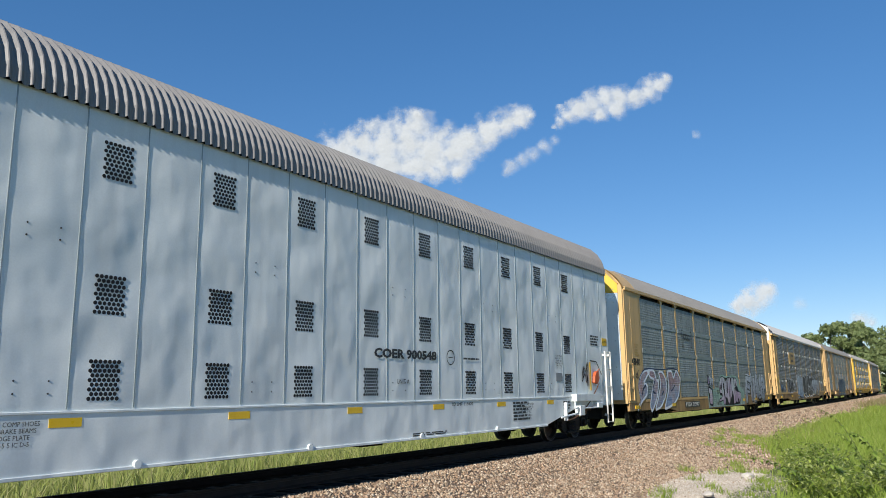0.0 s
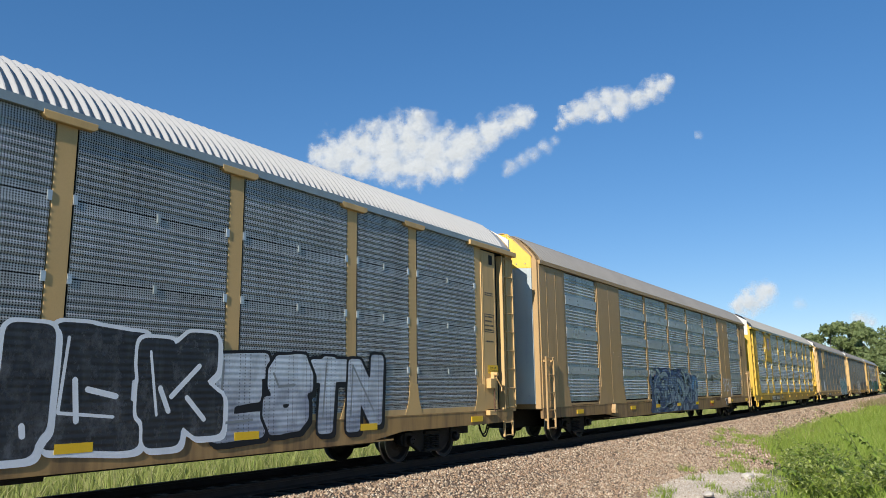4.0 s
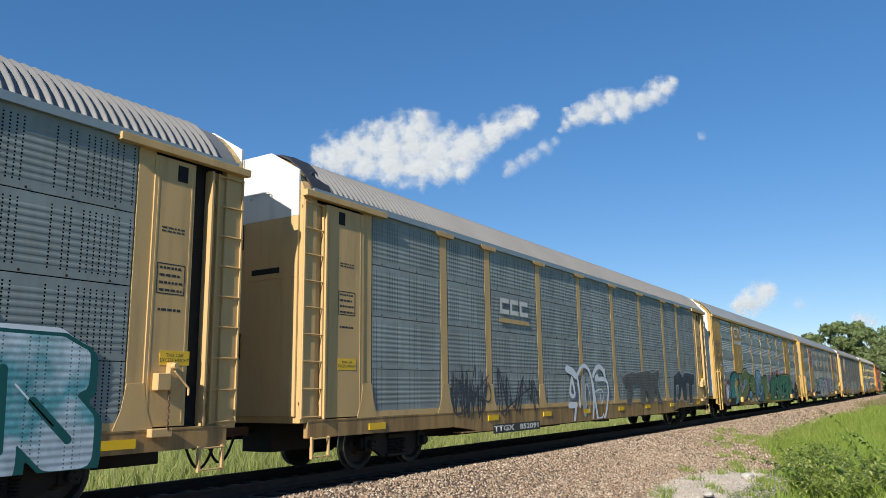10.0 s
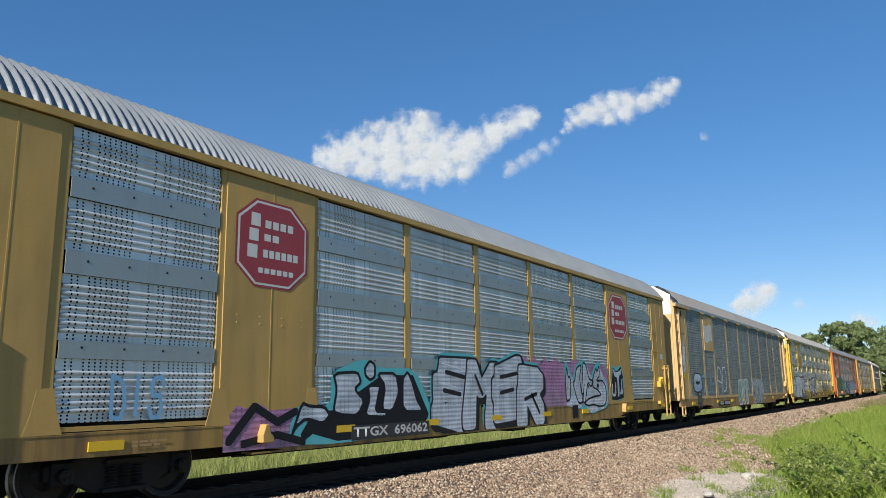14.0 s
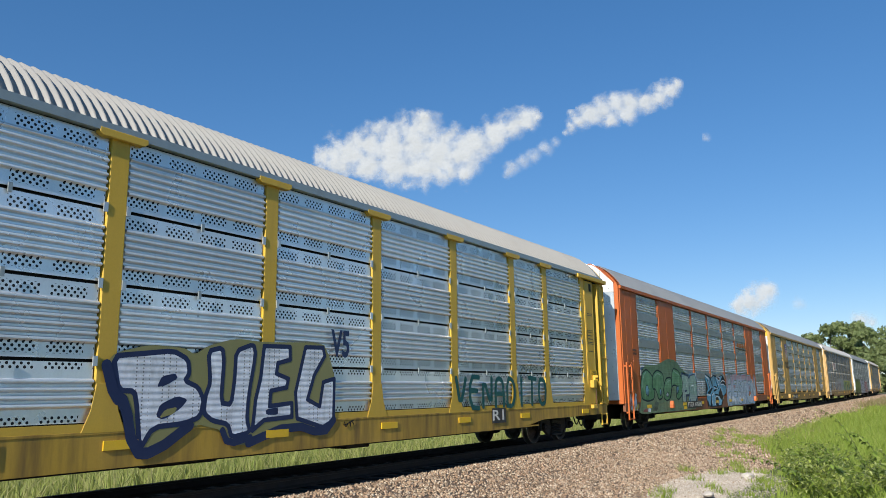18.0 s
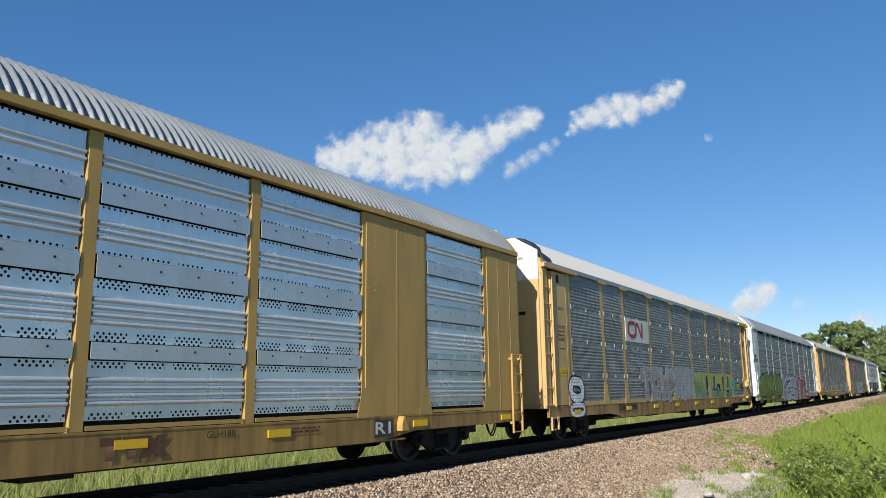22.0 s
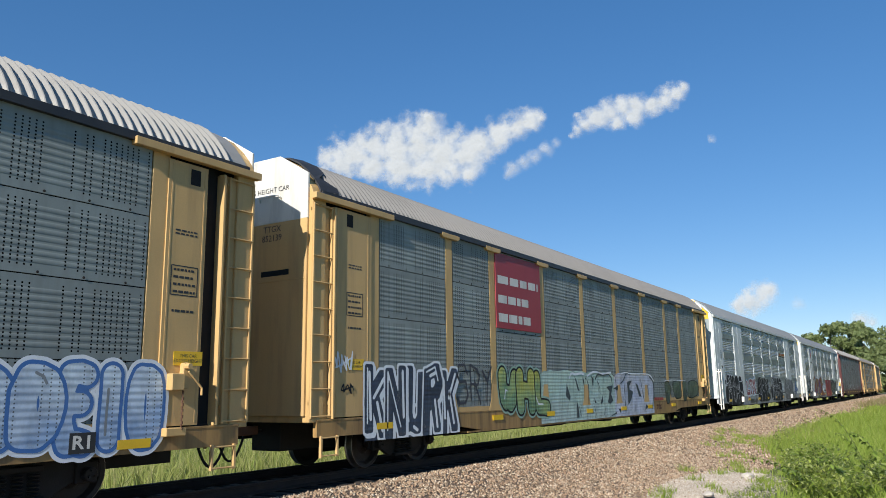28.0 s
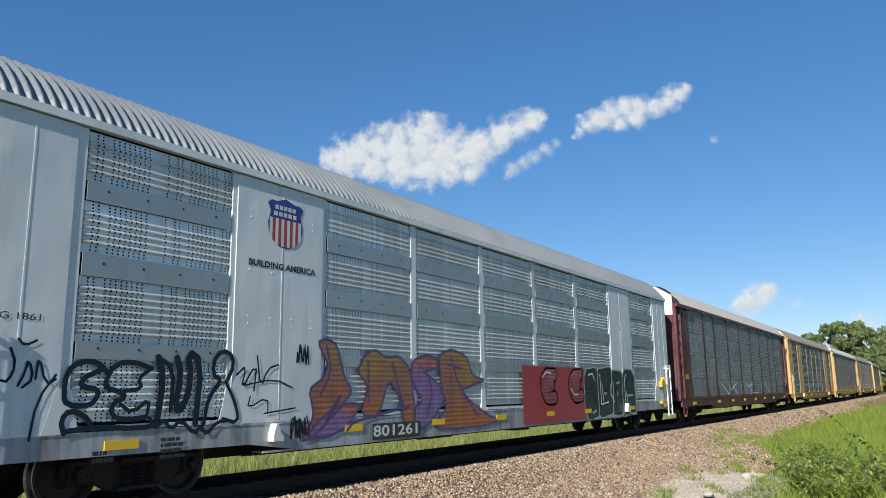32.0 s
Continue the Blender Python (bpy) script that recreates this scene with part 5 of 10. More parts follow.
def scribble(car, x0, x1, z0, z1, mat, n, width, seed):
    """A hand-sprayed tag: quick up and down strokes with loops."""
    rng = random.Random(seed)
    b = Build()
    knots = []
    for k in range(n):
        x = x0 + (x1 - x0) * (0.08 + 0.84 * ((k * 1.0 / n + rng.uniform(-0.12, 0.12)) % 1))
        z = z0 + (z1 - z0) * (rng.uniform(0.0, 0.35) if k % 2 else rng.uniform(0.6, 1.0))
        knots.append((x, max(z, 0.6)))
    pts = []
    for i in range(len(knots) - 1):
        p0, p1, p2, p3 = knots[max(i - 1, 0)], knots[i], knots[i + 1], knots[min(i + 2, len(knots) - 1)]
        for s in range(6):
            u = s / 6
            pts.append(tuple(0.5 * (2 * p1[a] + (p2[a] - p0[a]) * u + (2 * p0[a] - 5 * p1[a] + 4 * p2[a] - p3[a]) * u * u + (3 * p1[a] - p0[a] - 3 * p2[a] + p3[a]) * u ** 3) for a in (0, 1)))
    blob(b, [pts], width / 2, FACE - 0.0048, 0, max(0.014, width * 0.4))
    flat(b, "tag", [mat], car, "hand-sprayed tag")


def stroke(car, x0, x1, z0, z1, mat, width):
    b = Build()
    ribbon(b, [(x0, z1), ((x0 + x1) / 2 + 0.05, z1 - 0.02), (x1, z0)], width)
    flat(b, "mark", [mat], car)


def words(car, body, x0, x1, z0, z1, mat, bold=0.0, y=FACE - 0.0015):
    lines = body.count("\n") + 1
    h = (z1 - z0) / (lines * 1.35 - 0.35) * 0.85
    me = letters(body, h, bold)
    w = max(v.co.x for v in me.vertices) - min(v.co.x for v in me.vertices)
    me = letters(body, h, bold, (x1 - x0) / max(w, 0.01))
    return part("lettering", me, mat, car, ((x0 + x1) / 2, y, (z0 + z1) / 2), "painted lettering")


def block(car, x0, x1, z0, z1, mat, y=FACE):
    return part("mark", rect_mesh(x1 - x0, z1 - z0), mat, car, ((x0 + x1) / 2, y, (z0 + z1) / 2))


def bars(car, x0, x1, z0, z1, n, mat):
    """Lines of writing too small to read."""
    b = Build()
    h = (z1 - z0) / (n * 1.6 - 0.6) if n > 1 else z1 - z0
    rng = random.Random(round(x0 * 100))
    for k in range(n):
        z = z1 - k * h * 1.6 - h
        x, stop = x0, x1 - (x1 - x0) * rng.uniform(0, 0.35) * (n > 1)
        while x < stop - 0.02:
            w = min((x1 - x0) * rng.uniform(0.10, 0.3), stop - x)
            b.add([(x, FACE - 0.002, z), (x + w, FACE - 0.002, z), (x + w, FACE - 0.002, z + h), (x, FACE - 0.002, z + h)], [(0, 1, 2, 3)])
            x += w + (x1 - x0) * 0.04
    flat(b, "lettering", [mat], car, "lines of small lettering")


def blocks(car, x0, x1, z0, z1, n, mat):
    """Broad letter-like blocks of an emblem."""
    w = (x1 - x0) / n
    for k in range(n):
        b = Build()
        a, c = x0 + k * w + 0.05 * w, x0 + (k + 1) * w - 0.08 * w
        t = (z1 - z0) * 0.28
        y = FACE - 0.004
        for q in ((a, a + t, z0, z1), (a + t, c, z0, z0 + t), (a + t, c, z1 - t, z1)):
            b.add([(q[0], y, q[2]), (q[1], y, q[2]), (q[1], y, q[3]), (q[0], y, q[3])], [(0, 1, 2, 3)])
        flat(b, "emblem", [mat], car, "emblem shape")


def number_plate(car, body, x0, x1, z0, z1, ground_mat, ink):
    block(car, x0 - 0.06, x1 + 0.06, z0 - 0.03, z1 + 0.03, ground_mat, FACE - 0.0055)
    words(car, body, x0, x1, z0, z1, ink, 0.006, FACE - 0.0112)


def ring(car, x0, x1, z0, z1, mat):
    b = Build()
    cx, cz, r = (x0 + x1) / 2, (z0 + z1) / 2, (z1 - z0) / 2
    ribbon(b, [(cx + r * math.cos(a), cz + r * math.sin(a)) for a in [k * math.pi / 12 for k in range(25)]], 0.022)
    ribbon(b, [(cx - r * 0.5, cz), (cx + r * 0.5, cz)], 0.02)
    flat(b, "emblem", [mat], car, "round stencilled mark")


def corner_marks(car, x0, x1, z0, z1, mat):
    b = Build()
    for xa, s in ((x0, 1), (x1, -1)):
        ribbon(b, [(xa + s * 0.2, z1), (xa, z1), (xa, z0), (xa + s * 0.2, z0)], 0.045)
    flat(b, "emblem", [mat], car, "emblem brackets")


def polygon(car, name, pts, mat, y, label=""):
    b = Build()
    b.add([(x, y, z) for x, z in pts], [tuple(range(len(pts)))])
    return flat(b, name, [mat], car, label)


def sign_panel(car, x0, x1, z0, z1, mat):
    """A painted sheet over the perforated panels, from post to post of its bay."""
    a, c = (-8.935, -7.245) if x1 - x0 < 2.0 else (-6.955, -4.405)
    part("bay_sign", cached(("sign", c - a, round(z1 - z0, 2)), lambda: Build_box(c - a, z1 - z0)), mat, car, ((a + c) / 2, -W - 0.0112, (z0 + z1) / 2),
         "painted sheet over the panels")


def Build_box(w, h):
    b = Build()
    b.box(-w / 2, w / 2, 0.0, 0.02, -h / 2, h / 2)
    return b.mesh("sign_panel", 0.004)


def shield_outline(x0, x1, z0, z1, s=1.0):
    cx, cz, w, h = (x0 + x1) / 2, (z0 + z1) / 2, (x1 - x0) / 2 * s, (z1 - z0) / 2 * s
    right = [(0.0, -1.0), (0.35, -0.93), (0.72, -0.72), (0.92, -0.40), (0.97, -0.05), (0.86, 0.28), (0.84, 0.42), (1.0, 0.72), (0.78, 0.86), (0.52, 0.84), (0.25, 0.93), (0.0, 1.0)]
    return [(cx + u * w, cz + v * h) for u, v in right] + [(cx - u * w, cz + v * h) for u, v in reversed(right[1:-1])]


def shield(car, x0, x1, z0, z1):
    """A shield with a blue head and red and white stripes."""
    polygon(car, "emblem", shield_outline(x0, x1, z0, z1), SPRAY["royal"], FACE - 0.002, "blue shield emblem")
    cx, w = (x0 + x1) / 2, x1 - x0
    low = [p for p in shield_outline(x0, x1, z0, z1, 0.93) if p[1] < z0 + (z1 - z0) * 0.60]
    zt = z0 + (z1 - z0) * 0.58
    n = 11
    for k in range(n):
        xa, xb = x0 + w * (0.06 + 0.88 * k / n), x0 + w * (0.06 + 0.88 * (k + 1) / n)

        def foot(x):
            u = min(0.97, abs((x - cx) / (w / 2)))
            return z0 + (z1 - z0) * (0.03 + 0.45 * (1 - math.sqrt(1 - u ** 2.6)))
        polygon(car, "stripe", [(xa, foot(xa)), (xb, foot(xb)), (xb, zt), (xa, zt)], SPRAY["red"] if k % 2 else WHITE, FACE - 0.004)
    for z, s in ((0.80, 0.30), (0.67, 0.33)):
        b = Build()
        for k in range(5):
            a = cx - w * s + 2 * w * s * k / 5
            b.add([(a, FACE - 0.005, z0 + (z1 - z0) * (z - 0.04)), (a + w * s * 0.3, FACE - 0.005, z0 + (z1 - z0) * (z - 0.04)),
                   (a + w * s * 0.3, FACE - 0.005, z0 + (z1 - z0) * (z + 0.045)), (a, FACE - 0.005, z0 + (z1 - z0) * (z + 0.045))], [(0, 1, 2, 3)])
        flat(b, "emblem", [WHITE], car, "white emblem bars")


def torn_shield(car, x0, x1, z0, z1):
    out = shield_outline(x0, x1, z0, z1)
    b = Build()
    ribbon(b, out + out[:1], 0.035)
    flat(b, "emblem", [WHITE], car, "peeling shield outline")
    top = [p for p in out if p[1] > z0 + (z1 - z0) * 0.62 and p[0] < x0 + (x1 - x0) * 0.55]
    polygon(car, "emblem", [(x0 + (x1 - x0) * 0.08, z0 + (z1 - z0) * 0.64), (x0 + (x1 - x0) * 0.5, z0 + (z1 - z0) * 0.7), (x0 + (x1 - x0) * 0.46, z0 + (z1 - z0) * 0.93),
                            (x0 + (x1 - x0) * 0.2, z0 + (z1 - z0) * 0.92), (x0 + (x1 - x0) * 0.02, z0 + (z1 - z0) * 0.84)], SPRAY["royal"], FACE - 0.003, "torn blue emblem head")
    polygon(car, "emblem", [(x0 + (x1 - x0) * 0.8, z0 + (z1 - z0) * 0.66), (x0 + (x1 - x0) * 0.93, z0 + (z1 - z0) * 0.68), (x0 + (x1 - x0) * 0.97, z0 + (z1 - z0) * 0.84),
                            (x0 + (x1 - x0) * 0.86, z0 + (z1 - z0) * 0.9)], SPRAY["purple"], FACE - 0.003)


def octagon(car, x0, x1, z0, z1):
    cx, cz, w, h = (x0 + x1) / 2, (z0 + z1) / 2, (x1 - x0) / 2, (z1 - z0) / 2
    shape = [(-0.5, -1), (0.5, -1), (1, -0.55), (1, 0.55), (0.5, 1), (-0.5, 1), (-1, 0.55), (-1, -0.55)]
    for s, mat, dy in ((1.0, SPRAY["red"], 0.001), (0.95, WHITE, 0.0025), (0.90, SPRAY["red"], 0.004)):
        polygon(car, "emblem", [(cx + u * w * s, cz + v * h * s) for u, v in shape], mat, FACE - dy, "red octagon emblem with a white rim")
    b = Build()
    for v0, v1, u0, u1 in ((0.36, 0.66, -0.62, -0.30), (0.36, 0.54, -0.24, 0.6), (0.02, 0.30, -0.66, -0.34), (0.06, 0.22, -0.26, 0.2), (-0.36, -0.06, -0.70, -0.36),
                           (-0.32, -0.14, -0.28, 0.74), (-0.68, -0.56, -0.4, 0.62)):
        n = max(1, int((u1 - u0) / 0.17))
        for k in range(n):
            a, c = u0 + (u1 - u0) * k / n, u0 + (u1 - u0) * (k + 0.78) / n
            b.add([(cx + a * w, FACE - 0.006, cz + v0 * h), (cx + c * w, FACE - 0.006, cz + v0 * h), (cx + c * w, FACE - 0.006, cz + v1 * h), (cx + a * w, FACE - 0.006, cz + v1 * h)], [(0, 1, 2, 3)])
    flat(b, "emblem", [WHITE], car, "white emblem bars")


def flag(car, x0, x1, z0, z1):
    w, h = x1 - x0, z1 - z0
    polygon(car, "emblem", [(x0, z0 + h * 0.18), (x0 + w * 0.5, z0 + h * 0.1), (x1, z0), (x0 + w * 0.16, z1)], SPRAY["green"], FACE - 0.002, "green flag emblem")
    b = Build()
    for k, (u, v) in enumerate(((0.2, 0.42), (0.46, 0.36), (0.72, 0.34))):
        b.add([(x0 + w * u, FACE - 0.004, z0 + h * v), (x0 + w * (u + 0.2), FACE - 0.004, z0 + h * (v - 0.02)), (x0 + w * (u + 0.2), FACE - 0.004, z0 + h * (v + 0.25)),
               (x0 + w * u, FACE - 0.004, z0 + h * (v + 0.28))], [(0, 1, 2, 3)])
    flat(b, "emblem", [WHITE], car, "white emblem bars")


def loop_mark(car, x0, x1, z0, z1, mat):
    """An emblem of one bent band."""
    b = Build()
    w, h = x1 - x0, z1 - z0
    path = [(0.46, 0.9), (0.2, 0.92), (0.06, 0.78), (0.04, 0.3), (0.14, 0.1), (0.38, 0.06), (0.5, 0.2), (0.56, 0.8), (0.64, 0.9), (0.72, 0.75), (0.86, 0.2), (0.94, 0.12), (0.96, 0.9)]
    blob(b, [[(x0 + u * w, z0 + v * h) for u, v in path]], 0.065, FACE - 0.0105, 0, 0.03)
    flat(b, "emblem", [mat], car, "bent band emblem")


def sweep_mark(car, x0, x1, z0, z1):
    w, h = x1 - x0, z1 - z0
    for k in range(4):
        a = x0 + w * (0.08 + 0.23 * k)
        polygon(car, "emblem", [(a, z0 + h * 0.45), (a + w * 0.18, z0 + h * 0.45), (a + w * 0.21, z1), (a + w * 0.03, z1)], SPRAY["orange"], FACE - 0.002, "slanted orange emblem bars")
    polygon(car, "emblem", [(x0, z0 + h * 0.15), (x1, z0 + h * 0.05), (x1, z0 + h * 0.22), (x0, z0 + h * 0.32)], BLACK, FACE - 0.002)


def waving_sheet(car, x0, x1, z0, z1, mat):
    w, h = x1 - x0, z1 - z0
    top = [(x0 + w * u, z1 - h * (0.08 * math.sin(6 * u) + 0.06)) for u in [k / 8 for k in range(9)]]
    low = [(x0 + w * u, z0 + h * (0.08 - 0.08 * math.sin(6 * u))) for u in [k / 8 for k in range(8, -1, -1)]]
    polygon(car, "emblem", list(reversed(top + low)), mat, FACE - 0.003, "white waving square painted on the sheet")


def eye_mark(car, x0, x1, z0, z1):
    cx, cz, r = x0 + (x1 - x0) * 0.36, (z0 + z1) / 2, (z1 - z0) * 0.42
    for s, mat, dy, ox, oz in ((1.12, SPRAY["black"], 0.001, 0, 0), (1.0, SPRAY["blue"], 0.002, 0, 0), (0.80, SPRAY["black"], 0.003, 0, 0.03), (0.62, SPRAY["white"], 0.004, -0.05, -0.06),
                               (0.30, SPRAY["black"], 0.005, 0.1, -0.05)):
        polygon(car, "graffiti", [(cx + ox + r * s * math.cos(a) * 0.85, max(0.6, cz + oz + r * s * math.sin(a))) for a in [k * math.pi / 14 for k in range(28)]], mat, FACE - dy,
                "round sprayed graffiti shape")
    piece(car, "n", x0 + (x1 - x0) * 0.66, x1, z0 + 0.1, z0 + (z1 - z0) * 0.8, ["bluefill", "black", "white"], 0.2)


def end_words(car, body, z, mat, front):
    """Stencilled words on the front end wall, whose face stands at -front."""
    me = letters(body, 0.12 if "\n" in body else 0.10)
    ob = part("lettering", me, mat, car, (-front, -0.55 if "\n" in body else -0.3, z), "stencilled lettering")
    ob.rotation_euler = (0, 0, -math.pi / 2)


def placard(car, x0, x1, z0, z1):
    """A black table of lettering in a white frame."""
    block(car, x0, x1, z0, z1, WHITE, FACE - 0.0055)
    w, h = x1 - x0, z1 - z0
    for u0, u1, v0, v1 in ((0.06, 0.47, 0.08, 0.92), (0.53, 0.94, 0.5, 0.92), (0.53, 0.94, 0.08, 0.44)):
        block(car, x0 + w * u0, x0 + w * u1, z0 + h * v0, z0 + h * v1, BLACK, FACE - 0.0095)


words(CARS[1], "COER 900548", 0.85, 3.01, 2.08, 2.28, BLACK, bold=0.01)
words(CARS[1], "UNIT A", 1.58, 2.00, 1.59, 1.70, BLACK)
words(CARS[1], "LD LMT 115400", 3.59, 4.48, 1.12, 1.21, BLACK)
ring(CARS[1], 3.39, 3.76, 2.02, 2.33, BLACK)
bars(CARS[1], 4.12, 4.83, 2.15, 2.19, 1, BLACK)
bars(CARS[1], 6.45, 7.36, 0.72, 1.17, 6, BLACK)
bars(CARS[1], 2.11, 3.69, 0.57, 0.63, 2, BLACK)
words(CARS[1], "2 INCH HF COMP SHOES\nSPECIAL BRAKE BEAMS\nSEE BADGE PLATE\nSPRG 4 OC D-7\nSPRG 2 OC 49427-1\nSPRG 2 IC 51741-2", 6.76, 7.61, 0.69, 1.16, BLACK)
words(CARS[1], "2 INCH HF COMP SHOES\nSPECIAL BRAKE BEAMS\nSEE BADGE PLATE\nSPRG D-5 5 IC D-5", -6.33, -5.54, 0.85, 1.18, BLACK)
words(CARS[1], "EXH  20-2\nEXH W  7-4\nEXW  10-8\nEXW H  8-0\nEW  10-0\nH  17-1", 9.09, 9.57, 2.00, 2.44, BLACK)
block(CARS[1], 9.10, 9.50, 1.69, 1.92, SPRAY["grey"])
bars(CARS[1], 11.75, 12.49, 2.80, 3.11, 4, BLACK)
scribble(CARS[1], 10.86, 11.54, 1.51, 2.41, SPRAY["black"], 9, 0.035, 3)
stroke(CARS[1], 11.64, 12.55, 1.92, 2.32, SPRAY["black"], 0.035)
bars(CARS[1], 9.50, 10.02, 0.91, 1.14, 3, BLACK)
corner_marks(CARS[2], -6.54, -5.00, 3.21, 3.88, BLACK)
blocks(CARS[2], -6.31, -5.30, 3.49, 3.75, 3, BLACK)
number_plate(CARS[2], "TTGX 715907", -6.65, -4.46, 0.69, 0.87, BLACK, WHITE)
words(CARS[2], "KENR1", -13.02, -12.19, 2.27, 2.52, SPRAY["black"], bold=0.012)
scribble(CARS[2], -12.76, -12.41, 1.76, 2.10, SPRAY["black"], 6, 0.03, 8)
bars(CARS[2], -12.70, -12.24, 2.61, 3.04, 5, MUSTARD)
ring(CARS[2], -13.59, -13.33, 1.43, 1.71, SPRAY["rose"])
sign_panel(CARS[3], -7.44, -4.91, 3.10, 3.98, TAN)
blocks(CARS[3], -6.70, -5.60, 3.28, 3.83, 2, BLACK)
piece(CARS[3], "TEAR", -9.32, -6.60, 1.05, 2.02, ["blackfill", "white", None], 0.3)
scribble(CARS[3], -6.63, -5.67, 1.20, 1.92, SPRAY["white"], 10, 0.02, 5)
piece(CARS[3], "UDUOL", -4.78, -1.66, 0.71, 2.29, ["icy", "black", "white"], 0.4)
piece(CARS[3], "SUEK", -1.66, 3.51, 0.74, 2.29, ["blackfill", "white", None], 0.5)
piece(CARS[3], "ESTN", 3.50, 7.50, 0.75, 2.09, ["silverish", "black", None], 0.4)
words(CARS[3], "CNA 712351", -9.11, -7.33, 0.76, 1.00, BLACK, bold=0.012)
piece(CARS[3], "ARK", -11.99, -11.08, 1.28, 1.64, ["bluefill", "navy", None], 0.5)
scribble(CARS[3], -12.06, -11.58, 0.74, 1.05, SPRAY["sky"], 7, 0.03, 4)
mass(CARS[4], -4.89, 1.60, 0.52, 2.27, ["seablue", "tealwash", "bluefill"], "navy", "navy", None, 4, 90)
piece(CARS[4], "SPEK", 6.54, 8.00, 1.29, 1.92, [None, "white", None], 0.2)
words(CARS[4], "T T X", 3.66, 4.30, 0.65, 0.79, ORANGE, bold=0.03)
scribble(CARS[4], 9.34, 10.92, 1.19, 1.86, SPRAY["black"], 12, 0.02, 7)
scribble(CARS[4], 4.26, 4.70, 1.65, 2.14, SPRAY["black"], 9, 0.03, 9)
scribble(CARS[4], 8.03, 8.50, 1.00, 1.64, SPRAY["white"], 9, 0.03, 19)
placard(CARS[4], 6.82, 7.30, 0.64, 0.95)
bars(CARS[4], 4.86, 5.72, 0.88, 1.02, 2, RUST)
bars(CARS[4], 11.17, 11.78, 4.59, 4.80, 3, RUST)
bars(CARS[4], 11.17, 11.77, 3.16, 3.69, 4, RUST)
sign_panel(CARS[5], -9.24, -7.71, 3.08, 4.77, GOLD)
shield(CARS[5], -8.82, -7.99, 3.76, 4.60)
words(CARS[5], "BUILDING AMERICA", -9.18, -7.64, 3.30, 3.45, BLACK)
number_plate(CARS[5], "TTGX    964615", -8.55, -5.79, 0.67, 0.90, BLACK, WHITE)
number_plate(CARS[5], "R1", -4.93, -4.55, 0.73, 0.95, BLACK, WHITE)
ring(CARS[5], -4.14, -3.61, 0.68, 0.94, BROWNISH)
sign_panel(CARS[6], -9.28, -7.65, 3.18, 4.86, TAN)
flag(CARS[6], -9.13, -7.98, 3.49, 4.38)
number_plate(CARS[6], "TTGX 995793", -7.19, -5.08, 0.63, 0.84, DARK, WHITE)
scribble(CARS[6], -10.34, -9.23, 1.03, 2.04, SPRAY["white"], 26, 0.09, 2)
scribble(CARS[6], -13.08, -12.62, 1.11, 1.52, SPRAY["black"], 12, 0.018, 12)
ring(CARS[6], -4.05, -3.71, 0.65, 0.96, BLACK)
words(CARS[6], "LD LMT 80000", -3.58, -2.58, 0.72, 0.81, BLACK)
blocks(CARS[7], -6.81, -5.21, 3.34, 3.73, 3, WHITE)
block(CARS[7], -6.84, -5.19, 3.12, 3.23, TAN)
scribble(CARS[7], -9.22, -7.29, 0.79, 2.03, SPRAY["grey2"], 34, 0.035, 61)
scribble(CARS[7], -7.33, -4.48, 0.75, 2.03, SPRAY["grey2"], 30, 0.035, 62)
number_plate(CARS[7], "TTGX   852091", -7.22, -4.81, 0.48, 0.63, BLACK, WHITE)
scribble(CARS[8], -11.89, -11.12, 0.79, 1.65, SPRAY["white"], 22, 0.03, 15)
loop_mark(CARS[8], -9.11, -7.34, 4.12, 4.64, WHITE)
bars(CARS[8], -9.13, -7.35, 3.76, 3.95, 1, WHITE)
words(CARS[8], "CTTX  690822", -6.07, -3.85, 0.65, 0.86, WHITE, bold=0.008)
words(CARS[8], "CN\n690822", -12.78, -12.20, 2.51, 2.74, WHITE, bold=0.006)
scribble(CARS[8], -12.74, -12.35, 1.07, 1.30, SPRAY["black"], 12, 0.02, 84)
octagon(CARS[9], -9.05, -7.43, 3.12, 4.56)
octagon(CARS[9], 7.18, 8.95, 3.10, 4.62)
piece(CARS[9], "DIS", -11.07, -10.19, 1.13, 1.71, [None, "sky", None], 0.5)
number_plate(CARS[9], "TTGX  696062", -6.13, -3.75, 0.63, 0.83, BLACK, WHITE)
bars(CARS[9], -10.68, -10.03, 0.78, 0.86, 2, BROWNISH)
words(CARS[9], "EXH 19-9  W 4-7\nEXW 10-8  H 4-10\nEW 9-10  H 16-6\nIL 88-0\nIH 9-1", 11.76, 12.32, 3.30, 3.65, RUST)
words(CARS[9], "BI", 12.61, 12.91, 2.55, 2.77, WHITE, bold=0.012)
words(CARS[9], "MID-DECK CLEARANCE\nB  9  9-6 MIN\nE  14  MIN", 11.62, 12.30, 2.57, 2.86, RUST)
sign_panel(CARS[10], -9.03, -7.36, 3.18, 4.80, TAN)
waving_sheet(CARS[10], -8.91, -7.50, 3.53, 4.44, WHITE)
piece(CARS[10], "O", -11.33, -10.03, 1.28, 2.09, ["icy", "black", None], 0.1)
scribble(CARS[10], -11.14, -10.18, 1.50, 1.85, SPRAY["black"], 8, 0.03, 6)
piece(CARS[10], "A", -10.78, -10.17, 0.56, 1.30, ["greyfill", "black", None], 0.1)
piece(CARS[10], "TUE", -10.00, -7.45, 1.20, 2.03, [None, "sky", None], 0.3)
piece(CARS[10], "AO", -7.06, -5.08, 1.23, 2.49, [None, "white", None], 0.5)
piece(CARS[10], "SIT", -2.51, -0.04, 0.56, 1.89, ["mintfill", "white", None], 0.4)
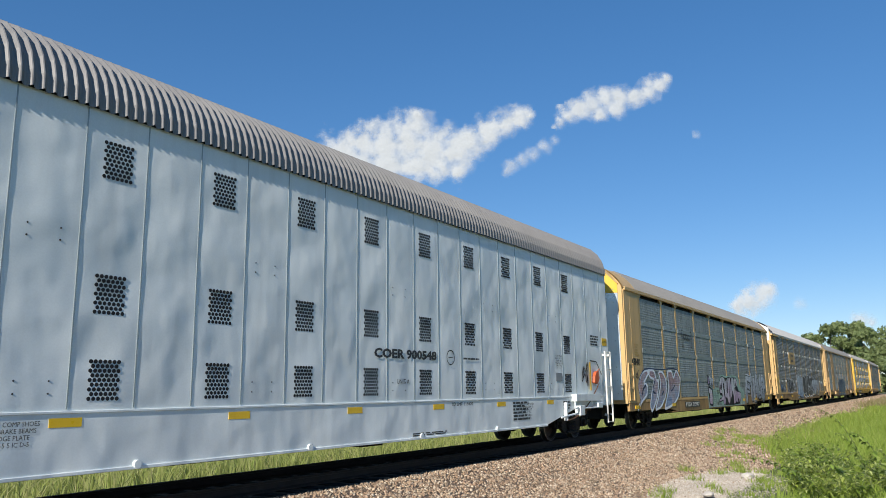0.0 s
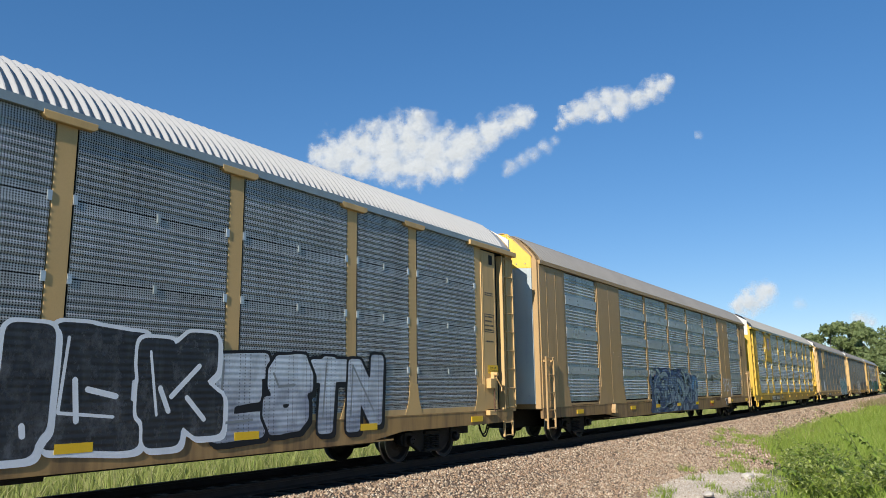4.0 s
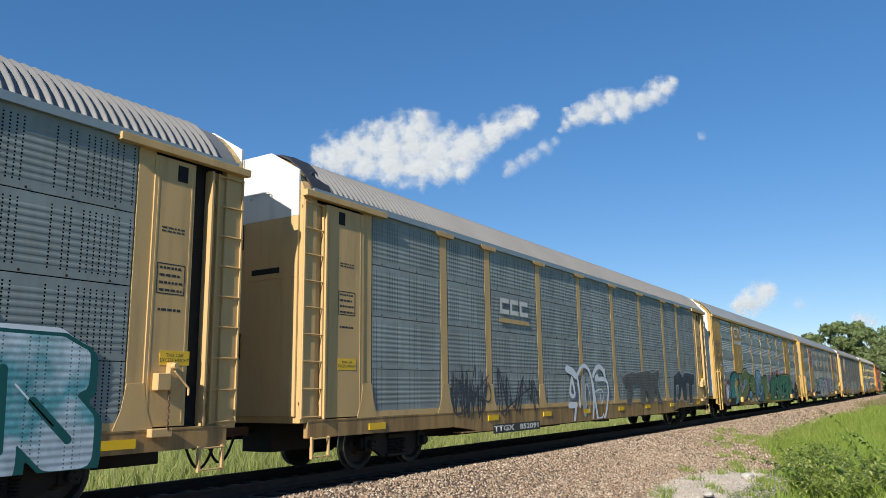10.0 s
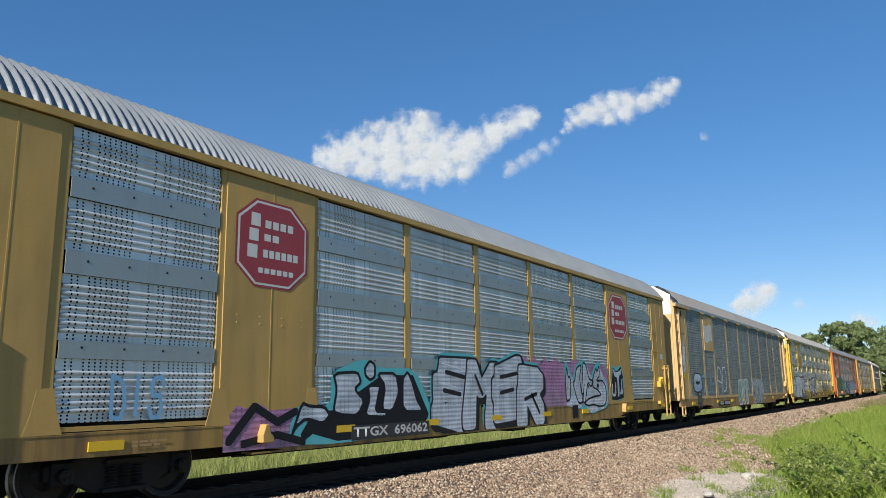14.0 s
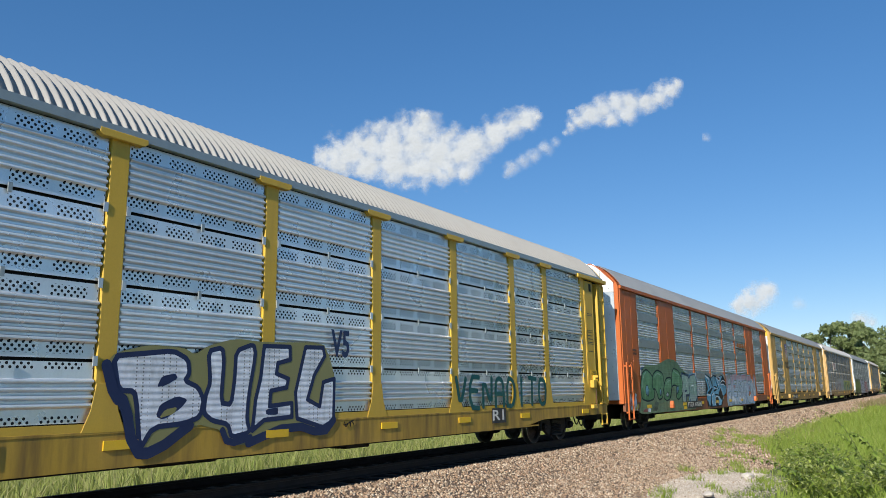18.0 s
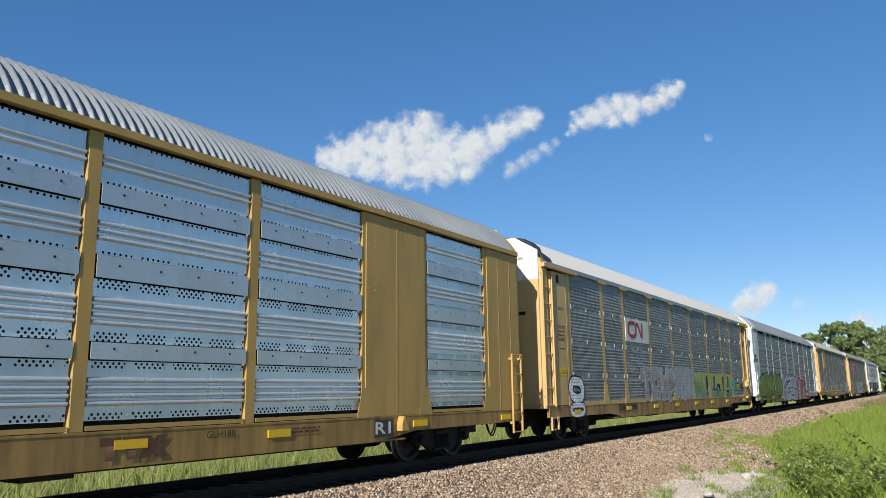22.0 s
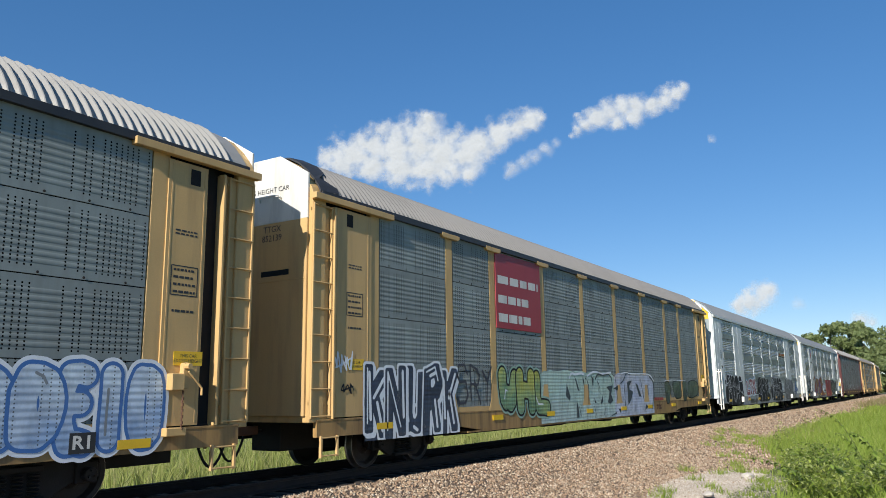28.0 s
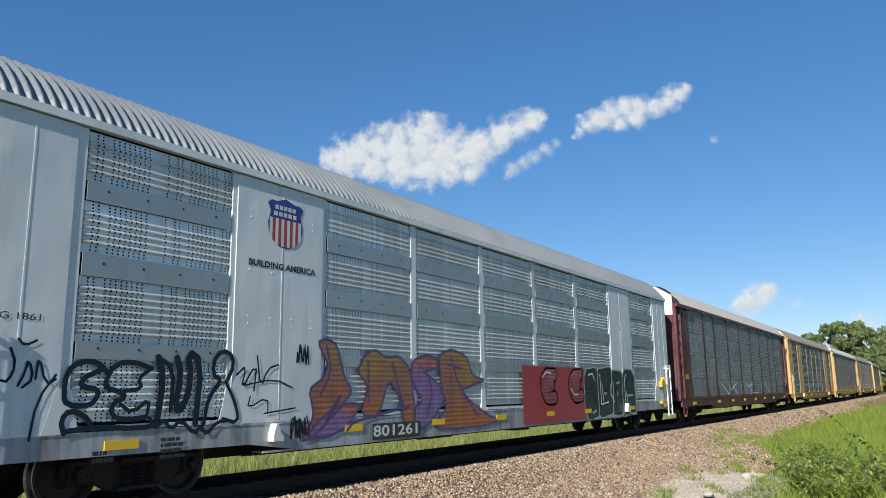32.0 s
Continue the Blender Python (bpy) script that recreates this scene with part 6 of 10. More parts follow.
piece(CARS[10], "SKID", 1.30, 4.45, 0.58, 1.88, ["silverish", "black", "white"], 0.3)
number_plate(CARS[10], "TTGX  995729", -7.00, -4.79, 0.64, 0.81, DARK, WHITE)
scribble(CARS[10], -13.18, -12.34, 1.98, 3.46, SPRAY["white"], 30, 0.03, 11)
sign_panel(CARS[11], -9.47, -7.63, 3.05, 4.86, GOLD)
shield(CARS[11], -9.11, -8.24, 3.72, 4.61)
words(CARS[11], "BUILDING AMERICA", -9.48, -7.89, 3.29, 3.42, BLACK)
piece(CARS[11], "AL", -12.85, -11.31, 0.73, 2.10, ["snow", "black", "red"], 0.5)
piece(CARS[11], "SO", -11.47, -9.23, 0.67, 2.26, ["snow", "black", "aqua"], 0.4)
piece(CARS[11], "PZ", -9.44, -7.30, 0.70, 2.20, ["snow", "black", "red"], 0.4)
number_plate(CARS[11], "TTGX  974729", -8.71, -6.19, 0.73, 0.94, BLACK, WHITE)
words(CARS[11], "V5", -0.43, 0.08, 2.01, 2.56, SPRAY["navy"], bold=0.02)
scribble(CARS[11], -0.15, 0.26, 0.84, 0.98, SPRAY["black"], 8, 0.02, 13)
number_plate(CARS[11], "R1", 5.39, 5.95, 0.72, 1.01, BLACK, WHITE)
piece(CARS[12], "PS", -6.99, -4.80, 0.85, 2.00, ["mintfill", "navy", "sky"], 0.4)
sweep_mark(CARS[12], 4.09, 6.68, 3.44, 3.83)
number_plate(CARS[12], "TTGX  693592", -6.36, -4.08, 0.66, 0.88, BLACK, WHITE)
scribble(CARS[12], -13.53, -12.70, 0.65, 1.34, SPRAY["white"], 16, 0.06, 21)
bars(CARS[12], -12.95, -12.52, 2.65, 2.85, 2, RUST)
block(CARS[12], -6.92, -6.49, 0.61, 0.73, SAFETY)
shield(CARS[13], -8.55, -7.55, 3.45, 4.55)
words(CARS[13], "BUILDING\nAMERICA", -8.75, -7.35, 2.75, 3.25, BLACK, bold=0.012)
words(CARS[13], "T T X", 1.49, 2.51, 0.63, 0.89, RUST, bold=0.04)
words(CARS[13], "GLH18B", 3.20, 3.75, 0.80, 0.93, BLACK)
bars(CARS[13], 4.96, 5.84, 0.81, 0.89, 2, RUST)
number_plate(CARS[13], "R1", 7.19, 7.67, 0.64, 0.90, BLACK, WHITE)
number_plate(CARS[13], "TTGX  821018", -6.6, -4.4, 0.66, 0.90, BLACK, WHITE)
sign_panel(CARS[14], -7.16, -4.65, 3.09, 3.90, WHITE)
loop_mark(CARS[14], -7.02, -5.39, 3.25, 3.82, SPRAY["red"])
piece(CARS[14], "O", -12.26, -11.23, 1.06, 1.85, ["snow", "black", None], 0.2)
piece(CARS[14], "o", -12.24, -11.18, 0.66, 1.09, ["snow", "black", None], 0.1)
piece(CARS[14], "TOWP", -5.80, -1.48, 1.06, 2.23, ["rosewhite", "silver2", None], 0.5)
piece(CARS[14], "MRK", -1.53, 1.30, 1.07, 2.27, ["palefill", "silver2", None], 0.6)
words(CARS[14], "CNA 712490", -8.30, -6.46, 0.71, 0.98, BLACK, bold=0.012)
bars(CARS[14], 12.01, 12.55, 3.68, 3.98, 4, RUST)
words(CARS[14], "SHOULD\nOF STOOD\nHOME", 10.63, 11.48, 1.22, 1.69, SPRAY["black"], bold=0.012)
placard(CARS[14], 10.27, 10.72, 0.76, 0.99)
words(CARS[15], "RIP\nEPOS!!", -13.66, -12.46, 2.91, 3.40, SPRAY["black"], bold=0.01)
words(CARS[15], "WRWK 9194", -6.38, -4.21, 0.70, 0.94, BLACK, bold=0.008)
number_plate(CARS[15], "WRWK\n9194", -12.88, -12.38, 1.69, 1.99, WHITE, BLACK)
bars(CARS[15], -12.71, -12.38, 2.42, 2.78, 5, BLACK)
sign_panel(CARS[16], -8.89, -7.24, 3.18, 4.86, GOLD)
torn_shield(CARS[16], -8.71, -7.39, 3.36, 4.68)
scribble(CARS[16], -11.59, -10.07, 1.09, 2.03, SPRAY["white"], 22, 0.035, 17)
piece(CARS[16], "AN", -4.06, -1.68, 1.03, 2.09, [None, "white", None], 0.3)
piece(CARS[16], "VE", -1.42, 0.95, 1.04, 2.09, [None, "white", None], 0.3)
eye_mark(CARS[16], 4.44, 6.91, 0.64, 2.29)
piece(CARS[16], "AD", 9.38, 10.62, 0.83, 1.84, ["icy", "blue", "white"], 0.2)
piece(CARS[16], "EIO", 10.51, 12.03, 0.75, 1.87, ["icy", "blue", "white"], 0.2)
number_plate(CARS[16], "TTGX  991195 R1", -8.24, -4.66, 0.71, 0.90, BLACK, WHITE)
block(CARS[16], -0.34, 0.36, 0.76, 0.92, MUSTARD)
words(CARS[16], "LD LMT 80000", -2.89, -2.31, 0.71, 0.82, SAFETY)
bars(CARS[16], 9.91, 10.48, 0.86, 1.02, 1, WHITE)
number_plate(CARS[16], "R1", 10.79, 11.02, 0.78, 0.97, BLACK, WHITE)
sign_panel(CARS[17], -7.14, -4.52, 2.97, 4.86, SPRAY["red"])
bars(CARS[17], -6.95, -4.67, 4.09, 4.29, 1, WHITE)
bars(CARS[17], -6.94, -5.27, 3.60, 3.80, 1, WHITE)
bars(CARS[17], -6.94, -5.17, 3.13, 3.34, 1, WHITE)
mass(CARS[17], -12.21, -8.97, 0.57, 1.86, ["navyfill", "blackfill", "navyfill"], "white", "black", None, 17, 8)
piece(CARS[17], "KNURK", -12.21, -8.96, 0.57, 1.97, ["navyfill", "white", None], 0.6)
piece(CARS[17], "SRY", -9.00, -7.31, 1.16, 2.05, [None, "grey2", None], 0.5)
piece(CARS[17], "WHL", -7.03, -4.14, 0.81, 2.00, ["yellowgreen", "black", "mint"], 0.3)
scribble(CARS[17], -13.13, -12.53, 1.78, 2.21, SPRAY["white"], 16, 0.03, 31)
scribble(CARS[17], -12.93, -12.49, 1.42, 1.62, SPRAY["black"], 10, 0.025, 32)
words(CARS[17], "T T X", 5.35, 5.99, 0.70, 0.86, RUST, bold=0.02)
scribble(CARS[17], 12.16, 12.66, 0.93, 1.74, SPRAY["black"], 9, 0.03, 33)
bars(CARS[17], 5.16, 6.26, 1.02, 1.13, 1, SPRAY["red"])
piece(CARS[18], "LTK", -6.97, -4.67, 1.04, 1.90, ["redfill", "white", "sky"], 0.4)
sweep_mark(CARS[18], 4.43, 6.91, 3.47, 3.73)
words(CARS[18], "301398", -5.23, -4.09, 0.62, 0.83, BLACK, bold=0.01)
bars(CARS[18], -6.15, -5.30, 0.61, 0.84, 1, BLACK)
words(CARS[18], "9496", -12.58, -12.28, 2.41, 2.55, BLACK, bold=0.01)
bars(CARS[18], -12.63, -12.30, 2.91, 3.30, 5, FLAT_BAND)
scribble(CARS[18], -6.96, -6.20, 0.81, 1.01, SPRAY["red"], 12, 0.02, 41)
scribble(CARS[18], 10.25, 10.85, 0.90, 2.22, SPRAY["blue"], 14, 0.06, 42)
words(CARS[18], "EN", 10.86, 11.55, 1.15, 1.47, SPRAY["blue"], bold=0.012)
words(CARS[18], "BI", 12.90, 13.12, 2.56, 2.82, BLACK, bold=0.01)
bars(CARS[18], 12.01, 12.54, 3.07, 3.62, 5, FLAT_BAND)
ring(CARS[18], 12.01, 12.26, 2.31, 2.52, FLAT_BAND)
block(CARS[19], 0.58, 4.62, 0.59, 2.09, SPRAY["red"])
piece(CARS[19], "SELE", 0.76, 4.51, 1.08, 2.04, ["redfill", "rose", None], 0.3)
piece(CARS[19], "SECA", 4.71, 9.16, 0.57, 2.11, ["blackfill", "mint", None], 0.4)
shield(CARS[19], -8.47, -7.63, 3.82, 4.67)
words(CARS[19], "BUILDING AMERICA", -8.85, -7.30, 3.44, 3.56, BLACK, bold=0.006)
number_plate(CARS[19], "801261", -5.6, -4.15, 0.60, 0.84, BLACK, WHITE)
words(CARS[19], "G 1861", -12.58, -12.09, 2.32, 2.42, BLACK)
scribble(CARS[19], -7.77, -7.36, 1.88, 2.25, SPRAY["black"], 14, 0.025, 54)
scribble(CARS[19], -7.92, -7.35, 0.67, 1.08, SPRAY["black"], 16, 0.03, 55)
bars(CARS[19], -10.31, -9.89, 0.60, 0.87, 4, BLACK)
bars(CARS[19], -11.31, -11.01, 0.62, 0.76, 2, BLACK)
piece(CARS[20], "NKIMLIN", -6.5, 6.5, 1.1, 1.75, [None, "white", None], 0.5)
piece(CARS[21], "KIMLIN", -2.5, 8.5, 1.1, 1.8, [None, "silver2", None], 0.5)
end_words(CARS[2], "EXCESS\nHEIGHT\nCAR", 5.12, BLACK, 13.858)
end_words(CARS[3], "EXCESS HEIGHT CAR", 5.12, BLACK, 13.637)
end_words(CARS[5], "EXCESS HEIGHT CAR", 5.12, BLACK, 13.637)
end_words(CARS[6], "EXCESS HEIGHT CAR", 5.12, BLACK, 13.637)
end_words(CARS[10], "EXCESS HEIGHT CAR", 5.12, BLACK, 13.637)
end_words(CARS[11], "EXCESS HEIGHT CAR", 5.12, BLACK, 13.637)
end_words(CARS[14], "EXCESS HEIGHT CAR", 5.12, BLACK, 13.637)
end_words(CARS[16], "EXCESS HEIGHT CAR", 5.12, BLACK, 13.637)
end_words(CARS[17], "EXCESS HEIGHT CAR", 5.12, BLACK, 13.637)
end_words(CARS[12], "EXCESS\nHEIGHT\nCAR", 5.25, BLACK, 13.808)
end_words(CARS[19], "EXCESS\nHEIGHT\nCAR", 5.25, BLACK, 13.808)
end_words(CARS[18], "EXCESS\nHEIGHT\nCAR", 5.25, BLACK, 13.808)
end_words(CARS[2], "TTGX\n715907", 4.3, BLACK, 13.858)
end_words(CARS[10], "TTGX\n995729", 4.3, BLACK, 13.637)
end_words(CARS[5], "TTGX\n964615", 4.3, BLACK, 13.637)
end_words(CARS[17], "TTGX\n852139", 4.3, BLACK, 13.637)
end_words(CARS[15], "WRWK\n9194", 4.3, BLACK, 13.858)

# where the markings sit on each car: (along the front half, along the rear half)
MARK_SHIFT = {2: (0.10, 0.28), 3: (0.48, 0.48), 4: (0.74, 0.74), 5: (0.32, 0.32), 6: (0.40, 0.44), 7: (0.25, 0.33), 8: (0.26, 0.10), 9: (0.14, 0.05), 10: (0.05, 0.05),
              11: (0.51, 0.51), 12: (0.55, 0.36), 13: (0.34, 0.23), 14: (0.24, 0.13), 15: (0.13, 0.13), 16: (-0.04, -0.04), 17: (0.10, 0.0), 18: (0.23, 0.05)}
MARKS = ("graffiti", "tag", "lettering", "mark", "emblem", "stripe")
for number, (ahead, behind) in MARK_SHIFT.items():
    for ob in CARS[number].children:
        if ob.name.split(".")[0] in MARKS and ob.rotation_euler.z == 0.0:
            ob.location.x += ahead if ob.location.x + sum(v.co.x for v in ob.data.vertices) / len(ob.data.vertices) < 0.5 else behind


LAYER = {}


def burner(car, word, x0, x1, z0, z1, fill, line, halo=None, fat=0.17, rim=0.05, square=2.0, lean=0.0, sway=0.1, drop=0.0, slit=None, weights=None, stroke_r=0.03, glow=0.06, flare=None, cuts=True):
    """A sprayed word, letter by letter: glow, shadow, outline, fill and inner lines. fill None: bare strokes; fill "bare": the outline alone."""
    rng = random.Random(word + str(round(x0 * 10)))
    weights = weights or [1.0] * len(word)
    unit = (x1 - x0) / sum(weights)
    z0 = max(z0, 0.60)
    h, at = z1 - z0, x0
    inside = TONES.get(fill) or SPRAY.get(fill)
    flare = (0.45 if square > 3 else 0.12) if flare is None else flare
    mats = [SPRAY[halo or line], SPRAY[line], inside or SPRAY[line], SPRAY[slit or "white"]]
    for k, ch in enumerate(word):
        cell = unit * weights[k]
        radius = fat * min(h, cell * 1.3) if fill else stroke_r
        step = max(0.022, min(h, cell) / 30) if fill else max(0.014, stroke_r * 0.5)
        cx, cz = at + cell / 2, (z0 + z1) / 2
        at += cell
        tilt, up, grow = sway * rng.uniform(-1, 1), 0.05 * sway * rng.uniform(-1, 1) * 5, 1 + 0.6 * sway * rng.uniform(-1, 1)
        wx, wz = cell * (1.10 if fill else 0.86) - 2 * radius, h - 2 * radius - (rim if fill else 0)

        def place(path, s=1.0, dx=0.0, dz=0.0):
            out = []
            for u, w in path:
                u, w = s * (u + lean * w), s * w * grow + up
                u, w = u * math.cos(tilt) - w * math.sin(tilt) * 0.7, u * math.sin(tilt) * 0.7 + w * math.cos(tilt)
                out.append((cx + wx * u + dx, min(max(cz + wz * w, z0 + radius * 0.7), z1 - radius * 0.4) + dz))
            return out
        shape = []
        for run in SKELETON[ch]:
            path = [(int(c[0]) / 9 - 0.5, int(c[1]) / 9 - 0.5) for c in run.split()]
            shape.append(round_path(path) if square < 3 else path)
        paths = [place(q) for q in shape]
        LAYER[car.name] = LAYER.get(car.name, 0) + 1
        b, y = Build(), FACE - 0.0012 - 0.0007 * (LAYER[car.name] % 6)
        if halo:
            blob(b, paths, radius, FACE + 0.0012 - 0.0003 * (LAYER[car.name] % 4), 0, step, 2.0, flare=flare, extra=rim + glow)
        if fill is None:
            blob(b, paths, radius, y, 1, step, 2.0)
        elif inside is None:
            blob(b, paths, radius, y, 1, step, square, flare=flare, extra=rim, hollow=rim)
            if drop:
                blob(b, [place(q, 1.0, drop, -drop) for q in shape], radius, y + 0.0002, 1, step, square, flare=flare, extra=rim, hollow=rim * 0.8)
        else:
            if drop:
                blob(b, [place(q, 1.0, drop, -drop) for q in shape], radius, y + 0.0004, 1, step, square, flare=flare, extra=rim)
                blob(b, [place(q, 1.0, drop * 0.5, -drop * 0.5) for q in shape], radius, y + 0.0002, 1, step, square, flare=flare, extra=rim)
            blob(b, paths, radius, y, 1, step, square, flare=flare, extra=rim)
            blob(b, paths, radius, y - 0.0002, 2, step, square, flare=flare)
            if slit:
                for q in shape:
                    blob(b, [place(q[-3:], 0.8, -0.2 * radius, 0.15 * radius)], 0.016, y - 0.0004, 3, 0.018, 2.0)
            elif cuts:
                # dark cuts and pale edges inside the letter
                for q in shape:
                    i = rng.randrange(0, max(1, len(q) - 1))
                    run = place(q[i:i + 2], 0.85, 0.35 * radius, -0.3 * radius)
                    blob(b, [run], 0.10 * radius + 0.012, y - 0.0004, 1, 0.02, 2.0, flare=0.5)
                    blob(b, [place(q[i:i + 2], 0.9, -0.55 * radius, 0.5 * radius)], 0.011, y - 0.0004, 3, 0.016, 2.0)
        flat(b, "graffiti", mats, car, "sprayed graffiti letter")


def haze(car, x0, x1, z0, z1, tone, seed, rough=0.18):
    """A patch of thin sprayed paint with an uneven upper edge."""
    rng = random.Random(seed)
    n = max(4, int((x1 - x0) / 0.22))
    tops = [z1 - rough * (z1 - z0) * rng.random() for _ in range(n + 1)]
    tops[0] = tops[-1] = z0 + (1 - 2.2 * rough) * (z1 - z0)
    b = Build()
    for k in range(n):
        xa, xb = x0 + (x1 - x0) * k / n, x0 + (x1 - x0) * (k + 1) / n
        b.add([(xa, FACE + 0.004, z0), (xb, FACE + 0.004, z0), (xb, FACE + 0.004, tops[k + 1]), (xa, FACE + 0.004, tops[k])], [(0, 1, 2, 3)])
    flat(b, "graffiti", [TONES[tone]], car, "patch of thin sprayed paint")


def swipes(car, runs, mat, radius, square=5.0, y=FACE - 0.0036):
    """Broad bare strokes of sprayed paint, each its own part."""
    for run in runs:
        b = Build()
        blob(b, [run], radius, y, 0, max(0.02, radius * 0.3), square)
        flat(b, "graffiti", [SPRAY[mat]], car, "broad sprayed stroke")


SPRAY["soot"] = paint_spray("flat_black_spray_paint", (0.014, 0.016, 0.019), 0.7)
SPRAY["ink"] = paint_spray("blue_black_spray_paint", (0.010, 0.022, 0.034), 0.7)
SPRAY["umber"] = paint_spray("dark_brown_spray_paint", (0.040, 0.036, 0.030), 0.7)
SPRAY["cyan"] = paint_spray("cyan_spray_paint", (0.06, 0.46, 0.60))
SPRAY["olive2"] = paint_spray("thin_olive_spray_paint", (0.26, 0.25, 0.09))
SPRAY["indigo"] = paint_spray("dark_blue_spray_paint", (0.022, 0.036, 0.095), 0.6)
SPRAY["violet"] = paint_spray("violet_spray_paint", (0.085, 0.055, 0.17), 0.6)
TONES["dimfill"] = spray_tones("dim_brown_grey", (0.12, 0.115, 0.115), (0.10, 0.10, 0.10), (0.13, 0.13, 0.135))
TONES["seablue2"] = spray_tones("sea_blue", (0.13, 0.30, 0.42), (0.10, 0.40, 0.62), (0.22, 0.52, 0.72))
TONES["roseblue"] = spray_tones("rose_and_blue", (0.50, 0.30, 0.34), (0.46, 0.56, 0.68), (0.52, 0.62, 0.72))
TONES["violetfill"] = spray_tones("violet_and_orange", (0.42, 0.13, 0.07), (0.24, 0.13, 0.30), (0.22, 0.15, 0.30))


SPRAY["slate"] = paint_spray("slate_grey_spray_paint", (0.065, 0.085, 0.09), 0.7)
TONES["maroonfill"] = spray_tones("maroon", (0.14, 0.035, 0.07), (0.12, 0.03, 0.065), (0.16, 0.06, 0.10))
TONES["lilacfill"] = spray_tones("lilac", (0.40, 0.34, 0.46), (0.34, 0.27, 0.42), (0.44, 0.40, 0.52))
TONES["cyanfill"] = spray_tones("cyan_green", (0.08, 0.34, 0.34), (0.10, 0.40, 0.38), (0.14, 0.44, 0.42))
TONES["tealgreen2"] = spray_tones("bright_teal", (0.02, 0.20, 0.18), (0.03, 0.26, 0.23), (0.05, 0.30, 0.27))
TONES["olivelit2"] = spray_tones("olive_green", (0.13, 0.20, 0.06), (0.18, 0.25, 0.075), (0.20, 0.26, 0.09))
TONES["greenfill2"] = spray_tones("deep_green", (0.018, 0.20, 0.10), (0.02, 0.24, 0.125), (0.03, 0.22, 0.13))
TONES["greenlit2"] = spray_tones("shaded_green", (0.10, 0.30, 0.14), (0.14, 0.32, 0.16), (0.06, 0.22, 0.09))
TONES["greenwash"] = spray_tones("thin_green", (0.10, 0.20, 0.11), (0.13, 0.24, 0.13), (0.16, 0.24, 0.14))
TONES["pinkfill"] = spray_tones("pink", (0.42, 0.10, 0.30), (0.44, 0.11, 0.32), (0.42, 0.14, 0.34))
TONES["paleaqua"] = spray_tones("pale_aqua", (0.46, 0.60, 0.52), (0.44, 0.60, 0.53), (0.46, 0.60, 0.57))
TONES["palelilac"] = spray_tones("pale_lilac", (0.55, 0.56, 0.62), (0.50, 0.55, 0.68), (0.52, 0.57, 0.68))


def shifted(run, x):
    return [(u + x, w) for u, w in run]


def rounded(run, times):
    """Cuts the corners of a closed outline."""
    for _ in range(times):
        run = [(p[0] * (1 - s) + q[0] * s, p[1] * (1 - s) + q[1] * s) for p, q in zip(run, run[1:] + run[:1]) for s in (0.17, 0.83)]
    return run


def daub(car, run, fill, line=None, rim=0.03, smooth=2, layer=1):
    """A filled shape of spray paint, with an outline of its own if line is given."""
    LAYER[car.name] = LAYER.get(car.name, 0) + 1
    y = FACE - 0.0012 - 0.0012 * layer - 0.00014 * (LAYER[car.name] % 5)
    run = rounded(run, smooth)
    b = Build()
    b.add([(u, y, w) for u, w in run], [tuple(range(len(run)))])
    if line:
        blob(b, [run + run[:1]], rim, y - 0.0007, 1, max(0.016, rim * 0.6), 2.0)
    flat(b, "graffiti", [TONES.get(fill) or SPRAY[fill]] + ([SPRAY[line]] if line else []), car, "sprayed graffiti shape")


def sprayed(car, run, mat, radius):
    """One line from a spray can."""
    LAYER[car.name] = LAYER.get(car.name, 0) + 1
    b = Build()
    blob(b, [round_path(run)], radius, FACE - 0.0052 - 0.00014 * (LAYER[car.name] % 5), 0, max(0.014, radius * 0.5), 2.0)
    flat(b, "graffiti", [SPRAY[mat]], car, "sprayed line")


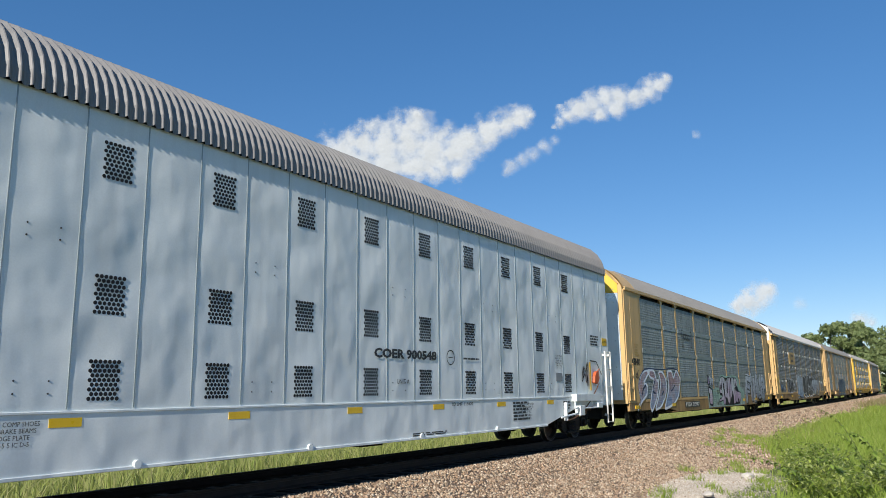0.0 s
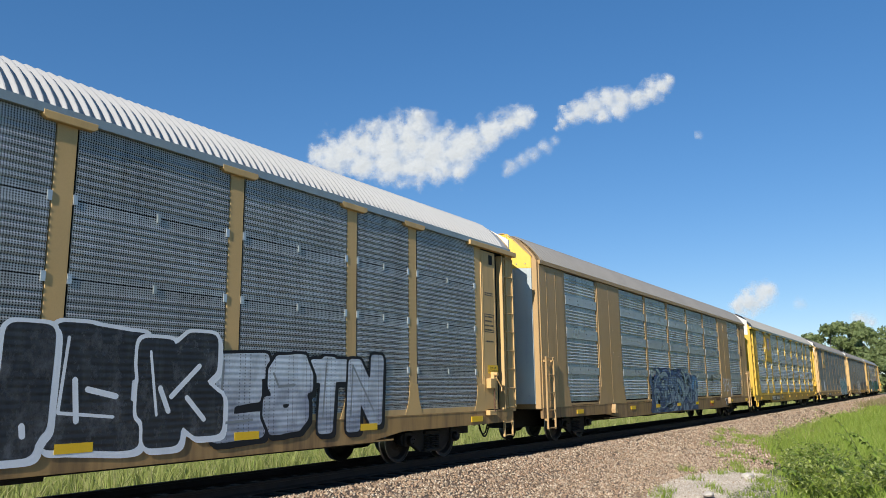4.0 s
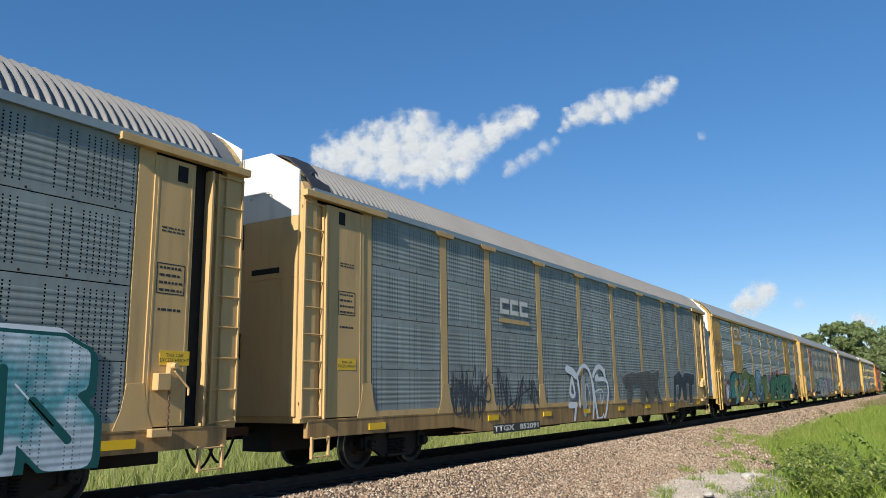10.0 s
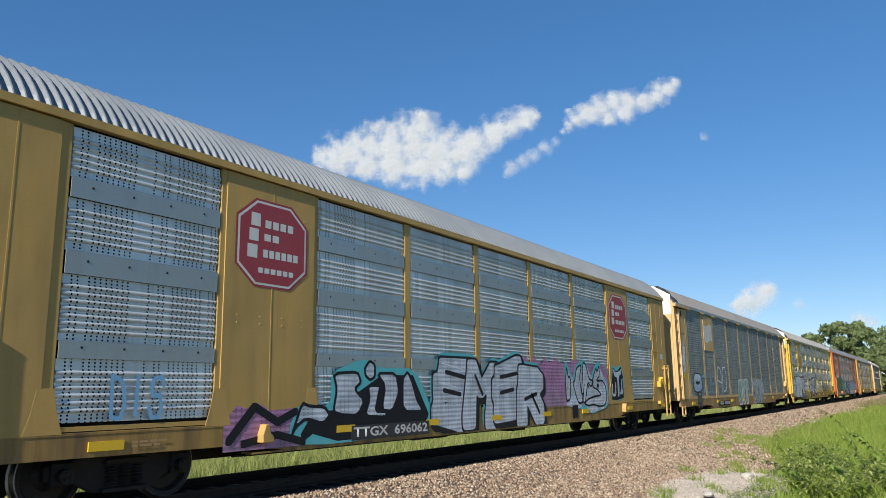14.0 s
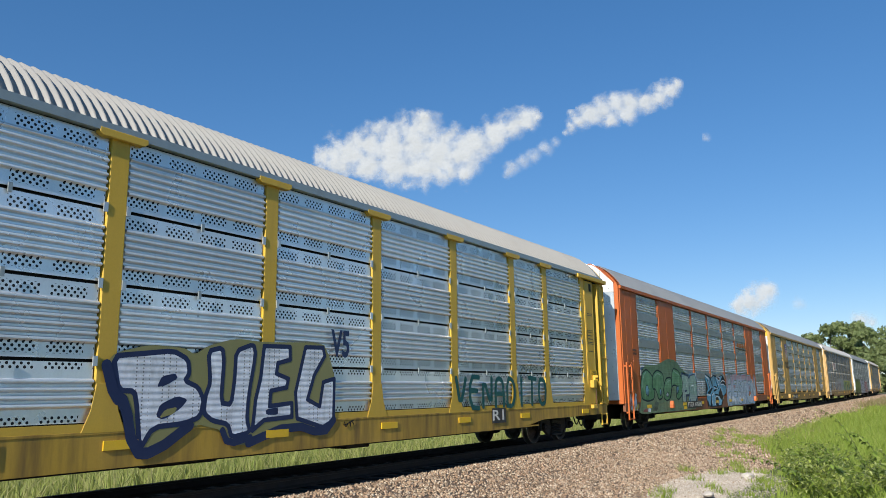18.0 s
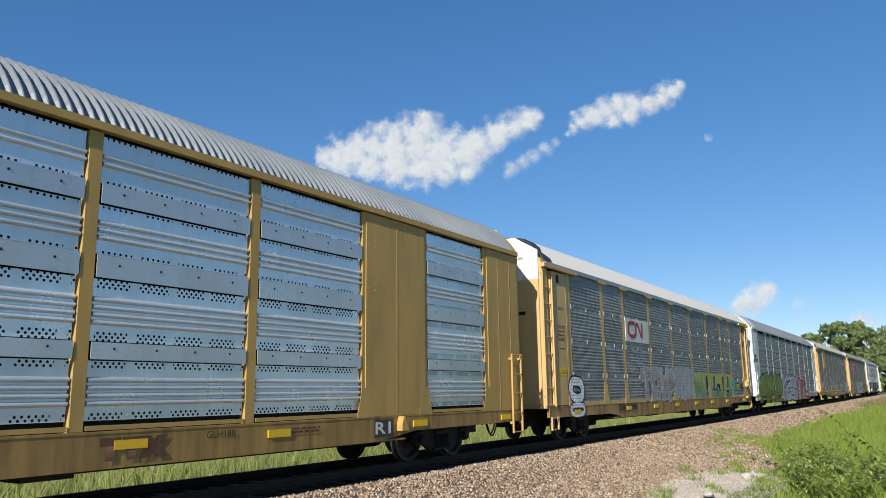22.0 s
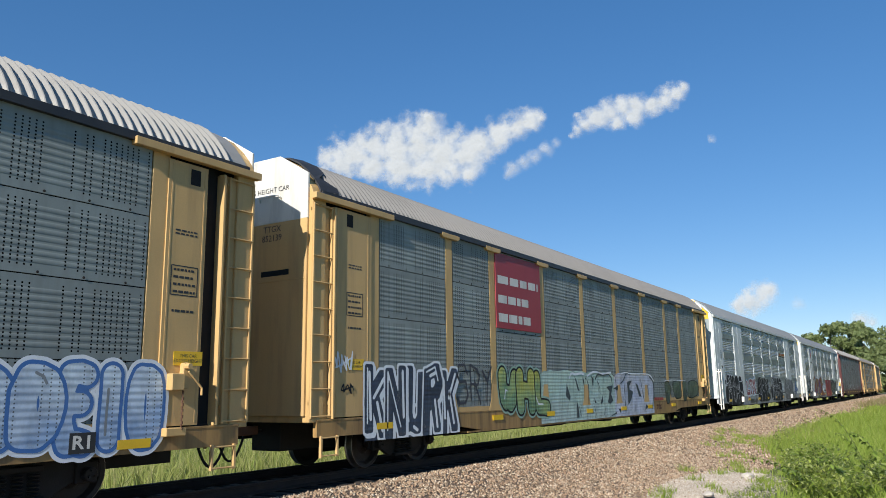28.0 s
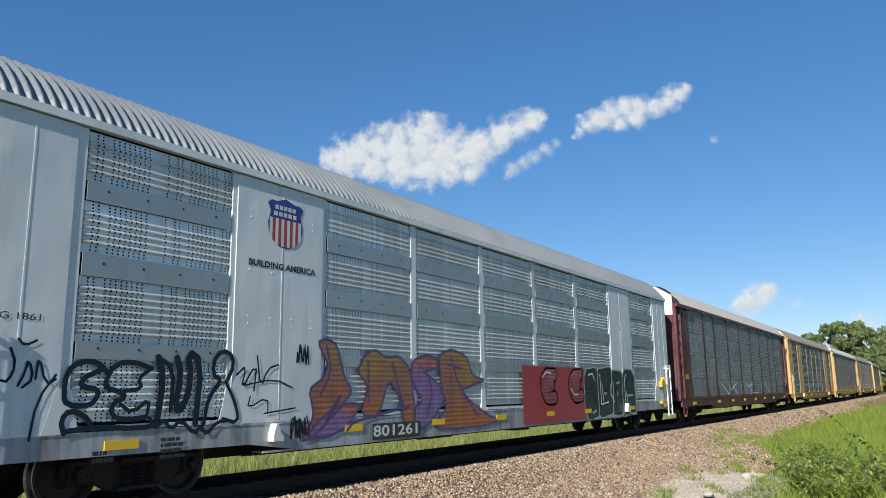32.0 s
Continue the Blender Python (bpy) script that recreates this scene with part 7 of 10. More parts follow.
def bubble_heads(car, x):
    """A black throw-up of swollen letters with a capped face, drawn in white."""
    daub(car, shifted([(0, 1.13), (0.04, 1.35), (0.18, 1.52), (0.41, 1.63), (0.43, 1.89), (0.57, 2.06), (0.78, 2.13), (1.04, 2.08), (1.16, 1.99), (1.15, 2.1), (1.62, 2.12), (1.94, 2.11), (2.17, 1.94), (2.25, 1.97), (2.5, 2.1), (2.8, 2.09), (3.12, 1.92), (3.45, 2.1), (3.79, 2.09), (3.94, 1.83), (4.23, 1.79), (4.25, 1.19), (4.38, 1), (4.21, 0.62), (3.19, 0.59), (1.33, 0.61), (0.62, 0.66), (0.29, 0.7), (0.1, 0.87)], x), "soot")
    daub(car, shifted([(0.04, 1.75), (0.09, 1.86), (0.23, 1.88), (0.35, 1.83), (0.38, 1.69), (0.28, 1.58), (0.14, 1.59)], x), "soot")
    for run in (
            [(0.02, 1.13), (0.06, 1.35), (0.22, 1.54), (0.54, 1.63), (0.72, 1.46), (0.81, 1.21), (0.78, 0.98), (0.65, 0.75), (0.41, 0.68), (0.19, 0.75), (0.06, 0.92), (0.02, 1.13)],
            [(0.42, 1.65), (0.43, 1.89), (0.57, 2.07), (0.78, 2.13), (1.03, 2.1), (1.16, 1.95), (1.2, 1.84)],
            [(0.42, 1.65), (0.68, 1.68), (1.19, 1.84)],
            [(0.78, 1.75), (0.81, 1.54), (0.99, 1.41), (1.22, 1.47), (1.27, 1.66), (1.2, 1.83)],
            [(0.9, 1.78), (0.94, 1.56), (1.08, 1.53), (1.1, 1.74)],
            [(0.79, 1.82), (0.76, 1.96), (0.88, 1.95), (0.92, 1.86)],
            [(0.87, 1.3), (1.13, 1.39), (1.32, 1.41), (1.42, 1.26), (1.37, 1.07)],
            [(0.87, 1.3), (1.19, 1.24), (1.39, 1.03), (1.42, 0.78), (1.31, 0.62)],
            [(1.16, 1.99), (1.15, 2.1), (1.62, 2.11), (1.61, 1.84), (1.58, 1.53), (1.47, 1.41), (1.31, 1.53), (1.32, 1.79), (1.47, 2.01), (1.78, 2.12), (2.1, 2.03), (2.29, 1.8), (2.37, 1.48), (2.38, 1.17), (2.27, 0.72)],
            [(1.92, 1.91), (1.92, 1.53), (2.05, 0.76)],
            [(1.66, 1.54), (1.91, 1.56), (2.14, 1.49), (2.02, 1.62), (2.11, 1.76)],
            [(1.91, 1.44), (1.76, 0.82)],
            [(2.23, 1.94), (2.5, 2.1), (2.8, 2.11), (3.09, 1.97), (3.25, 1.67), (3.28, 1.19), (3.06, 0.62)],
            [(2.51, 1.65), (2.57, 1.39), (2.69, 1.32), (2.77, 1.62)],
            [(2.86, 1.6), (2.93, 1.36), (3.06, 1.34), (3.09, 1.6)],
            [(2.51, 0.89), (2.62, 1.11), (2.82, 1.2), (3.01, 1.1), (3.08, 0.88)],
            [(3.16, 1.82), (3.28, 2.02), (3.58, 2.11), (3.9, 2.02), (3.94, 1.83)],
            [(3.26, 1.77), (4.23, 1.79), (4.22, 1.21), (3.35, 1.23), (3.26, 1.77)],
            [(3.86, 1.2), (3.85, 0.77)],
            [(4.04, 1.19), (4.34, 1), (4.21, 0.62)],
            [(0.04, 1.75), (0.09, 1.86), (0.23, 1.88), (0.35, 1.83), (0.38, 1.69), (0.28, 1.58), (0.14, 1.59), (0.04, 1.75)]):
        sprayed(car, shifted(run, x), "white", 0.018)


def bubble_word(car, x, fill):
    """A smaller swollen word with thin white outlines."""
    daub(car, shifted([(0, 1.41), (0.08, 1.75), (0.43, 2.07), (1.19, 2.09), (1.39, 1.95), (1.8, 2.08), (2.02, 1.96), (2.41, 2.07), (2.76, 1.91), (3.31, 2.05), (3.62, 1.78), (3.54, 1.27), (3.93, 1.02), (3.85, 0.65), (0.1, 0.6)], x), fill)
    for run in (
            [(0.06, 0.63), (0, 1.41), (0.25, 1.92), (0.7, 2.08), (1.19, 2.09)],
            [(0.39, 1.55), (0.71, 1.64), (0.72, 1.11), (0.35, 1.12)],
            [(0.76, 1.05), (1.1, 1.05), (1.09, 1.64), (0.8, 1.7), (0.99, 2), (1.29, 2), (1.39, 1.46), (1.2, 0.62)],
            [(1.44, 1.39), (1.44, 1.82), (1.7, 2.08), (1.96, 1.96), (2.07, 1.58), (1.54, 1.55), (1.6, 1.24), (1.96, 1.29), (2.35, 1), (2.18, 0.63)],
            [(2.13, 1.64), (2.18, 1.96), (2.47, 2.07), (2.76, 1.84), (2.87, 1.25), (2.98, 0.85)],
            [(2.46, 1.35), (2.46, 1.67), (2.64, 1.77), (2.75, 1.31)],
            [(2.87, 1.78), (3.18, 2.05), (3.56, 1.92), (3.54, 1.37), (3.17, 1.24), (3.8, 1.09), (3.99, 0.88), (3.85, 0.65)],
            [(3.17, 1.61), (3.24, 1.75), (3.3, 1.58)]):
        sprayed(car, shifted(run, x), "white", 0.015)


SPRAY["deepteal"] = paint_spray("dark_teal_spray_paint", (0.012, 0.10, 0.095))
c = CARS[2]
haze(c, -2.7, 5.2, 0.57, 1.55, "mintfill", 2)
burner(c, "FINUS", 5.79, 11.05, 0.74, 2.06, "silverish", "black", "white", 0.12, 0.04, 5.0, 0.15, 0.35, 0.05)
burner(c, "TSA", -0.98, -0.42, 1.16, 1.36, None, "black", stroke_r=0.014), burner(c, "DEMIX", -1.05, -0.25, 0.66, 0.82, None, "black", stroke_r=0.012)
daub(c, [(-0.64, 1.06), (-0.56, 1.63), (-0.11, 2.08), (0.4, 2.1), (0.97, 2.02), (2.59, 2.1), (3.45, 2.06), (3.97, 1.78), (4.47, 1.18), (4.31, 0.65), (2.63, 0.57), (0.36, 0.58), (-0.64, 0.77)], "mint", smooth=2, layer=-1)
daub(c, [(-0.41, 1.14), (-0.28, 1.78), (0.28, 1.99), (1.27, 1.94), (2.96, 1.98), (3.56, 1.52), (3.98, 1.12), (3.99, 0.64), (2.28, 0.59), (0.62, 0.62), (0.2, 1.02)], "soot", smooth=0, layer=0)
daub(c, [(-0.65, 0.82), (-0.46, 0.95), (-0.05, 0.98), (0.13, 1.17), (-0.42, 1.21), (-0.46, 1.46), (-0.34, 1.78), (-0.04, 1.98), (0.34, 2.02), (0.72, 1.93), (0.84, 1.77), (0.72, 1.37), (0.51, 1.32), (0.46, 1.06), (0.77, 0.89), (0.55, 0.62), (0.25, 0.69), (0.18, 0.87), (-0.45, 0.79)], "candy", "soot", 0.024, smooth=1)
daub(c, [(0.84, 1.74), (1.19, 1.97), (1.2, 1.74), (1.04, 1.25), (1.23, 1.19), (1.38, 1.97), (1.7, 1.98), (1.64, 1.41), (1.62, 0.96), (1.78, 0.79), (1.33, 0.62), (1.02, 0.99), (0.7, 0.92), (0.59, 1.11)], "candy", "soot", 0.024, smooth=1)
daub(c, [(1.7, 1.98), (1.98, 1.99), (2.08, 1.52), (2.32, 2.01), (2.78, 1.98), (2.85, 0.97), (2.9, 0.67), (2.45, 0.63), (2.53, 0.98), (2.39, 1.34), (2.1, 1), (1.9, 0.95), (1.63, 0.66), (1.74, 0.96), (1.64, 1.41)], "candy", "soot", 0.024, smooth=1)
daub(c, [(2.73, 1.95), (3.35, 1.96), (3.51, 1.77), (3.41, 1.52), (2.98, 1.49), (3.03, 1.33), (3.57, 1.26), (4.31, 1.21), (4.25, 0.92), (3.88, 0.67), (2.9, 0.73), (2.84, 1.15)], "candy", "soot", 0.024, smooth=1)
daub(c, [(-0.25, 1.38), (-0.2, 1.58), (0.04, 1.71), (0.08, 1.53), (-0.01, 1.35)], "soot", smooth=0, layer=2)
daub(c, [(0.35, 1.32), (0.39, 1.71), (0.6, 1.66), (0.58, 1.39)], "soot", smooth=0, layer=2)
daub(c, [(2.88, 1.58), (3.11, 1.74), (3.21, 1.67), (3.17, 1.53)], "soot", smooth=0, layer=2)
daub(c, [(3.47, 0.7), (3.47, 0.88), (3.67, 0.93), (3.88, 0.67)], "soot", smooth=0, layer=2)
daub(c, [(-12.37, 1.32), (-12.42, 1.64), (-12.06, 1.98), (-11.51, 2.13), (-11.04, 2.07), (-11.39, 1.92), (-11.84, 1.65), (-11.39, 1.58), (-11.51, 1.24), (-12.16, 1), (-12.66, 0.67), (-12.21, 1.09)], "dusk", "white", 0.044, smooth=1, layer=0)
daub(c, [(-11.39, 2.13), (-10.54, 2.14), (-10.29, 1.73), (-10.02, 1.8), (-10.3, 1.15), (-11.04, 0.61), (-11.22, 0.83), (-10.98, 1.3), (-10.55, 1.8), (-11.04, 1.86)], "dusk", "white", 0.044, smooth=1, layer=1)
daub(c, [(-10.02, 2.1), (-9.47, 2.08), (-9.04, 1.74), (-9.2, 1.2), (-9.91, 0.77), (-10.68, 0.66), (-10.17, 1.14), (-9.75, 1.66)], "dusk", "white", 0.044, smooth=1, layer=0)
daub(c, [(-8.88, 2.13), (-8.25, 2.15), (-8.1, 1.83), (-7.59, 2.21), (-7.08, 1.84), (-7.46, 1.17), (-8.14, 0.86), (-8.92, 0.73), (-9.5, 0.68), (-8.74, 1.5)], "dusk", "white", 0.044, smooth=1, layer=1)
sprayed(c, [(-12.56, 0.7), (-12.21, 1.09), (-12.52, 1.52), (-12.06, 2.04), (-11.39, 2.2), (-10.41, 2.18), (-9.39, 2.16), (-8.25, 2.27), (-7.24, 2.18), (-6.9, 1.75)], "navy", 0.02)
sprayed(c, [(-11.62, 1.58), (-11.95, 1.45), (-12.05, 1.25)], "navy", 0.034)
sprayed(c, [(-10.55, 1.72), (-10.92, 1.37), (-10.55, 1.29)], "navy", 0.034)
sprayed(c, [(-9.62, 1.66), (-9.76, 1.21), (-9.48, 1.35)], "navy", 0.034)
sprayed(c, [(-8.42, 1.82), (-8.6, 1.27), (-7.95, 1.58)], "navy", 0.027)
daub(c, [(-2.62, 2.02), (-2.45, 2.01), (-2.33, 1.89), (-2.27, 1.7), (-2.41, 1.58), (-2.58, 1.62)], "lilacfill", "soot", 0.036)
daub(c, [(-2.57, 1.48), (-2.32, 1.49), (-2.01, 1.43), (-1.86, 1.28), (-1.88, 0.94), (-1.92, 0.65), (-2.49, 0.72)], "candy", "soot", 0.04, smooth=1)
daub(c, [(-2.54, 1.23), (-2.4, 1.23), (-2.33, 1.13), (-2.36, 0.99), (-2.52, 0.98)], "soot", layer=2)
daub(c, [(-2.02, 0.8), (-1.96, 1.07), (-1.84, 1.02), (-1.86, 0.69), (-2.01, 0.68)], "soot", smooth=1)
daub(c, [(-1.98, 1.58), (-1.87, 1.63), (-1.75, 1.58), (-1.76, 1.47), (-1.85, 1.41), (-1.8, 1.06), (-1.89, 1.02), (-1.87, 1.36)], "silverish", "soot", 0.02)
daub(c, [(-2.32, 2), (-2.15, 2.02), (-1.91, 1.88), (-1.58, 1.89), (-1.52, 1.76), (-1.7, 1.53), (-1.98, 1.6), (-2.2, 1.58)], "silverish", layer=-1)
c = CARS[6]
burner(c, "TABER", 4.45, 11.05, 0.62, 2.25, "tealwhite", "deepteal", "white", 0.15, 0.045, 5.0, 0.05, 0.35, 0.06)
c = CARS[7]
sprayed(c, [(-2.61, 2.11), (-2.36, 2.06), (-2.05, 1.98), (-1.82, 1.75), (-1.75, 1.45), (-1.74, 0.97)], "white", 0.051)
sprayed(c, [(-2.61, 2.05), (-2.35, 1.99), (-2.13, 1.94), (-1.95, 1.84)], "white", 0.102)
sprayed(c, [(-2.27, 1.79), (-2.4, 1.54), (-2.43, 1.27), (-2.07, 1.26), (-2.14, 1.54), (-2.27, 1.79)], "white", 0.06)
sprayed(c, [(-2.51, 1.01), (-2.01, 1.01)], "white", 0.085)
sprayed(c, [(-2.03, 0.99), (-2.17, 0.57)], "white", 0.068)
sprayed(c, [(-1.9, 1.84), (-1.5, 2.16), (-1.14, 2.16), (-0.83, 1.96), (-0.69, 1.63), (-0.63, 1.06), (-0.76, 0.57)], "white", 0.06)
sprayed(c, [(-1.44, 1.76), (-1.41, 1.31), (-1.36, 0.78)], "silver2", 0.128)
sprayed(c, [(-1.25, 0.95), (-1.32, 1.44), (-1.18, 1.69), (-0.95, 1.39), (-0.93, 1.07), (-1.04, 0.8)], "white", 0.017)
sprayed(c, [(-1.89, 1.66), (-1.75, 1.36), (-1.73, 0.93)], "white", 0.017)
sprayed(c, [(0.39, 1.89), (0.18, 2.12), (-0.17, 2.17), (-0.46, 2.04), (-0.6, 1.87)], "white", 0.076)
sprayed(c, [(-0.36, 1.78), (-0.27, 1.83)], "white", 0.102)
sprayed(c, [(-0.21, 1.75), (0.4, 1.79), (0.65, 1.58), (0.6, 1.21), (0.36, 0.71), (0.18, 0.57)], "white", 0.06)
sprayed(c, [(0.38, 2.08), (0.42, 1.79)], "white", 0.034)
sprayed(c, [(-0.59, 1.34), (-0.31, 1.44), (0.16, 1.45), (0.17, 1.17), (-0.03, 0.96), (-0.09, 1.38)], "white", 0.02)
sprayed(c, [(-0.66, 1.63), (-0.52, 1.1), (-0.37, 0.57)], "white", 0.068)
sprayed(c, [(0.11, 0.68), (-0.01, 0.57), (-0.36, 0.57)], "white", 0.034)
sprayed(c, [(1.82, 1.01), (2.01, 1.58), (1.95, 1.9), (3.16, 2.08), (3.26, 1.99), (3.98, 2.06), (5.01, 2.14), (5.19, 2.01), (6.03, 2.19), (6.23, 2.11), (5.88, 1.54), (6.48, 0.94)], "silver2", 0.015)
daub(c, [(1.96, 1.87), (3.16, 2.03), (5.01, 2.11), (6.03, 2.16), (6.16, 2.09), (5.82, 1.54), (6.35, 0.95), (5.75, 0.9), (5.62, 1.51), (5.24, 0.95), (4.65, 0.94), (4.54, 1.51), (4.32, 0.91), (3.78, 0.93), (3.83, 1.65), (2.98, 1.55), (2.81, 0.91), (2.37, 0.93), (2.44, 1.58), (2.09, 1.58)], "dimfill", smooth=0)
daub(c, [(7.75, 0.86), (8.03, 1.95), (8.89, 2.2), (9.33, 1.93), (9.72, 2.13), (11.25, 2.06), (11.11, 1.58), (10.79, 1.58), (10.63, 0.81), (10.12, 0.83), (10.18, 1.63), (9.88, 1.63), (9.8, 0.92), (9.28, 0.94), (9.13, 1.5), (8.75, 0.98), (8.4, 0.99), (8.69, 1.58), (8.35, 1.58), (8.15, 0.85)], "navyfill", "silver2", 0.02, smooth=0)
c = CARS[8]
burner(c, "NOVEL", -13.08, -12.0, 3.30, 3.76, None, "navy", sway=0.25, stroke_r=0.013), burner(c, "TFK", -13.1, -12.33, 3.10, 3.33, None, "navy", sway=0.25, stroke_r=0.013)
burner(c, "AVSRK", -13.09, -11.85, 2.60, 3.05, None, "navy", sway=0.25, stroke_r=0.016), burner(c, "DOCLE", -12.56, -12.02, 1.76, 1.97, None, "blue", stroke_r=0.02)
daub(c, [(-11.84, 0.99), (-11.89, 1.26), (-11.72, 1.39), (-11.69, 1.58), (-11.39, 1.63), (-11.28, 1.78), (-10.76, 1.84), (-10.42, 1.73), (-10.45, 1.49), (-10.99, 1.24), (-10.9, 0.95), (-11.08, 0.6), (-11.72, 0.61)], "maroonfill", "lilac", 0.016)
daub(c, [(-11.54, 1.47), (-11.24, 1.58), (-10.67, 1.64), (-10.54, 1.49), (-10.99, 1.24), (-11.45, 1.08)], "lilacfill", layer=2)
daub(c, [(-10.94, 1.18), (-10.41, 1.43), (-10.4, 1.11), (-10.81, 0.95), (-10.97, 0.79)], "bluelit", "ink", 0.024)
daub(c, [(-11.04, 0.59), (-10.39, 0.93), (-9.48, 0.89), (-9.18, 0.69), (-9.76, 0.57)], "umber")
daub(c, [(-10.48, 0.93), (-10.55, 1.64), (-10.25, 2), (-9.79, 2.24), (-9.2, 2.29), (-8.67, 2.18), (-8.45, 1.82), (-8.94, 1.91), (-9.35, 1.87), (-9.54, 1.61), (-9.34, 1.39), (-9.48, 1.02), (-9.76, 0.87)], "tealgreen2", "ink", 0.036)
daub(c, [(-9.71, 0.57), (-9.18, 1.01), (-9.09, 1.39), (-8.77, 1.58), (-8.45, 1.85), (-8.66, 1.18), (-8.87, 0.67)], "cyanfill", "ink", 0.024, smooth=1)
daub(c, [(-8.56, 2.19), (-7.63, 2.18), (-7.38, 2.37), (-6.73, 2.51), (-6.1, 2.47), (-5.89, 2.2), (-5.44, 2.18), (-5.53, 1.74), (-5.76, 1.43), (-6.13, 1.2), (-6.89, 0.78), (-8.77, 0.67), (-8.67, 1.51), (-8.34, 1.78)], "olivelit2", "ink", 0.036, smooth=1)
daub(c, [(-7.93, 1.07), (-7.7, 1.58), (-7.33, 1.65), (-7.26, 1.9), (-6.81, 1.95), (-6.81, 1.54), (-7.27, 1.33)], "lilacfill", "ink", 0.02, smooth=0, layer=2)
daub(c, [(-6.81, 1.95), (-6.4, 1.96), (-6.4, 1.62), (-6.77, 1.47)], "cyanfill", smooth=0, layer=2)
daub(c, [(-7.02, 0.72), (-6.62, 0.99), (-5.91, 1.24), (-5.78, 0.81)], "purplefill")
daub(c, [(-5.93, 0.82), (-5.84, 1.27), (-5.47, 1.31), (-5.01, 1.1), (-5.33, 0.8)], "bluelit", "ink", 0.024)
daub(c, [(-5.83, 1.62), (-5.68, 1.89), (-5.13, 2.15), (-4.48, 2.12), (-4.06, 1.92), (-3.99, 1.5), (-4.27, 1.13), (-4.85, 1.06), (-5.24, 1.22), (-5.54, 1.42)], "olivelit2", "ink", 0.032)
daub(c, [(-3.96, 2.05), (-3.86, 2.31), (-3.3, 2.48), (-2.63, 2.44), (-2.35, 2.13), (-2.47, 1.85), (-1.88, 1.49), (-1.6, 0.93), (-2.15, 0.58), (-3.5, 0.64), (-4.19, 1), (-3.81, 1.5)], "bluelit", "ink", 0.032)
daub(c, [(-3.17, 1.49), (-2.87, 1.81), (-2.38, 1.72), (-2.31, 1.27), (-2.72, 1.05), (-3.1, 1.19)], "seablue", "white", 0.016, layer=2)
daub(c, [(-2.26, 1.9), (-1.17, 2.21), (-0.29, 2.18), (-0.44, 0.57), (-1.52, 0.57), (-1.59, 1.12)], "olivelit2", "ink", 0.032, smooth=1)
sprayed(c, [(-8.94, 1.91), (-9.35, 1.87), (-9.54, 1.61), (-9.34, 1.39), (-9.48, 1.02)], "white", 0.017)
sprayed(c, [(-8.28, 2.13), (-7.99, 1.34), (-7.82, 2.14)], "silver2", 0.051)
sprayed(c, [(-5.76, 1.66), (-4.98, 1.74), (-4.67, 1.38), (-4.52, 1.17)], "white", 0.01)
sprayed(c, [(-7.39, 2.23), (-6.8, 2.49), (-6.1, 2.47), (-5.86, 2.22)], "white", 0.014)
sprayed(c, [(-11.54, 1.47), (-11.3, 1.33), (-11.37, 1.14), (-11.15, 1.3), (-11.17, 0.96)], "white", 0.01)
sprayed(c, [(-3.69, 2.1), (-3.04, 2.16), (-2.47, 1.9)], "white", 0.014)
sprayed(c, [(-8.45, 1.78), (-7.93, 1.07)], "ink", 0.02)
sprayed(c, [(-10.38, 2), (-9.79, 2.24)], "ink", 0.051)
daub(c, [(0.36, 1.72), (0.59, 1.91), (0.43, 2.2), (0.68, 2.28), (0.91, 2.18), (1.24, 2.22), (1.28, 2), (1.38, 2.25), (1.67, 2.46), (2, 2.31), (2.34, 2.21), (2.27, 2.4), (2.44, 2.49), (2.81, 2.34), (3.19, 2.57), (3.74, 2.59), (4.2, 2.25), (4.58, 2.5), (4.91, 2.34), (5.17, 2.45), (5.71, 2.35), (6.29, 2.51), (6.7, 2.3), (7.02, 2.38), (7.47, 2.61), (7.76, 2.35), (8.83, 2.28), (9.02, 1.95), (9.87, 1.85), (9.56, 1.2), (8.68, 1.22), (6.92, 2.04), (2.84, 1.93), (0.78, 1.62)], "pinkfill", smooth=0, layer=-1)
daub(c, [(0.36, 1.7), (0.67, 1.87), (0.98, 1.92), (1.29, 2.16), (1.67, 2.43), (1.99, 2.38), (2.38, 2.12), (2.94, 2.34), (3.46, 2.43), (3.75, 2.26), (4.2, 2.28), (5, 2.32), (5.62, 2.37), (6.39, 2.22), (6.91, 2.38), (7.13, 2.22), (7.82, 2.35), (8.57, 2.31), (8.89, 2.02), (9.3, 1.88), (9.43, 1.51), (9.07, 0.57), (7.36, 0.57), (3.84, 0.62), (2.34, 0.59), (0.83, 0.58), (0.56, 0.81), (0.42, 1.01)], "greenfill2", "yellow", 0.024, smooth=1, layer=0)
daub(c, [(0.35, 1.74), (0.72, 1.85), (1.03, 1.92), (1.62, 2.38), (1.83, 2.33), (1.5, 2.01), (0.95, 1.75), (0.61, 1.62), (0.37, 1.58)], "tealgreen2", "ink", 0.024, smooth=1)
daub(c, [(1.67, 2.36), (1.92, 2.33), (2.35, 2.09), (2.12, 2.08), (1.55, 2.01)], "tealgreen2", "ink", 0.024, smooth=1)
daub(c, [(0.37, 1.58), (0.83, 1.56), (0.59, 1.37), (0.53, 1.13), (0.42, 0.98)], "ink")
daub(c, [(2.85, 2.26), (3.47, 2.4), (3.76, 2.23), (3.49, 2.03), (3.21, 2.07)], "ink", smooth=1)
daub(c, [(1.59, 1.09), (1.7, 1.35), (2, 1.55), (2.41, 1.6), (1.98, 1.12), (1.94, 0.93), (1.68, 0.88)], "purplefill", "ink", 0.032, smooth=1)
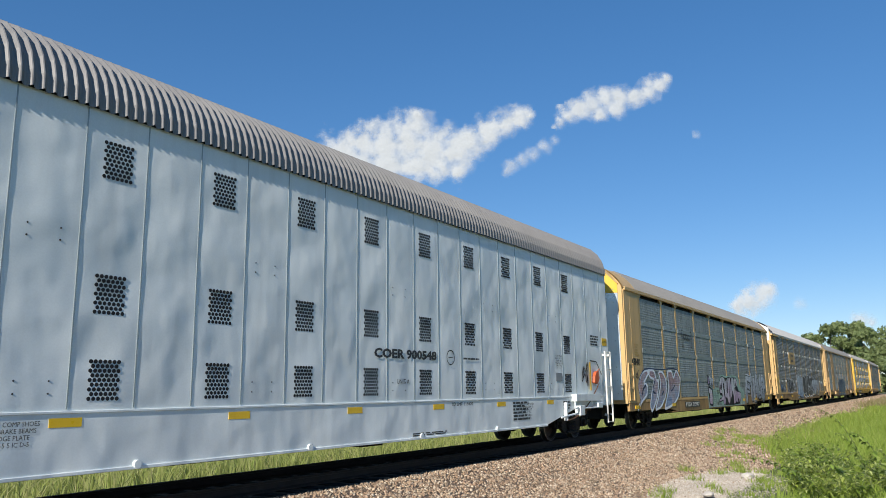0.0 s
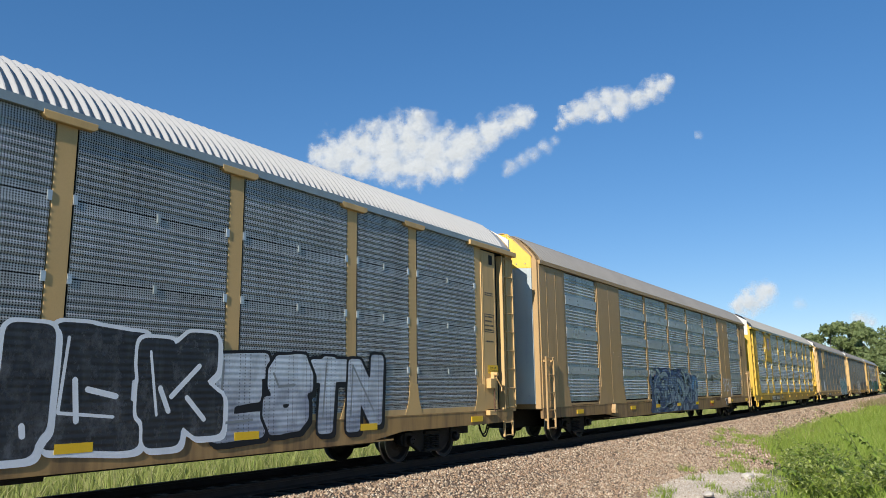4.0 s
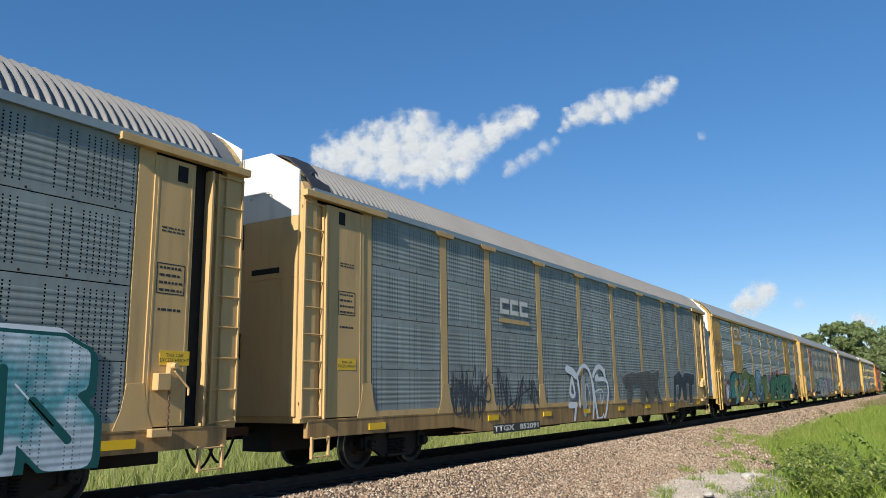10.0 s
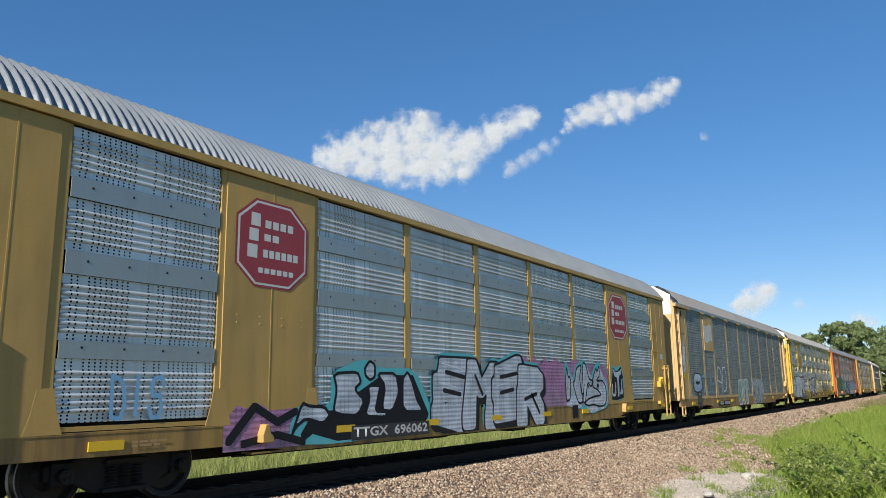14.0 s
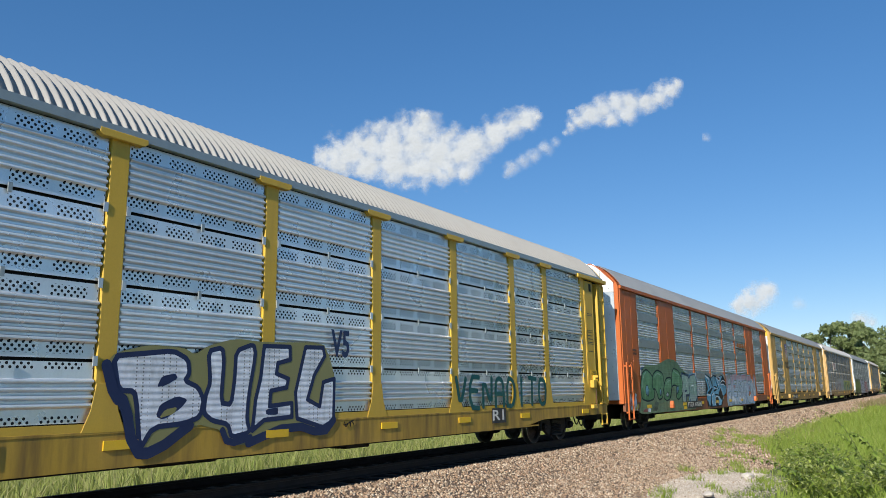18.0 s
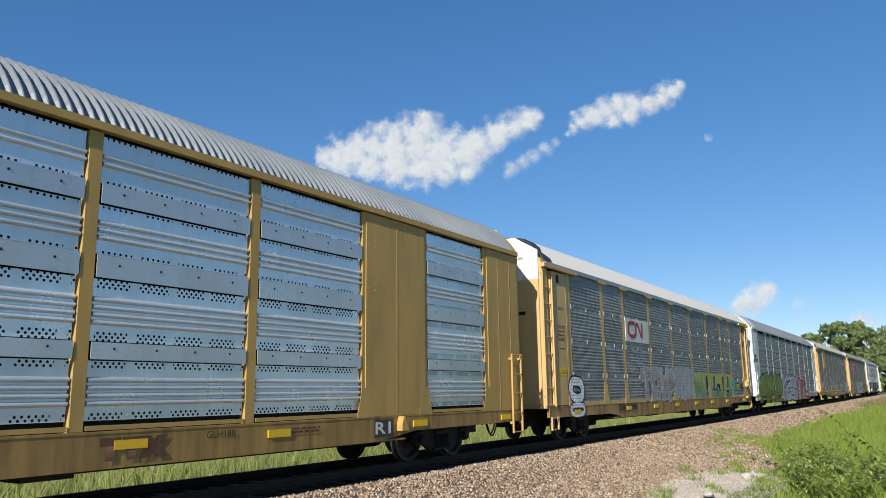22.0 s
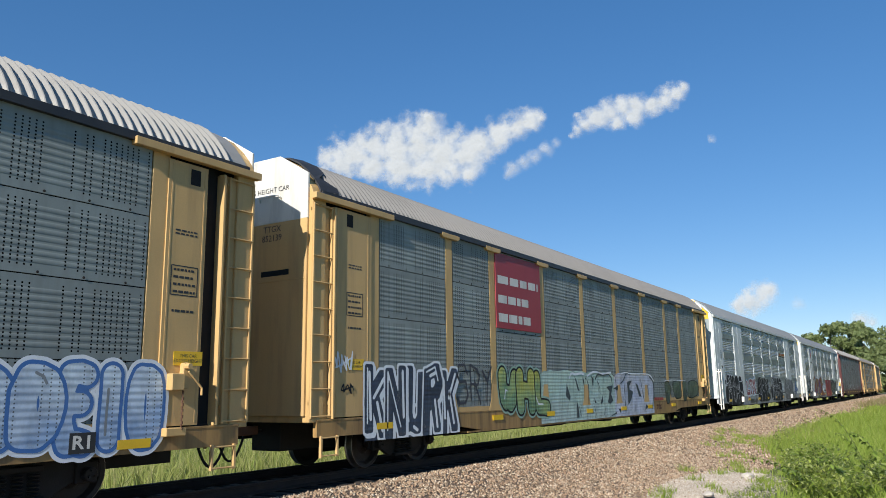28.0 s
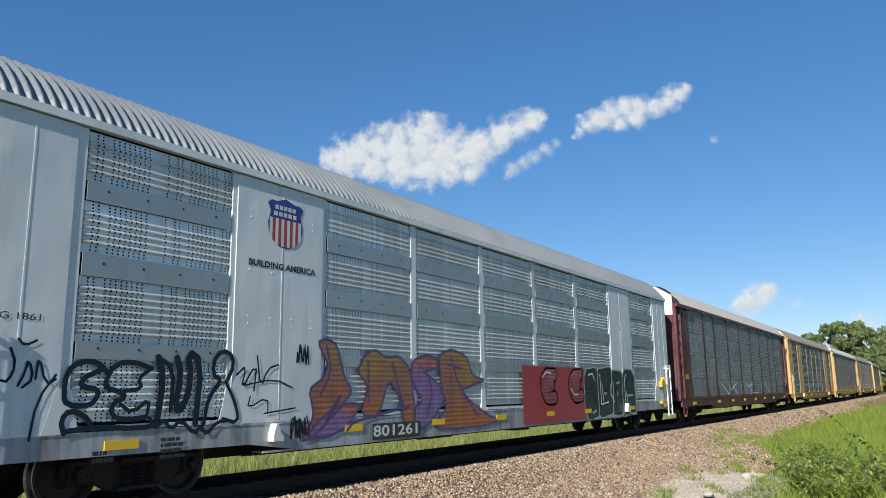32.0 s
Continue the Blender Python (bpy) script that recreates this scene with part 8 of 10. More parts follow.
daub(c, [(3.78, 1.79), (4.2, 2.22), (4.43, 2.2), (4.36, 1.97), (4.07, 1.83)], "purplefill", "ink", 0.024, smooth=1)
daub(c, [(2.16, 0.85), (2.47, 1.19), (2.89, 1.03), (3.1, 0.7), (2.79, 0.72), (2.69, 0.94)], "ink", smooth=1)
daub(c, [(2.46, 1.26), (3.22, 2.05), (3.29, 1.94), (2.75, 1.43), (3.39, 1.32), (3.33, 1.24)], "ink", smooth=0)
daub(c, [(3.32, 1.89), (4.08, 1.44), (4.17, 1.19), (4.02, 1.14), (3.94, 1.44)], "ink", smooth=1)
daub(c, [(3.57, 1), (4.03, 1.04), (3.84, 0.6), (3.66, 0.61)], "ink", smooth=1)
daub(c, [(4.89, 0.78), (4.78, 1.35), (5.02, 1.58), (4.16, 1.44), (4.69, 1.58), (5.73, 1.67), (5.28, 1.52), (5.03, 1.29), (5.05, 0.94), (5.22, 0.7)], "ink", smooth=1)
daub(c, [(5.52, 1.04), (5.64, 1.4), (6.2, 1.74), (6.55, 1.84), (6.5, 1.68), (5.92, 1.46), (5.83, 1.21), (6.51, 1.48), (6.51, 1.13), (5.65, 1.1)], "ink", smooth=1)
daub(c, [(7.76, 1.51), (7.88, 1.86), (8.31, 2.05), (8.56, 1.87), (8.06, 1.58)], "purplefill", "ink", 0.024, smooth=1)
daub(c, [(7.14, 1.58), (7.36, 1.04), (7.94, 0.96), (7.82, 0.62), (7.59, 0.63), (7.25, 1.05)], "ink", smooth=1)
daub(c, [(8.68, 1.18), (9.36, 1.39), (9.93, 1.2), (9.85, 1.01), (9.08, 0.99)], "ink", smooth=1)
daub(c, [(5.22, 0.67), (5.93, 0.9), (6.62, 0.94), (6.82, 0.74), (6.22, 0.83), (5.57, 0.68)], "ink", smooth=1)
daub(c, [(0.48, 0.85), (0.55, 0.89), (0.85, 0.58), (0.66, 0.62)], "ink", smooth=0)
sprayed(c, [(1.68, 1.31), (1.84, 1.51), (2.05, 1.58)], "mint", 0.02)
sprayed(c, [(5.49, 2.13), (5.61, 1.95), (5.41, 1.67)], "white", 0.02)
sprayed(c, [(4.16, 1.39), (4.17, 1.09), (4.03, 0.98)], "mint", 0.017)
sprayed(c, [(4.84, 1.01), (4.86, 1.43)], "white", 0.017)
sprayed(c, [(2.6, 1.83), (2.67, 1.73), (3.11, 1.71)], "mint", 0.014)
sprayed(c, [(2.82, 1.21), (3.26, 1.21)], "white", 0.02)
sprayed(c, [(3.54, 1), (3.66, 0.69)], "white", 0.017)
sprayed(c, [(8.62, 1.18), (8.95, 1.77)], "white", 0.01)
sprayed(c, [(5.91, 1.64), (6.45, 2.03), (6.7, 1.94)], "mint", 0.017)
sprayed(c, [(6.4, 1.48), (6.56, 1.45), (6.46, 1.2)], "white", 0.01)
sprayed(c, [(9.37, 1.81), (9.29, 1.43)], "white", 0.01)
sprayed(c, [(8.68, 0.65), (8.74, 0.86)], "white", 0.02)
sprayed(c, [(3.12, 2.07), (3.22, 1.99)], "white", 0.027)
sprayed(c, [(5.62, 2.32), (6.91, 2.35), (8.7, 2.3)], "ink", 0.024)
sprayed(c, [(3.76, 2.23), (5, 2.3), (5.62, 2.32)], "ink", 0.024)
daub(c, [(9.93, 1.39), (10.31, 1.46), (10.32, 1.7), (10.88, 1.91), (11.28, 1.71), (11.62, 1.5), (11.78, 1.16), (11.32, 0.64), (9.91, 0.66)], "soot", "white", 0.016, smooth=1)
sprayed(c, [(10.39, 1.66), (10.53, 1.1)], "white", 0.012)
sprayed(c, [(11.03, 1.66), (11.03, 0.77), (11.33, 0.76), (11.27, 1.42)], "white", 0.012)
sprayed(c, [(10, 1.19), (10.22, 1.19)], "white", 0.012)
c = CARS[9]
haze(c, -9.0, -7.3, 0.6, 1.3, "rosy", 91), haze(c, 0.6, 6.9, 1.0, 2.35, "rosy", 9)
burner(c, "EMER", -3.25, 1.9, 0.62, 2.18, "chrome", "black", "aqua", 0.13, 0.055, 5.0, 0.12, 0.25, 0.09)
swipes(c, [[(-8.9, 0.75), (-8.4, 1.25), (-7.9, 1.0), (-7.5, 1.15)], [(-8.6, 0.7), (-7.9, 0.8), (-7.3, 0.66)]], "black", 0.06)
daub(c, [(3.43, 2.11), (3.58, 2.28), (3.86, 2), (4.02, 1.75), (4.26, 2.15), (4.69, 2.29), (4.89, 2.37), (5.24, 2.1), (5.37, 1.77), (5.81, 2.23), (6.21, 2.35), (6.27, 1.89), (6.75, 1.79), (6.91, 1.36), (6.73, 0.9), (5.9, 0.79), (5.39, 0.73), (4.65, 0.89), (4.04, 0.99), (3.53, 1.01)], "aqua", layer=-1, smooth=1)
daub(c, [(3.49, 1.54), (3.69, 1.99), (4.11, 1.71), (4.76, 2.08), (5.07, 2.19), (5.54, 1.77), (6.19, 2.14), (6.76, 1.63), (6.78, 1.1), (6.4, 0.86), (5.33, 0.76), (4.84, 1.03), (4.41, 0.9), (3.53, 1.01)], "chrome", smooth=0, layer=0)
daub(c, [(3.48, 1.58), (3.6, 2.12), (3.71, 1.79), (3.81, 1.83), (3.87, 1.7), (3.83, 1.41), (3.77, 1.17), (3.52, 1.13)], "chrome", "soot", 0.028, smooth=1)
daub(c, [(4.02, 1.66), (4.18, 1.73), (4.31, 2.06), (4.6, 2.17), (4.7, 2.15), (4.53, 1.8), (4.64, 1.35), (4.73, 1.08), (4.4, 1.06), (4.22, 1.28), (4.08, 1.53)], "chrome", "soot", 0.028, smooth=1)
daub(c, [(4.85, 2.27), (5.07, 2.19), (5.26, 1.77), (5.55, 1.72), (5.61, 1.68), (5.39, 1.53), (5.16, 1.67), (5.02, 1.35), (4.89, 1.06), (4.71, 1.09), (4.89, 1.67), (4.77, 1.31), (4.64, 1.35), (4.77, 1.85)], "chrome", "soot", 0.028, smooth=1)
daub(c, [(5.88, 2.13), (5.95, 1.98), (6.16, 2.2), (6.14, 1.88), (5.84, 1.7), (6.35, 1.73), (6.62, 1.58), (6.71, 1.21), (6.52, 0.96), (6.01, 0.93), (5.59, 1), (5.15, 0.97), (4.84, 1.03), (5.09, 1.16), (5.64, 1.24), (6.24, 1.27), (5.98, 1.43), (5.56, 1.53), (5.49, 1.67)], "chrome", "soot", 0.028, smooth=1)
daub(c, [(5.85, 1.58), (5.97, 1.65), (6.07, 1.58), (5.98, 1.45)], "soot", smooth=0, layer=3)
daub(c, [(3.91, 1), (4.31, 1.02), (4.33, 0.67), (3.94, 0.63)], "soot", smooth=0, layer=3)
daub(c, [(5.14, 1.58), (5.24, 1.6), (5.23, 1.46)], "soot", smooth=0, layer=3)
daub(c, [(7.14, 1.14), (7.22, 1.8), (7.31, 2.25), (7.63, 2.15), (8.11, 2.26), (8.39, 1.88), (8.32, 1.17), (7.67, 1.07)], "aqua", layer=-1, smooth=1)
daub(c, [(7.19, 1.63), (7.39, 2.14), (7.67, 2.01), (8.12, 2.2), (8.3, 1.85), (8.28, 1.17), (7.67, 1.1), (7.18, 1.12)], "soot", smooth=0, layer=0)
daub(c, [(7.19, 1.63), (7.34, 1.66), (7.28, 1.33), (7.43, 1.33), (7.53, 1.72), (7.64, 1.69), (7.58, 1.24), (7.36, 1.18), (7.17, 1.25)], "chrome", "soot", 0.02, smooth=1)
daub(c, [(7.35, 2.17), (7.63, 2.01), (8.04, 2.08), (8.12, 2.17), (8.17, 1.93), (7.92, 1.87), (7.9, 1.24), (7.71, 1.16), (7.72, 1.81), (7.44, 1.86)], "chrome", "soot", 0.02, smooth=1)
daub(c, [(8.05, 1.75), (8.3, 1.88), (8.22, 1.73), (8.18, 1.46), (8.31, 1.43), (8.15, 1.26), (7.9, 1.26), (8.06, 1.52)], "chrome", "soot", 0.02, smooth=1)
daub(c, [(-7.48, 0.62), (-7.65, 0.85), (-7.42, 1.29), (-6.64, 1.21), (-6.61, 1.81), (-5.68, 2.08), (-5.26, 1.9), (-4.04, 1.92), (-3.42, 1.07), (-3.62, 0.66), (-6.54, 0.57)], "aqua", layer=-1, smooth=1)
daub(c, [(-7.36, 0.78), (-7.08, 1.11), (-6.55, 1.15), (-5.15, 1.77), (-4.11, 1.78), (-3.55, 1), (-3.75, 0.63), (-6.44, 0.62), (-7.07, 0.77), (-7.32, 0.64)], "soot", smooth=0, layer=0)
daub(c, [(-6.56, 1.78), (-5.89, 1.82), (-5.78, 1.63), (-5.98, 1.51), (-5.68, 1.29), (-5.88, 1.04), (-6.31, 1.06), (-6.55, 1.12), (-6.46, 1.51)], "chrome", "soot", 0.028, smooth=1)
daub(c, [(-5.58, 1.57), (-5.2, 1.57), (-5.26, 1.41), (-5.36, 1.09), (-4.98, 1.08), (-5.04, 0.98), (-5.67, 1.02), (-5.52, 1.32)], "chrome", "soot", 0.028, smooth=1)
daub(c, [(-5.31, 1.8), (-4.7, 1.81), (-4.59, 1.44), (-4.82, 1.08), (-5.15, 1.12), (-5.04, 1.57)], "chrome", "soot", 0.028, smooth=1)
daub(c, [(-4.47, 1.71), (-4.29, 1.85), (-4.11, 1.57), (-3.99, 1.29), (-3.74, 1.05), (-4.47, 1.07)], "chrome", "soot", 0.028, smooth=1)
daub(c, [(-7.57, 0.77), (-7.34, 1.29), (-7.17, 1.23), (-6.78, 1.21), (-6.64, 1.07), (-6.81, 0.93), (-7.25, 1.03), (-7.49, 0.9)], "chrome", "soot", 0.028, smooth=1)
daub(c, [(-5.68, 1.89), (-5.53, 2.03), (-5.37, 1.96), (-5.37, 1.73), (-5.52, 1.67), (-5.66, 1.76)], "chrome", "soot", 0.028, smooth=1)
c = CARS[11]
burner(c, "VENADITO", 4.15, 8.93, 1.02, 1.80, None, "deepteal", sway=0.08, stroke_r=0.055)
daub(c, [(-4.31, 1.83), (-4.17, 1.99), (-3.66, 2.12), (-3.08, 2.1), (-2.89, 2.01), (-2.65, 2.15), (-2.13, 2.28), (-1.55, 2.25), (-0.15, 2.31), (0.04, 2.05), (0.18, 1.69), (0.2, 0.91), (-0.11, 0.7), (-0.88, 0.9), (-1.77, 0.68), (-2.25, 0.7), (-2.33, 0.92), (-2.84, 1.04), (-3.5, 0.66), (-3.85, 0.68), (-3.97, 1.35), (-4.15, 1.37)], "olive2", smooth=1, layer=-1)
daub(c, [(-4.19, 1.95), (-3.81, 1.99), (-3.26, 2.05), (-3.01, 1.94), (-2.97, 1.74), (-3.05, 1.64), (-2.81, 1.55), (-2.7, 1.37), (-2.75, 1.13), (-3.02, 1.05), (-3.53, 1.02), (-3.72, 0.74), (-3.8, 1.3), (-3.85, 1.5), (-4.09, 1.51)], "snow", "indigo", 0.036, smooth=1)
daub(c, [(-2.65, 2.07), (-2.39, 2.13), (-2.35, 1.93), (-2.38, 1.32), (-2.18, 1.29), (-2.13, 1.67), (-2.12, 2.09), (-1.77, 2.21), (-1.72, 2.05), (-1.84, 1.41), (-1.86, 1.05), (-1.78, 0.87), (-2.15, 0.81), (-2.23, 1.01), (-2.53, 1.07), (-2.69, 1.18), (-2.67, 1.42), (-2.59, 1.62)], "snow", "indigo", 0.036, smooth=1)
daub(c, [(-1.54, 2.19), (-0.96, 2.2), (-0.95, 1.99), (-1.23, 1.93), (-1.26, 1.76), (-0.98, 1.68), (-1.02, 1.54), (-1.37, 1.49), (-1.39, 1.25), (-0.89, 1.29), (-0.88, 1.07), (-1.5, 1.04), (-1.74, 0.89), (-1.69, 1.36), (-1.6, 1.68)], "snow", "indigo", 0.036, smooth=0)
daub(c, [(-0.59, 2.21), (-0.15, 2.22), (-0.1, 2.08), (-0.36, 1.75), (-0.52, 1.34), (-0.21, 1.22), (-0.13, 1.63), (0.16, 1.69), (0.15, 0.98), (-0.12, 0.87), (-0.76, 1.04), (-0.81, 1.46)], "snow", "indigo", 0.036, smooth=0)
daub(c, [(-3.51, 1.55), (-3.43, 1.7), (-3.21, 1.74), (-3.17, 1.67), (-3.37, 1.57)], "indigo", smooth=1, layer=2)
daub(c, [(-3.5, 1.16), (-3.44, 1.32), (-3.16, 1.43), (-2.98, 1.38), (-3.09, 1.26), (-3.37, 1.11)], "indigo", smooth=1, layer=2)
daub(c, [(-3.45, 1.13), (-3.35, 1.25), (-3.15, 1.28), (-3.2, 1.19)], "olive2", smooth=1, layer=2)
daub(c, [(-1.47, 1.2), (-1.2, 1.23), (-1.2, 1.11), (-1.46, 1.12)], "indigo", smooth=1, layer=2)
sprayed(c, [(-4.28, 1.83), (-4.13, 1.4), (-3.98, 1.39), (-3.82, 0.7), (-3.5, 0.68), (-2.93, 1.02)], "indigo", 0.076)
sprayed(c, [(-2.33, 0.92), (-2.22, 0.71), (-1.78, 0.79)], "indigo", 0.051)
sprayed(c, [(-1.81, 0.71), (-0.88, 0.96), (-0.11, 0.75), (0.15, 0.98)], "indigo", 0.068)
c = CARS[12]
daub(c, [(-2.62, 2.12), (-2.13, 2), (-1.95, 1.99), (-1.59, 1.91), (-1.3, 1.97), (-0.91, 2.05), (-0.52, 1.99), (-0.35, 1.9), (0.12, 2.01), (0.76, 2.06), (1.11, 1.94), (1.39, 1.52), (1.22, 1.15), (0.68, 1.07), (0.56, 0.83), (0.2, 0.61), (-2.49, 0.63)], "seablue2", "ink", 0.024, smooth=1, layer=0)
daub(c, [(-2.42, 1.87), (-2.2, 1.83), (-2.06, 1.73), (-1.73, 1.36), (-1.66, 1.15), (-1.84, 1.2), (-1.81, 1.36), (-2.1, 1.65), (-2.23, 1.77)], "ink")
daub(c, [(-2.6, 1.84), (-2.34, 1.65), (-2.22, 1.41), (-2.47, 1.28), (-2.55, 1.26)], "umber")
daub(c, [(-1.27, 1.55), (-0.66, 1.55), (-0.38, 1.43), (-0.64, 1.34), (-1.06, 1.28), (-1.26, 1.33), (-0.86, 1.41), (-0.54, 1.43), (-1.07, 1.51)], "ink")
daub(c, [(-1.93, 1.97), (-1.54, 1.91), (-1.27, 1.48), (-1.52, 1.66), (-1.81, 1.91)], "ink")
daub(c, [(-0.91, 2.05), (-0.47, 2.04), (-0.52, 1.97), (-0.74, 1.96), (-0.15, 1.43), (-0.26, 1.38), (-0.79, 1.94)], "ink")
daub(c, [(0.02, 1.55), (0.38, 1.82), (0.83, 2.06), (1.15, 1.94), (1.39, 1.52), (0.99, 1.62), (0.39, 1.67)], "ink")
daub(c, [(-0.3, 1.15), (0.21, 1.5), (0.68, 1.12), (0.43, 0.83), (0.06, 0.95)], "umber")
daub(c, [(-2.01, 0.61), (-1.86, 0.92), (-1.62, 1.19), (-1.25, 1.27), (-1.57, 1.15), (-1.69, 0.91), (-1.57, 0.61)], "ink")
daub(c, [(-1, 0.85), (-0.91, 0.99), (-0.68, 1.05), (-0.4, 0.99), (-0.28, 0.83), (-0.38, 0.67), (-0.65, 0.62), (-0.91, 0.69)], "umber", "ink", 0.024)
daub(c, [(-2.51, 0.92), (-2.27, 0.85), (-2.17, 0.63), (-2.49, 0.63)], "umber")
daub(c, [(-0.26, 1.88), (0.03, 2), (0.28, 1.89), (0.01, 1.79)], "umber", "white", 0.016)
daub(c, [(-1.05, 1.17), (-0.52, 1.18), (0.05, 1.09), (-0, 1.05), (-0.57, 1.11), (-0.94, 1.11)], "ink")
daub(c, [(-2.39, 1.26), (-1.94, 1.35), (-1.6, 1.47), (-1.27, 1.46), (-1.72, 1.26), (-2.14, 1.17)], "ink")
daub(c, [(0.17, 0.66), (0.25, 0.79), (0.56, 0.9), (0.53, 0.83), (0.32, 0.62)], "umber")
sprayed(c, [(-2.62, 2.02), (-2.29, 1.95), (-1.99, 1.86)], "white", 0.034)
sprayed(c, [(-2.15, 1.77), (-1.92, 1.61), (-1.75, 1.41)], "white", 0.02)
sprayed(c, [(-1.58, 0.74), (-1.67, 0.95), (-1.53, 1.15), (-1.15, 1.2)], "white", 0.024)
sprayed(c, [(-0.52, 1.94), (-0.1, 1.57)], "white", 0.027)
sprayed(c, [(0.14, 1.62), (0.64, 1.83), (1.19, 1.76)], "white", 0.024)
sprayed(c, [(0.21, 1.47), (0.54, 1.22), (0.69, 0.92)], "white", 0.02)
sprayed(c, [(-0.99, 0.69), (-1.03, 0.91), (-0.84, 1.06), (-0.46, 1.06), (-0.06, 0.95)], "white", 0.02)
sprayed(c, [(-0.66, 0.8), (-0.5, 0.79), (-0.41, 0.72)], "white", 0.017)
sprayed(c, [(-1.12, 1.51), (-0.76, 1.41), (-0.38, 1.45)], "white", 0.014)
sprayed(c, [(-2.53, 1.15), (-2.22, 1.15), (-1.79, 1.12)], "white", 0.027)
sprayed(c, [(0.39, 1.6), (0.78, 1.65), (1.2, 1.57)], "white", 0.017)
haze(c, 1.87, 8.32, 0.57, 1.95, "icy", 12, 0.05)
burner(c, "HESTEN", 1.57, 8.67, 0.62, 2.14, "roseblue", "sky", "olive", 0.10, 0.03, 2.0, 0.03, 0.08, glow=0.03, flare=0.1, cuts=False)
daub(c, [(1.88, 0.91), (1.91, 1.02), (2.05, 1.07), (2.21, 1.01), (2.26, 0.87), (2.06, 0.82)], "snow", smooth=2, layer=3)
daub(c, [(2.51, 0.83), (2.55, 1), (2.73, 1.05), (2.98, 1.01), (3.01, 0.78), (2.68, 0.75)], "snow", smooth=2, layer=3)
daub(c, [(2.99, 0.84), (3.12, 0.98), (3.3, 0.97), (3.4, 0.79), (3.22, 0.74)], "snow", smooth=2, layer=3)
daub(c, [(4.19, 0.78), (4.29, 0.97), (4.51, 1.02), (4.73, 0.85), (4.67, 0.69), (4.4, 0.69)], "snow", smooth=2, layer=3)
daub(c, [(5.18, 0.9), (5.36, 1.03), (5.5, 0.89), (5.29, 0.82)], "snow", smooth=2, layer=3)
daub(c, [(6.9, 0.95), (7.11, 1.12), (7.3, 1.01), (7.21, 0.89)], "snow", smooth=2, layer=3)
daub(c, [(8.16, 1.06), (8.29, 1.33), (8.49, 1.29), (8.48, 1.05)], "snow", smooth=2, layer=3)
daub(c, [(-12.09, 0.63), (-11.84, 0.87), (-11.79, 1.51), (-11.48, 2.12), (-11.02, 2.34), (-9.78, 2.32), (-8.34, 2.62), (-7.2, 2.59), (-5.95, 2.11), (-4.33, 1.87), (-4, 0.57), (-7.78, 0.57), (-11.68, 0.57)], "greenwash", layer=-1, smooth=1)
daub(c, [(-11.68, 1.09), (-11.79, 1.51), (-11.53, 2.01), (-11.02, 2.17), (-10.42, 1.97), (-10.18, 1.58), (-10.24, 1.08), (-11.02, 1)], "greenlit2", "ink", 0.028, layer=0)
daub(c, [(-10.36, 1.94), (-9.78, 2.16), (-9.02, 2.04), (-8.96, 1.58), (-9.26, 1.09), (-9.73, 1.03), (-10.05, 1.44), (-10.43, 1.44)], "greenlit2", "ink", 0.028, layer=1)
daub(c, [(-9.05, 1.09), (-8.96, 1.58), (-8.66, 1.85), (-7.97, 1.9), (-7.9, 1.58), (-8.23, 1.07), (-8.69, 0.97)], "greenlit2", "ink", 0.028, layer=0)
daub(c, [(-7.72, 2.28), (-6.87, 2.18), (-6.35, 1.76), (-6.38, 1.24), (-7.1, 1), (-7.43, 1.09), (-7.16, 1.58), (-7.9, 1.58), (-8.24, 0.95)], "greenlit2", "ink", 0.028, layer=1)
daub(c, [(-11.19, 1.24), (-11.25, 1.51), (-11.02, 1.61), (-10.85, 1.41), (-10.96, 1.17)], "bluelit", "ink", 0.016, layer=3)
daub(c, [(-9.53, 1.17), (-9.59, 1.4), (-9.39, 1.47), (-9.32, 1.24)], "bluelit", "ink", 0.016, layer=3)
daub(c, [(-8.8, 1.2), (-8.53, 1.35), (-8.41, 1.19), (-8.61, 1.12)], "silverish", "ink", 0.016, layer=3)
daub(c, [(-7.35, 1.21), (-7.33, 1.5), (-6.99, 1.58), (-7, 1.33)], "bluelit", "ink", 0.016, layer=3)
sprayed(c, [(-11.58, 1.51), (-11.42, 1.92), (-11.08, 2.06)], "mint", 0.02)
sprayed(c, [(-10.17, 1.87), (-9.78, 2.04), (-9.31, 1.96)], "mint", 0.017)
sprayed(c, [(-8.75, 1.58), (-8.52, 1.74), (-8.13, 1.76)], "mint", 0.017)
sprayed(c, [(-7.56, 2.16), (-6.88, 2.01)], "mint", 0.017)
daub(c, [(-11.13, 0.64), (-10.96, 0.8), (-10.73, 0.72), (-10.79, 0.61)], "snow")
daub(c, [(-12.53, 0.74), (-12.39, 0.92), (-12.09, 0.94), (-12.04, 0.81), (-12.29, 0.73)], "yellow")
daub(c, [(-11.68, 0.64), (-11.36, 0.77), (-11.02, 0.7), (-11.19, 0.61)], "redfill")
daub(c, [(-10.67, 0.65), (-10.18, 0.98), (-9.73, 0.96), (-9.93, 0.65)], "darkgreen", smooth=1)
daub(c, [(-5.81, 1.27), (-5.59, 1.76), (-4.97, 1.86), (-5.01, 1.31)], "bluelit", "mint", 0.016)
c = CARS[14]
haze(c, 1.35, 8.88, 1.03, 2.14, "yellowgreen", 14, 0.03)
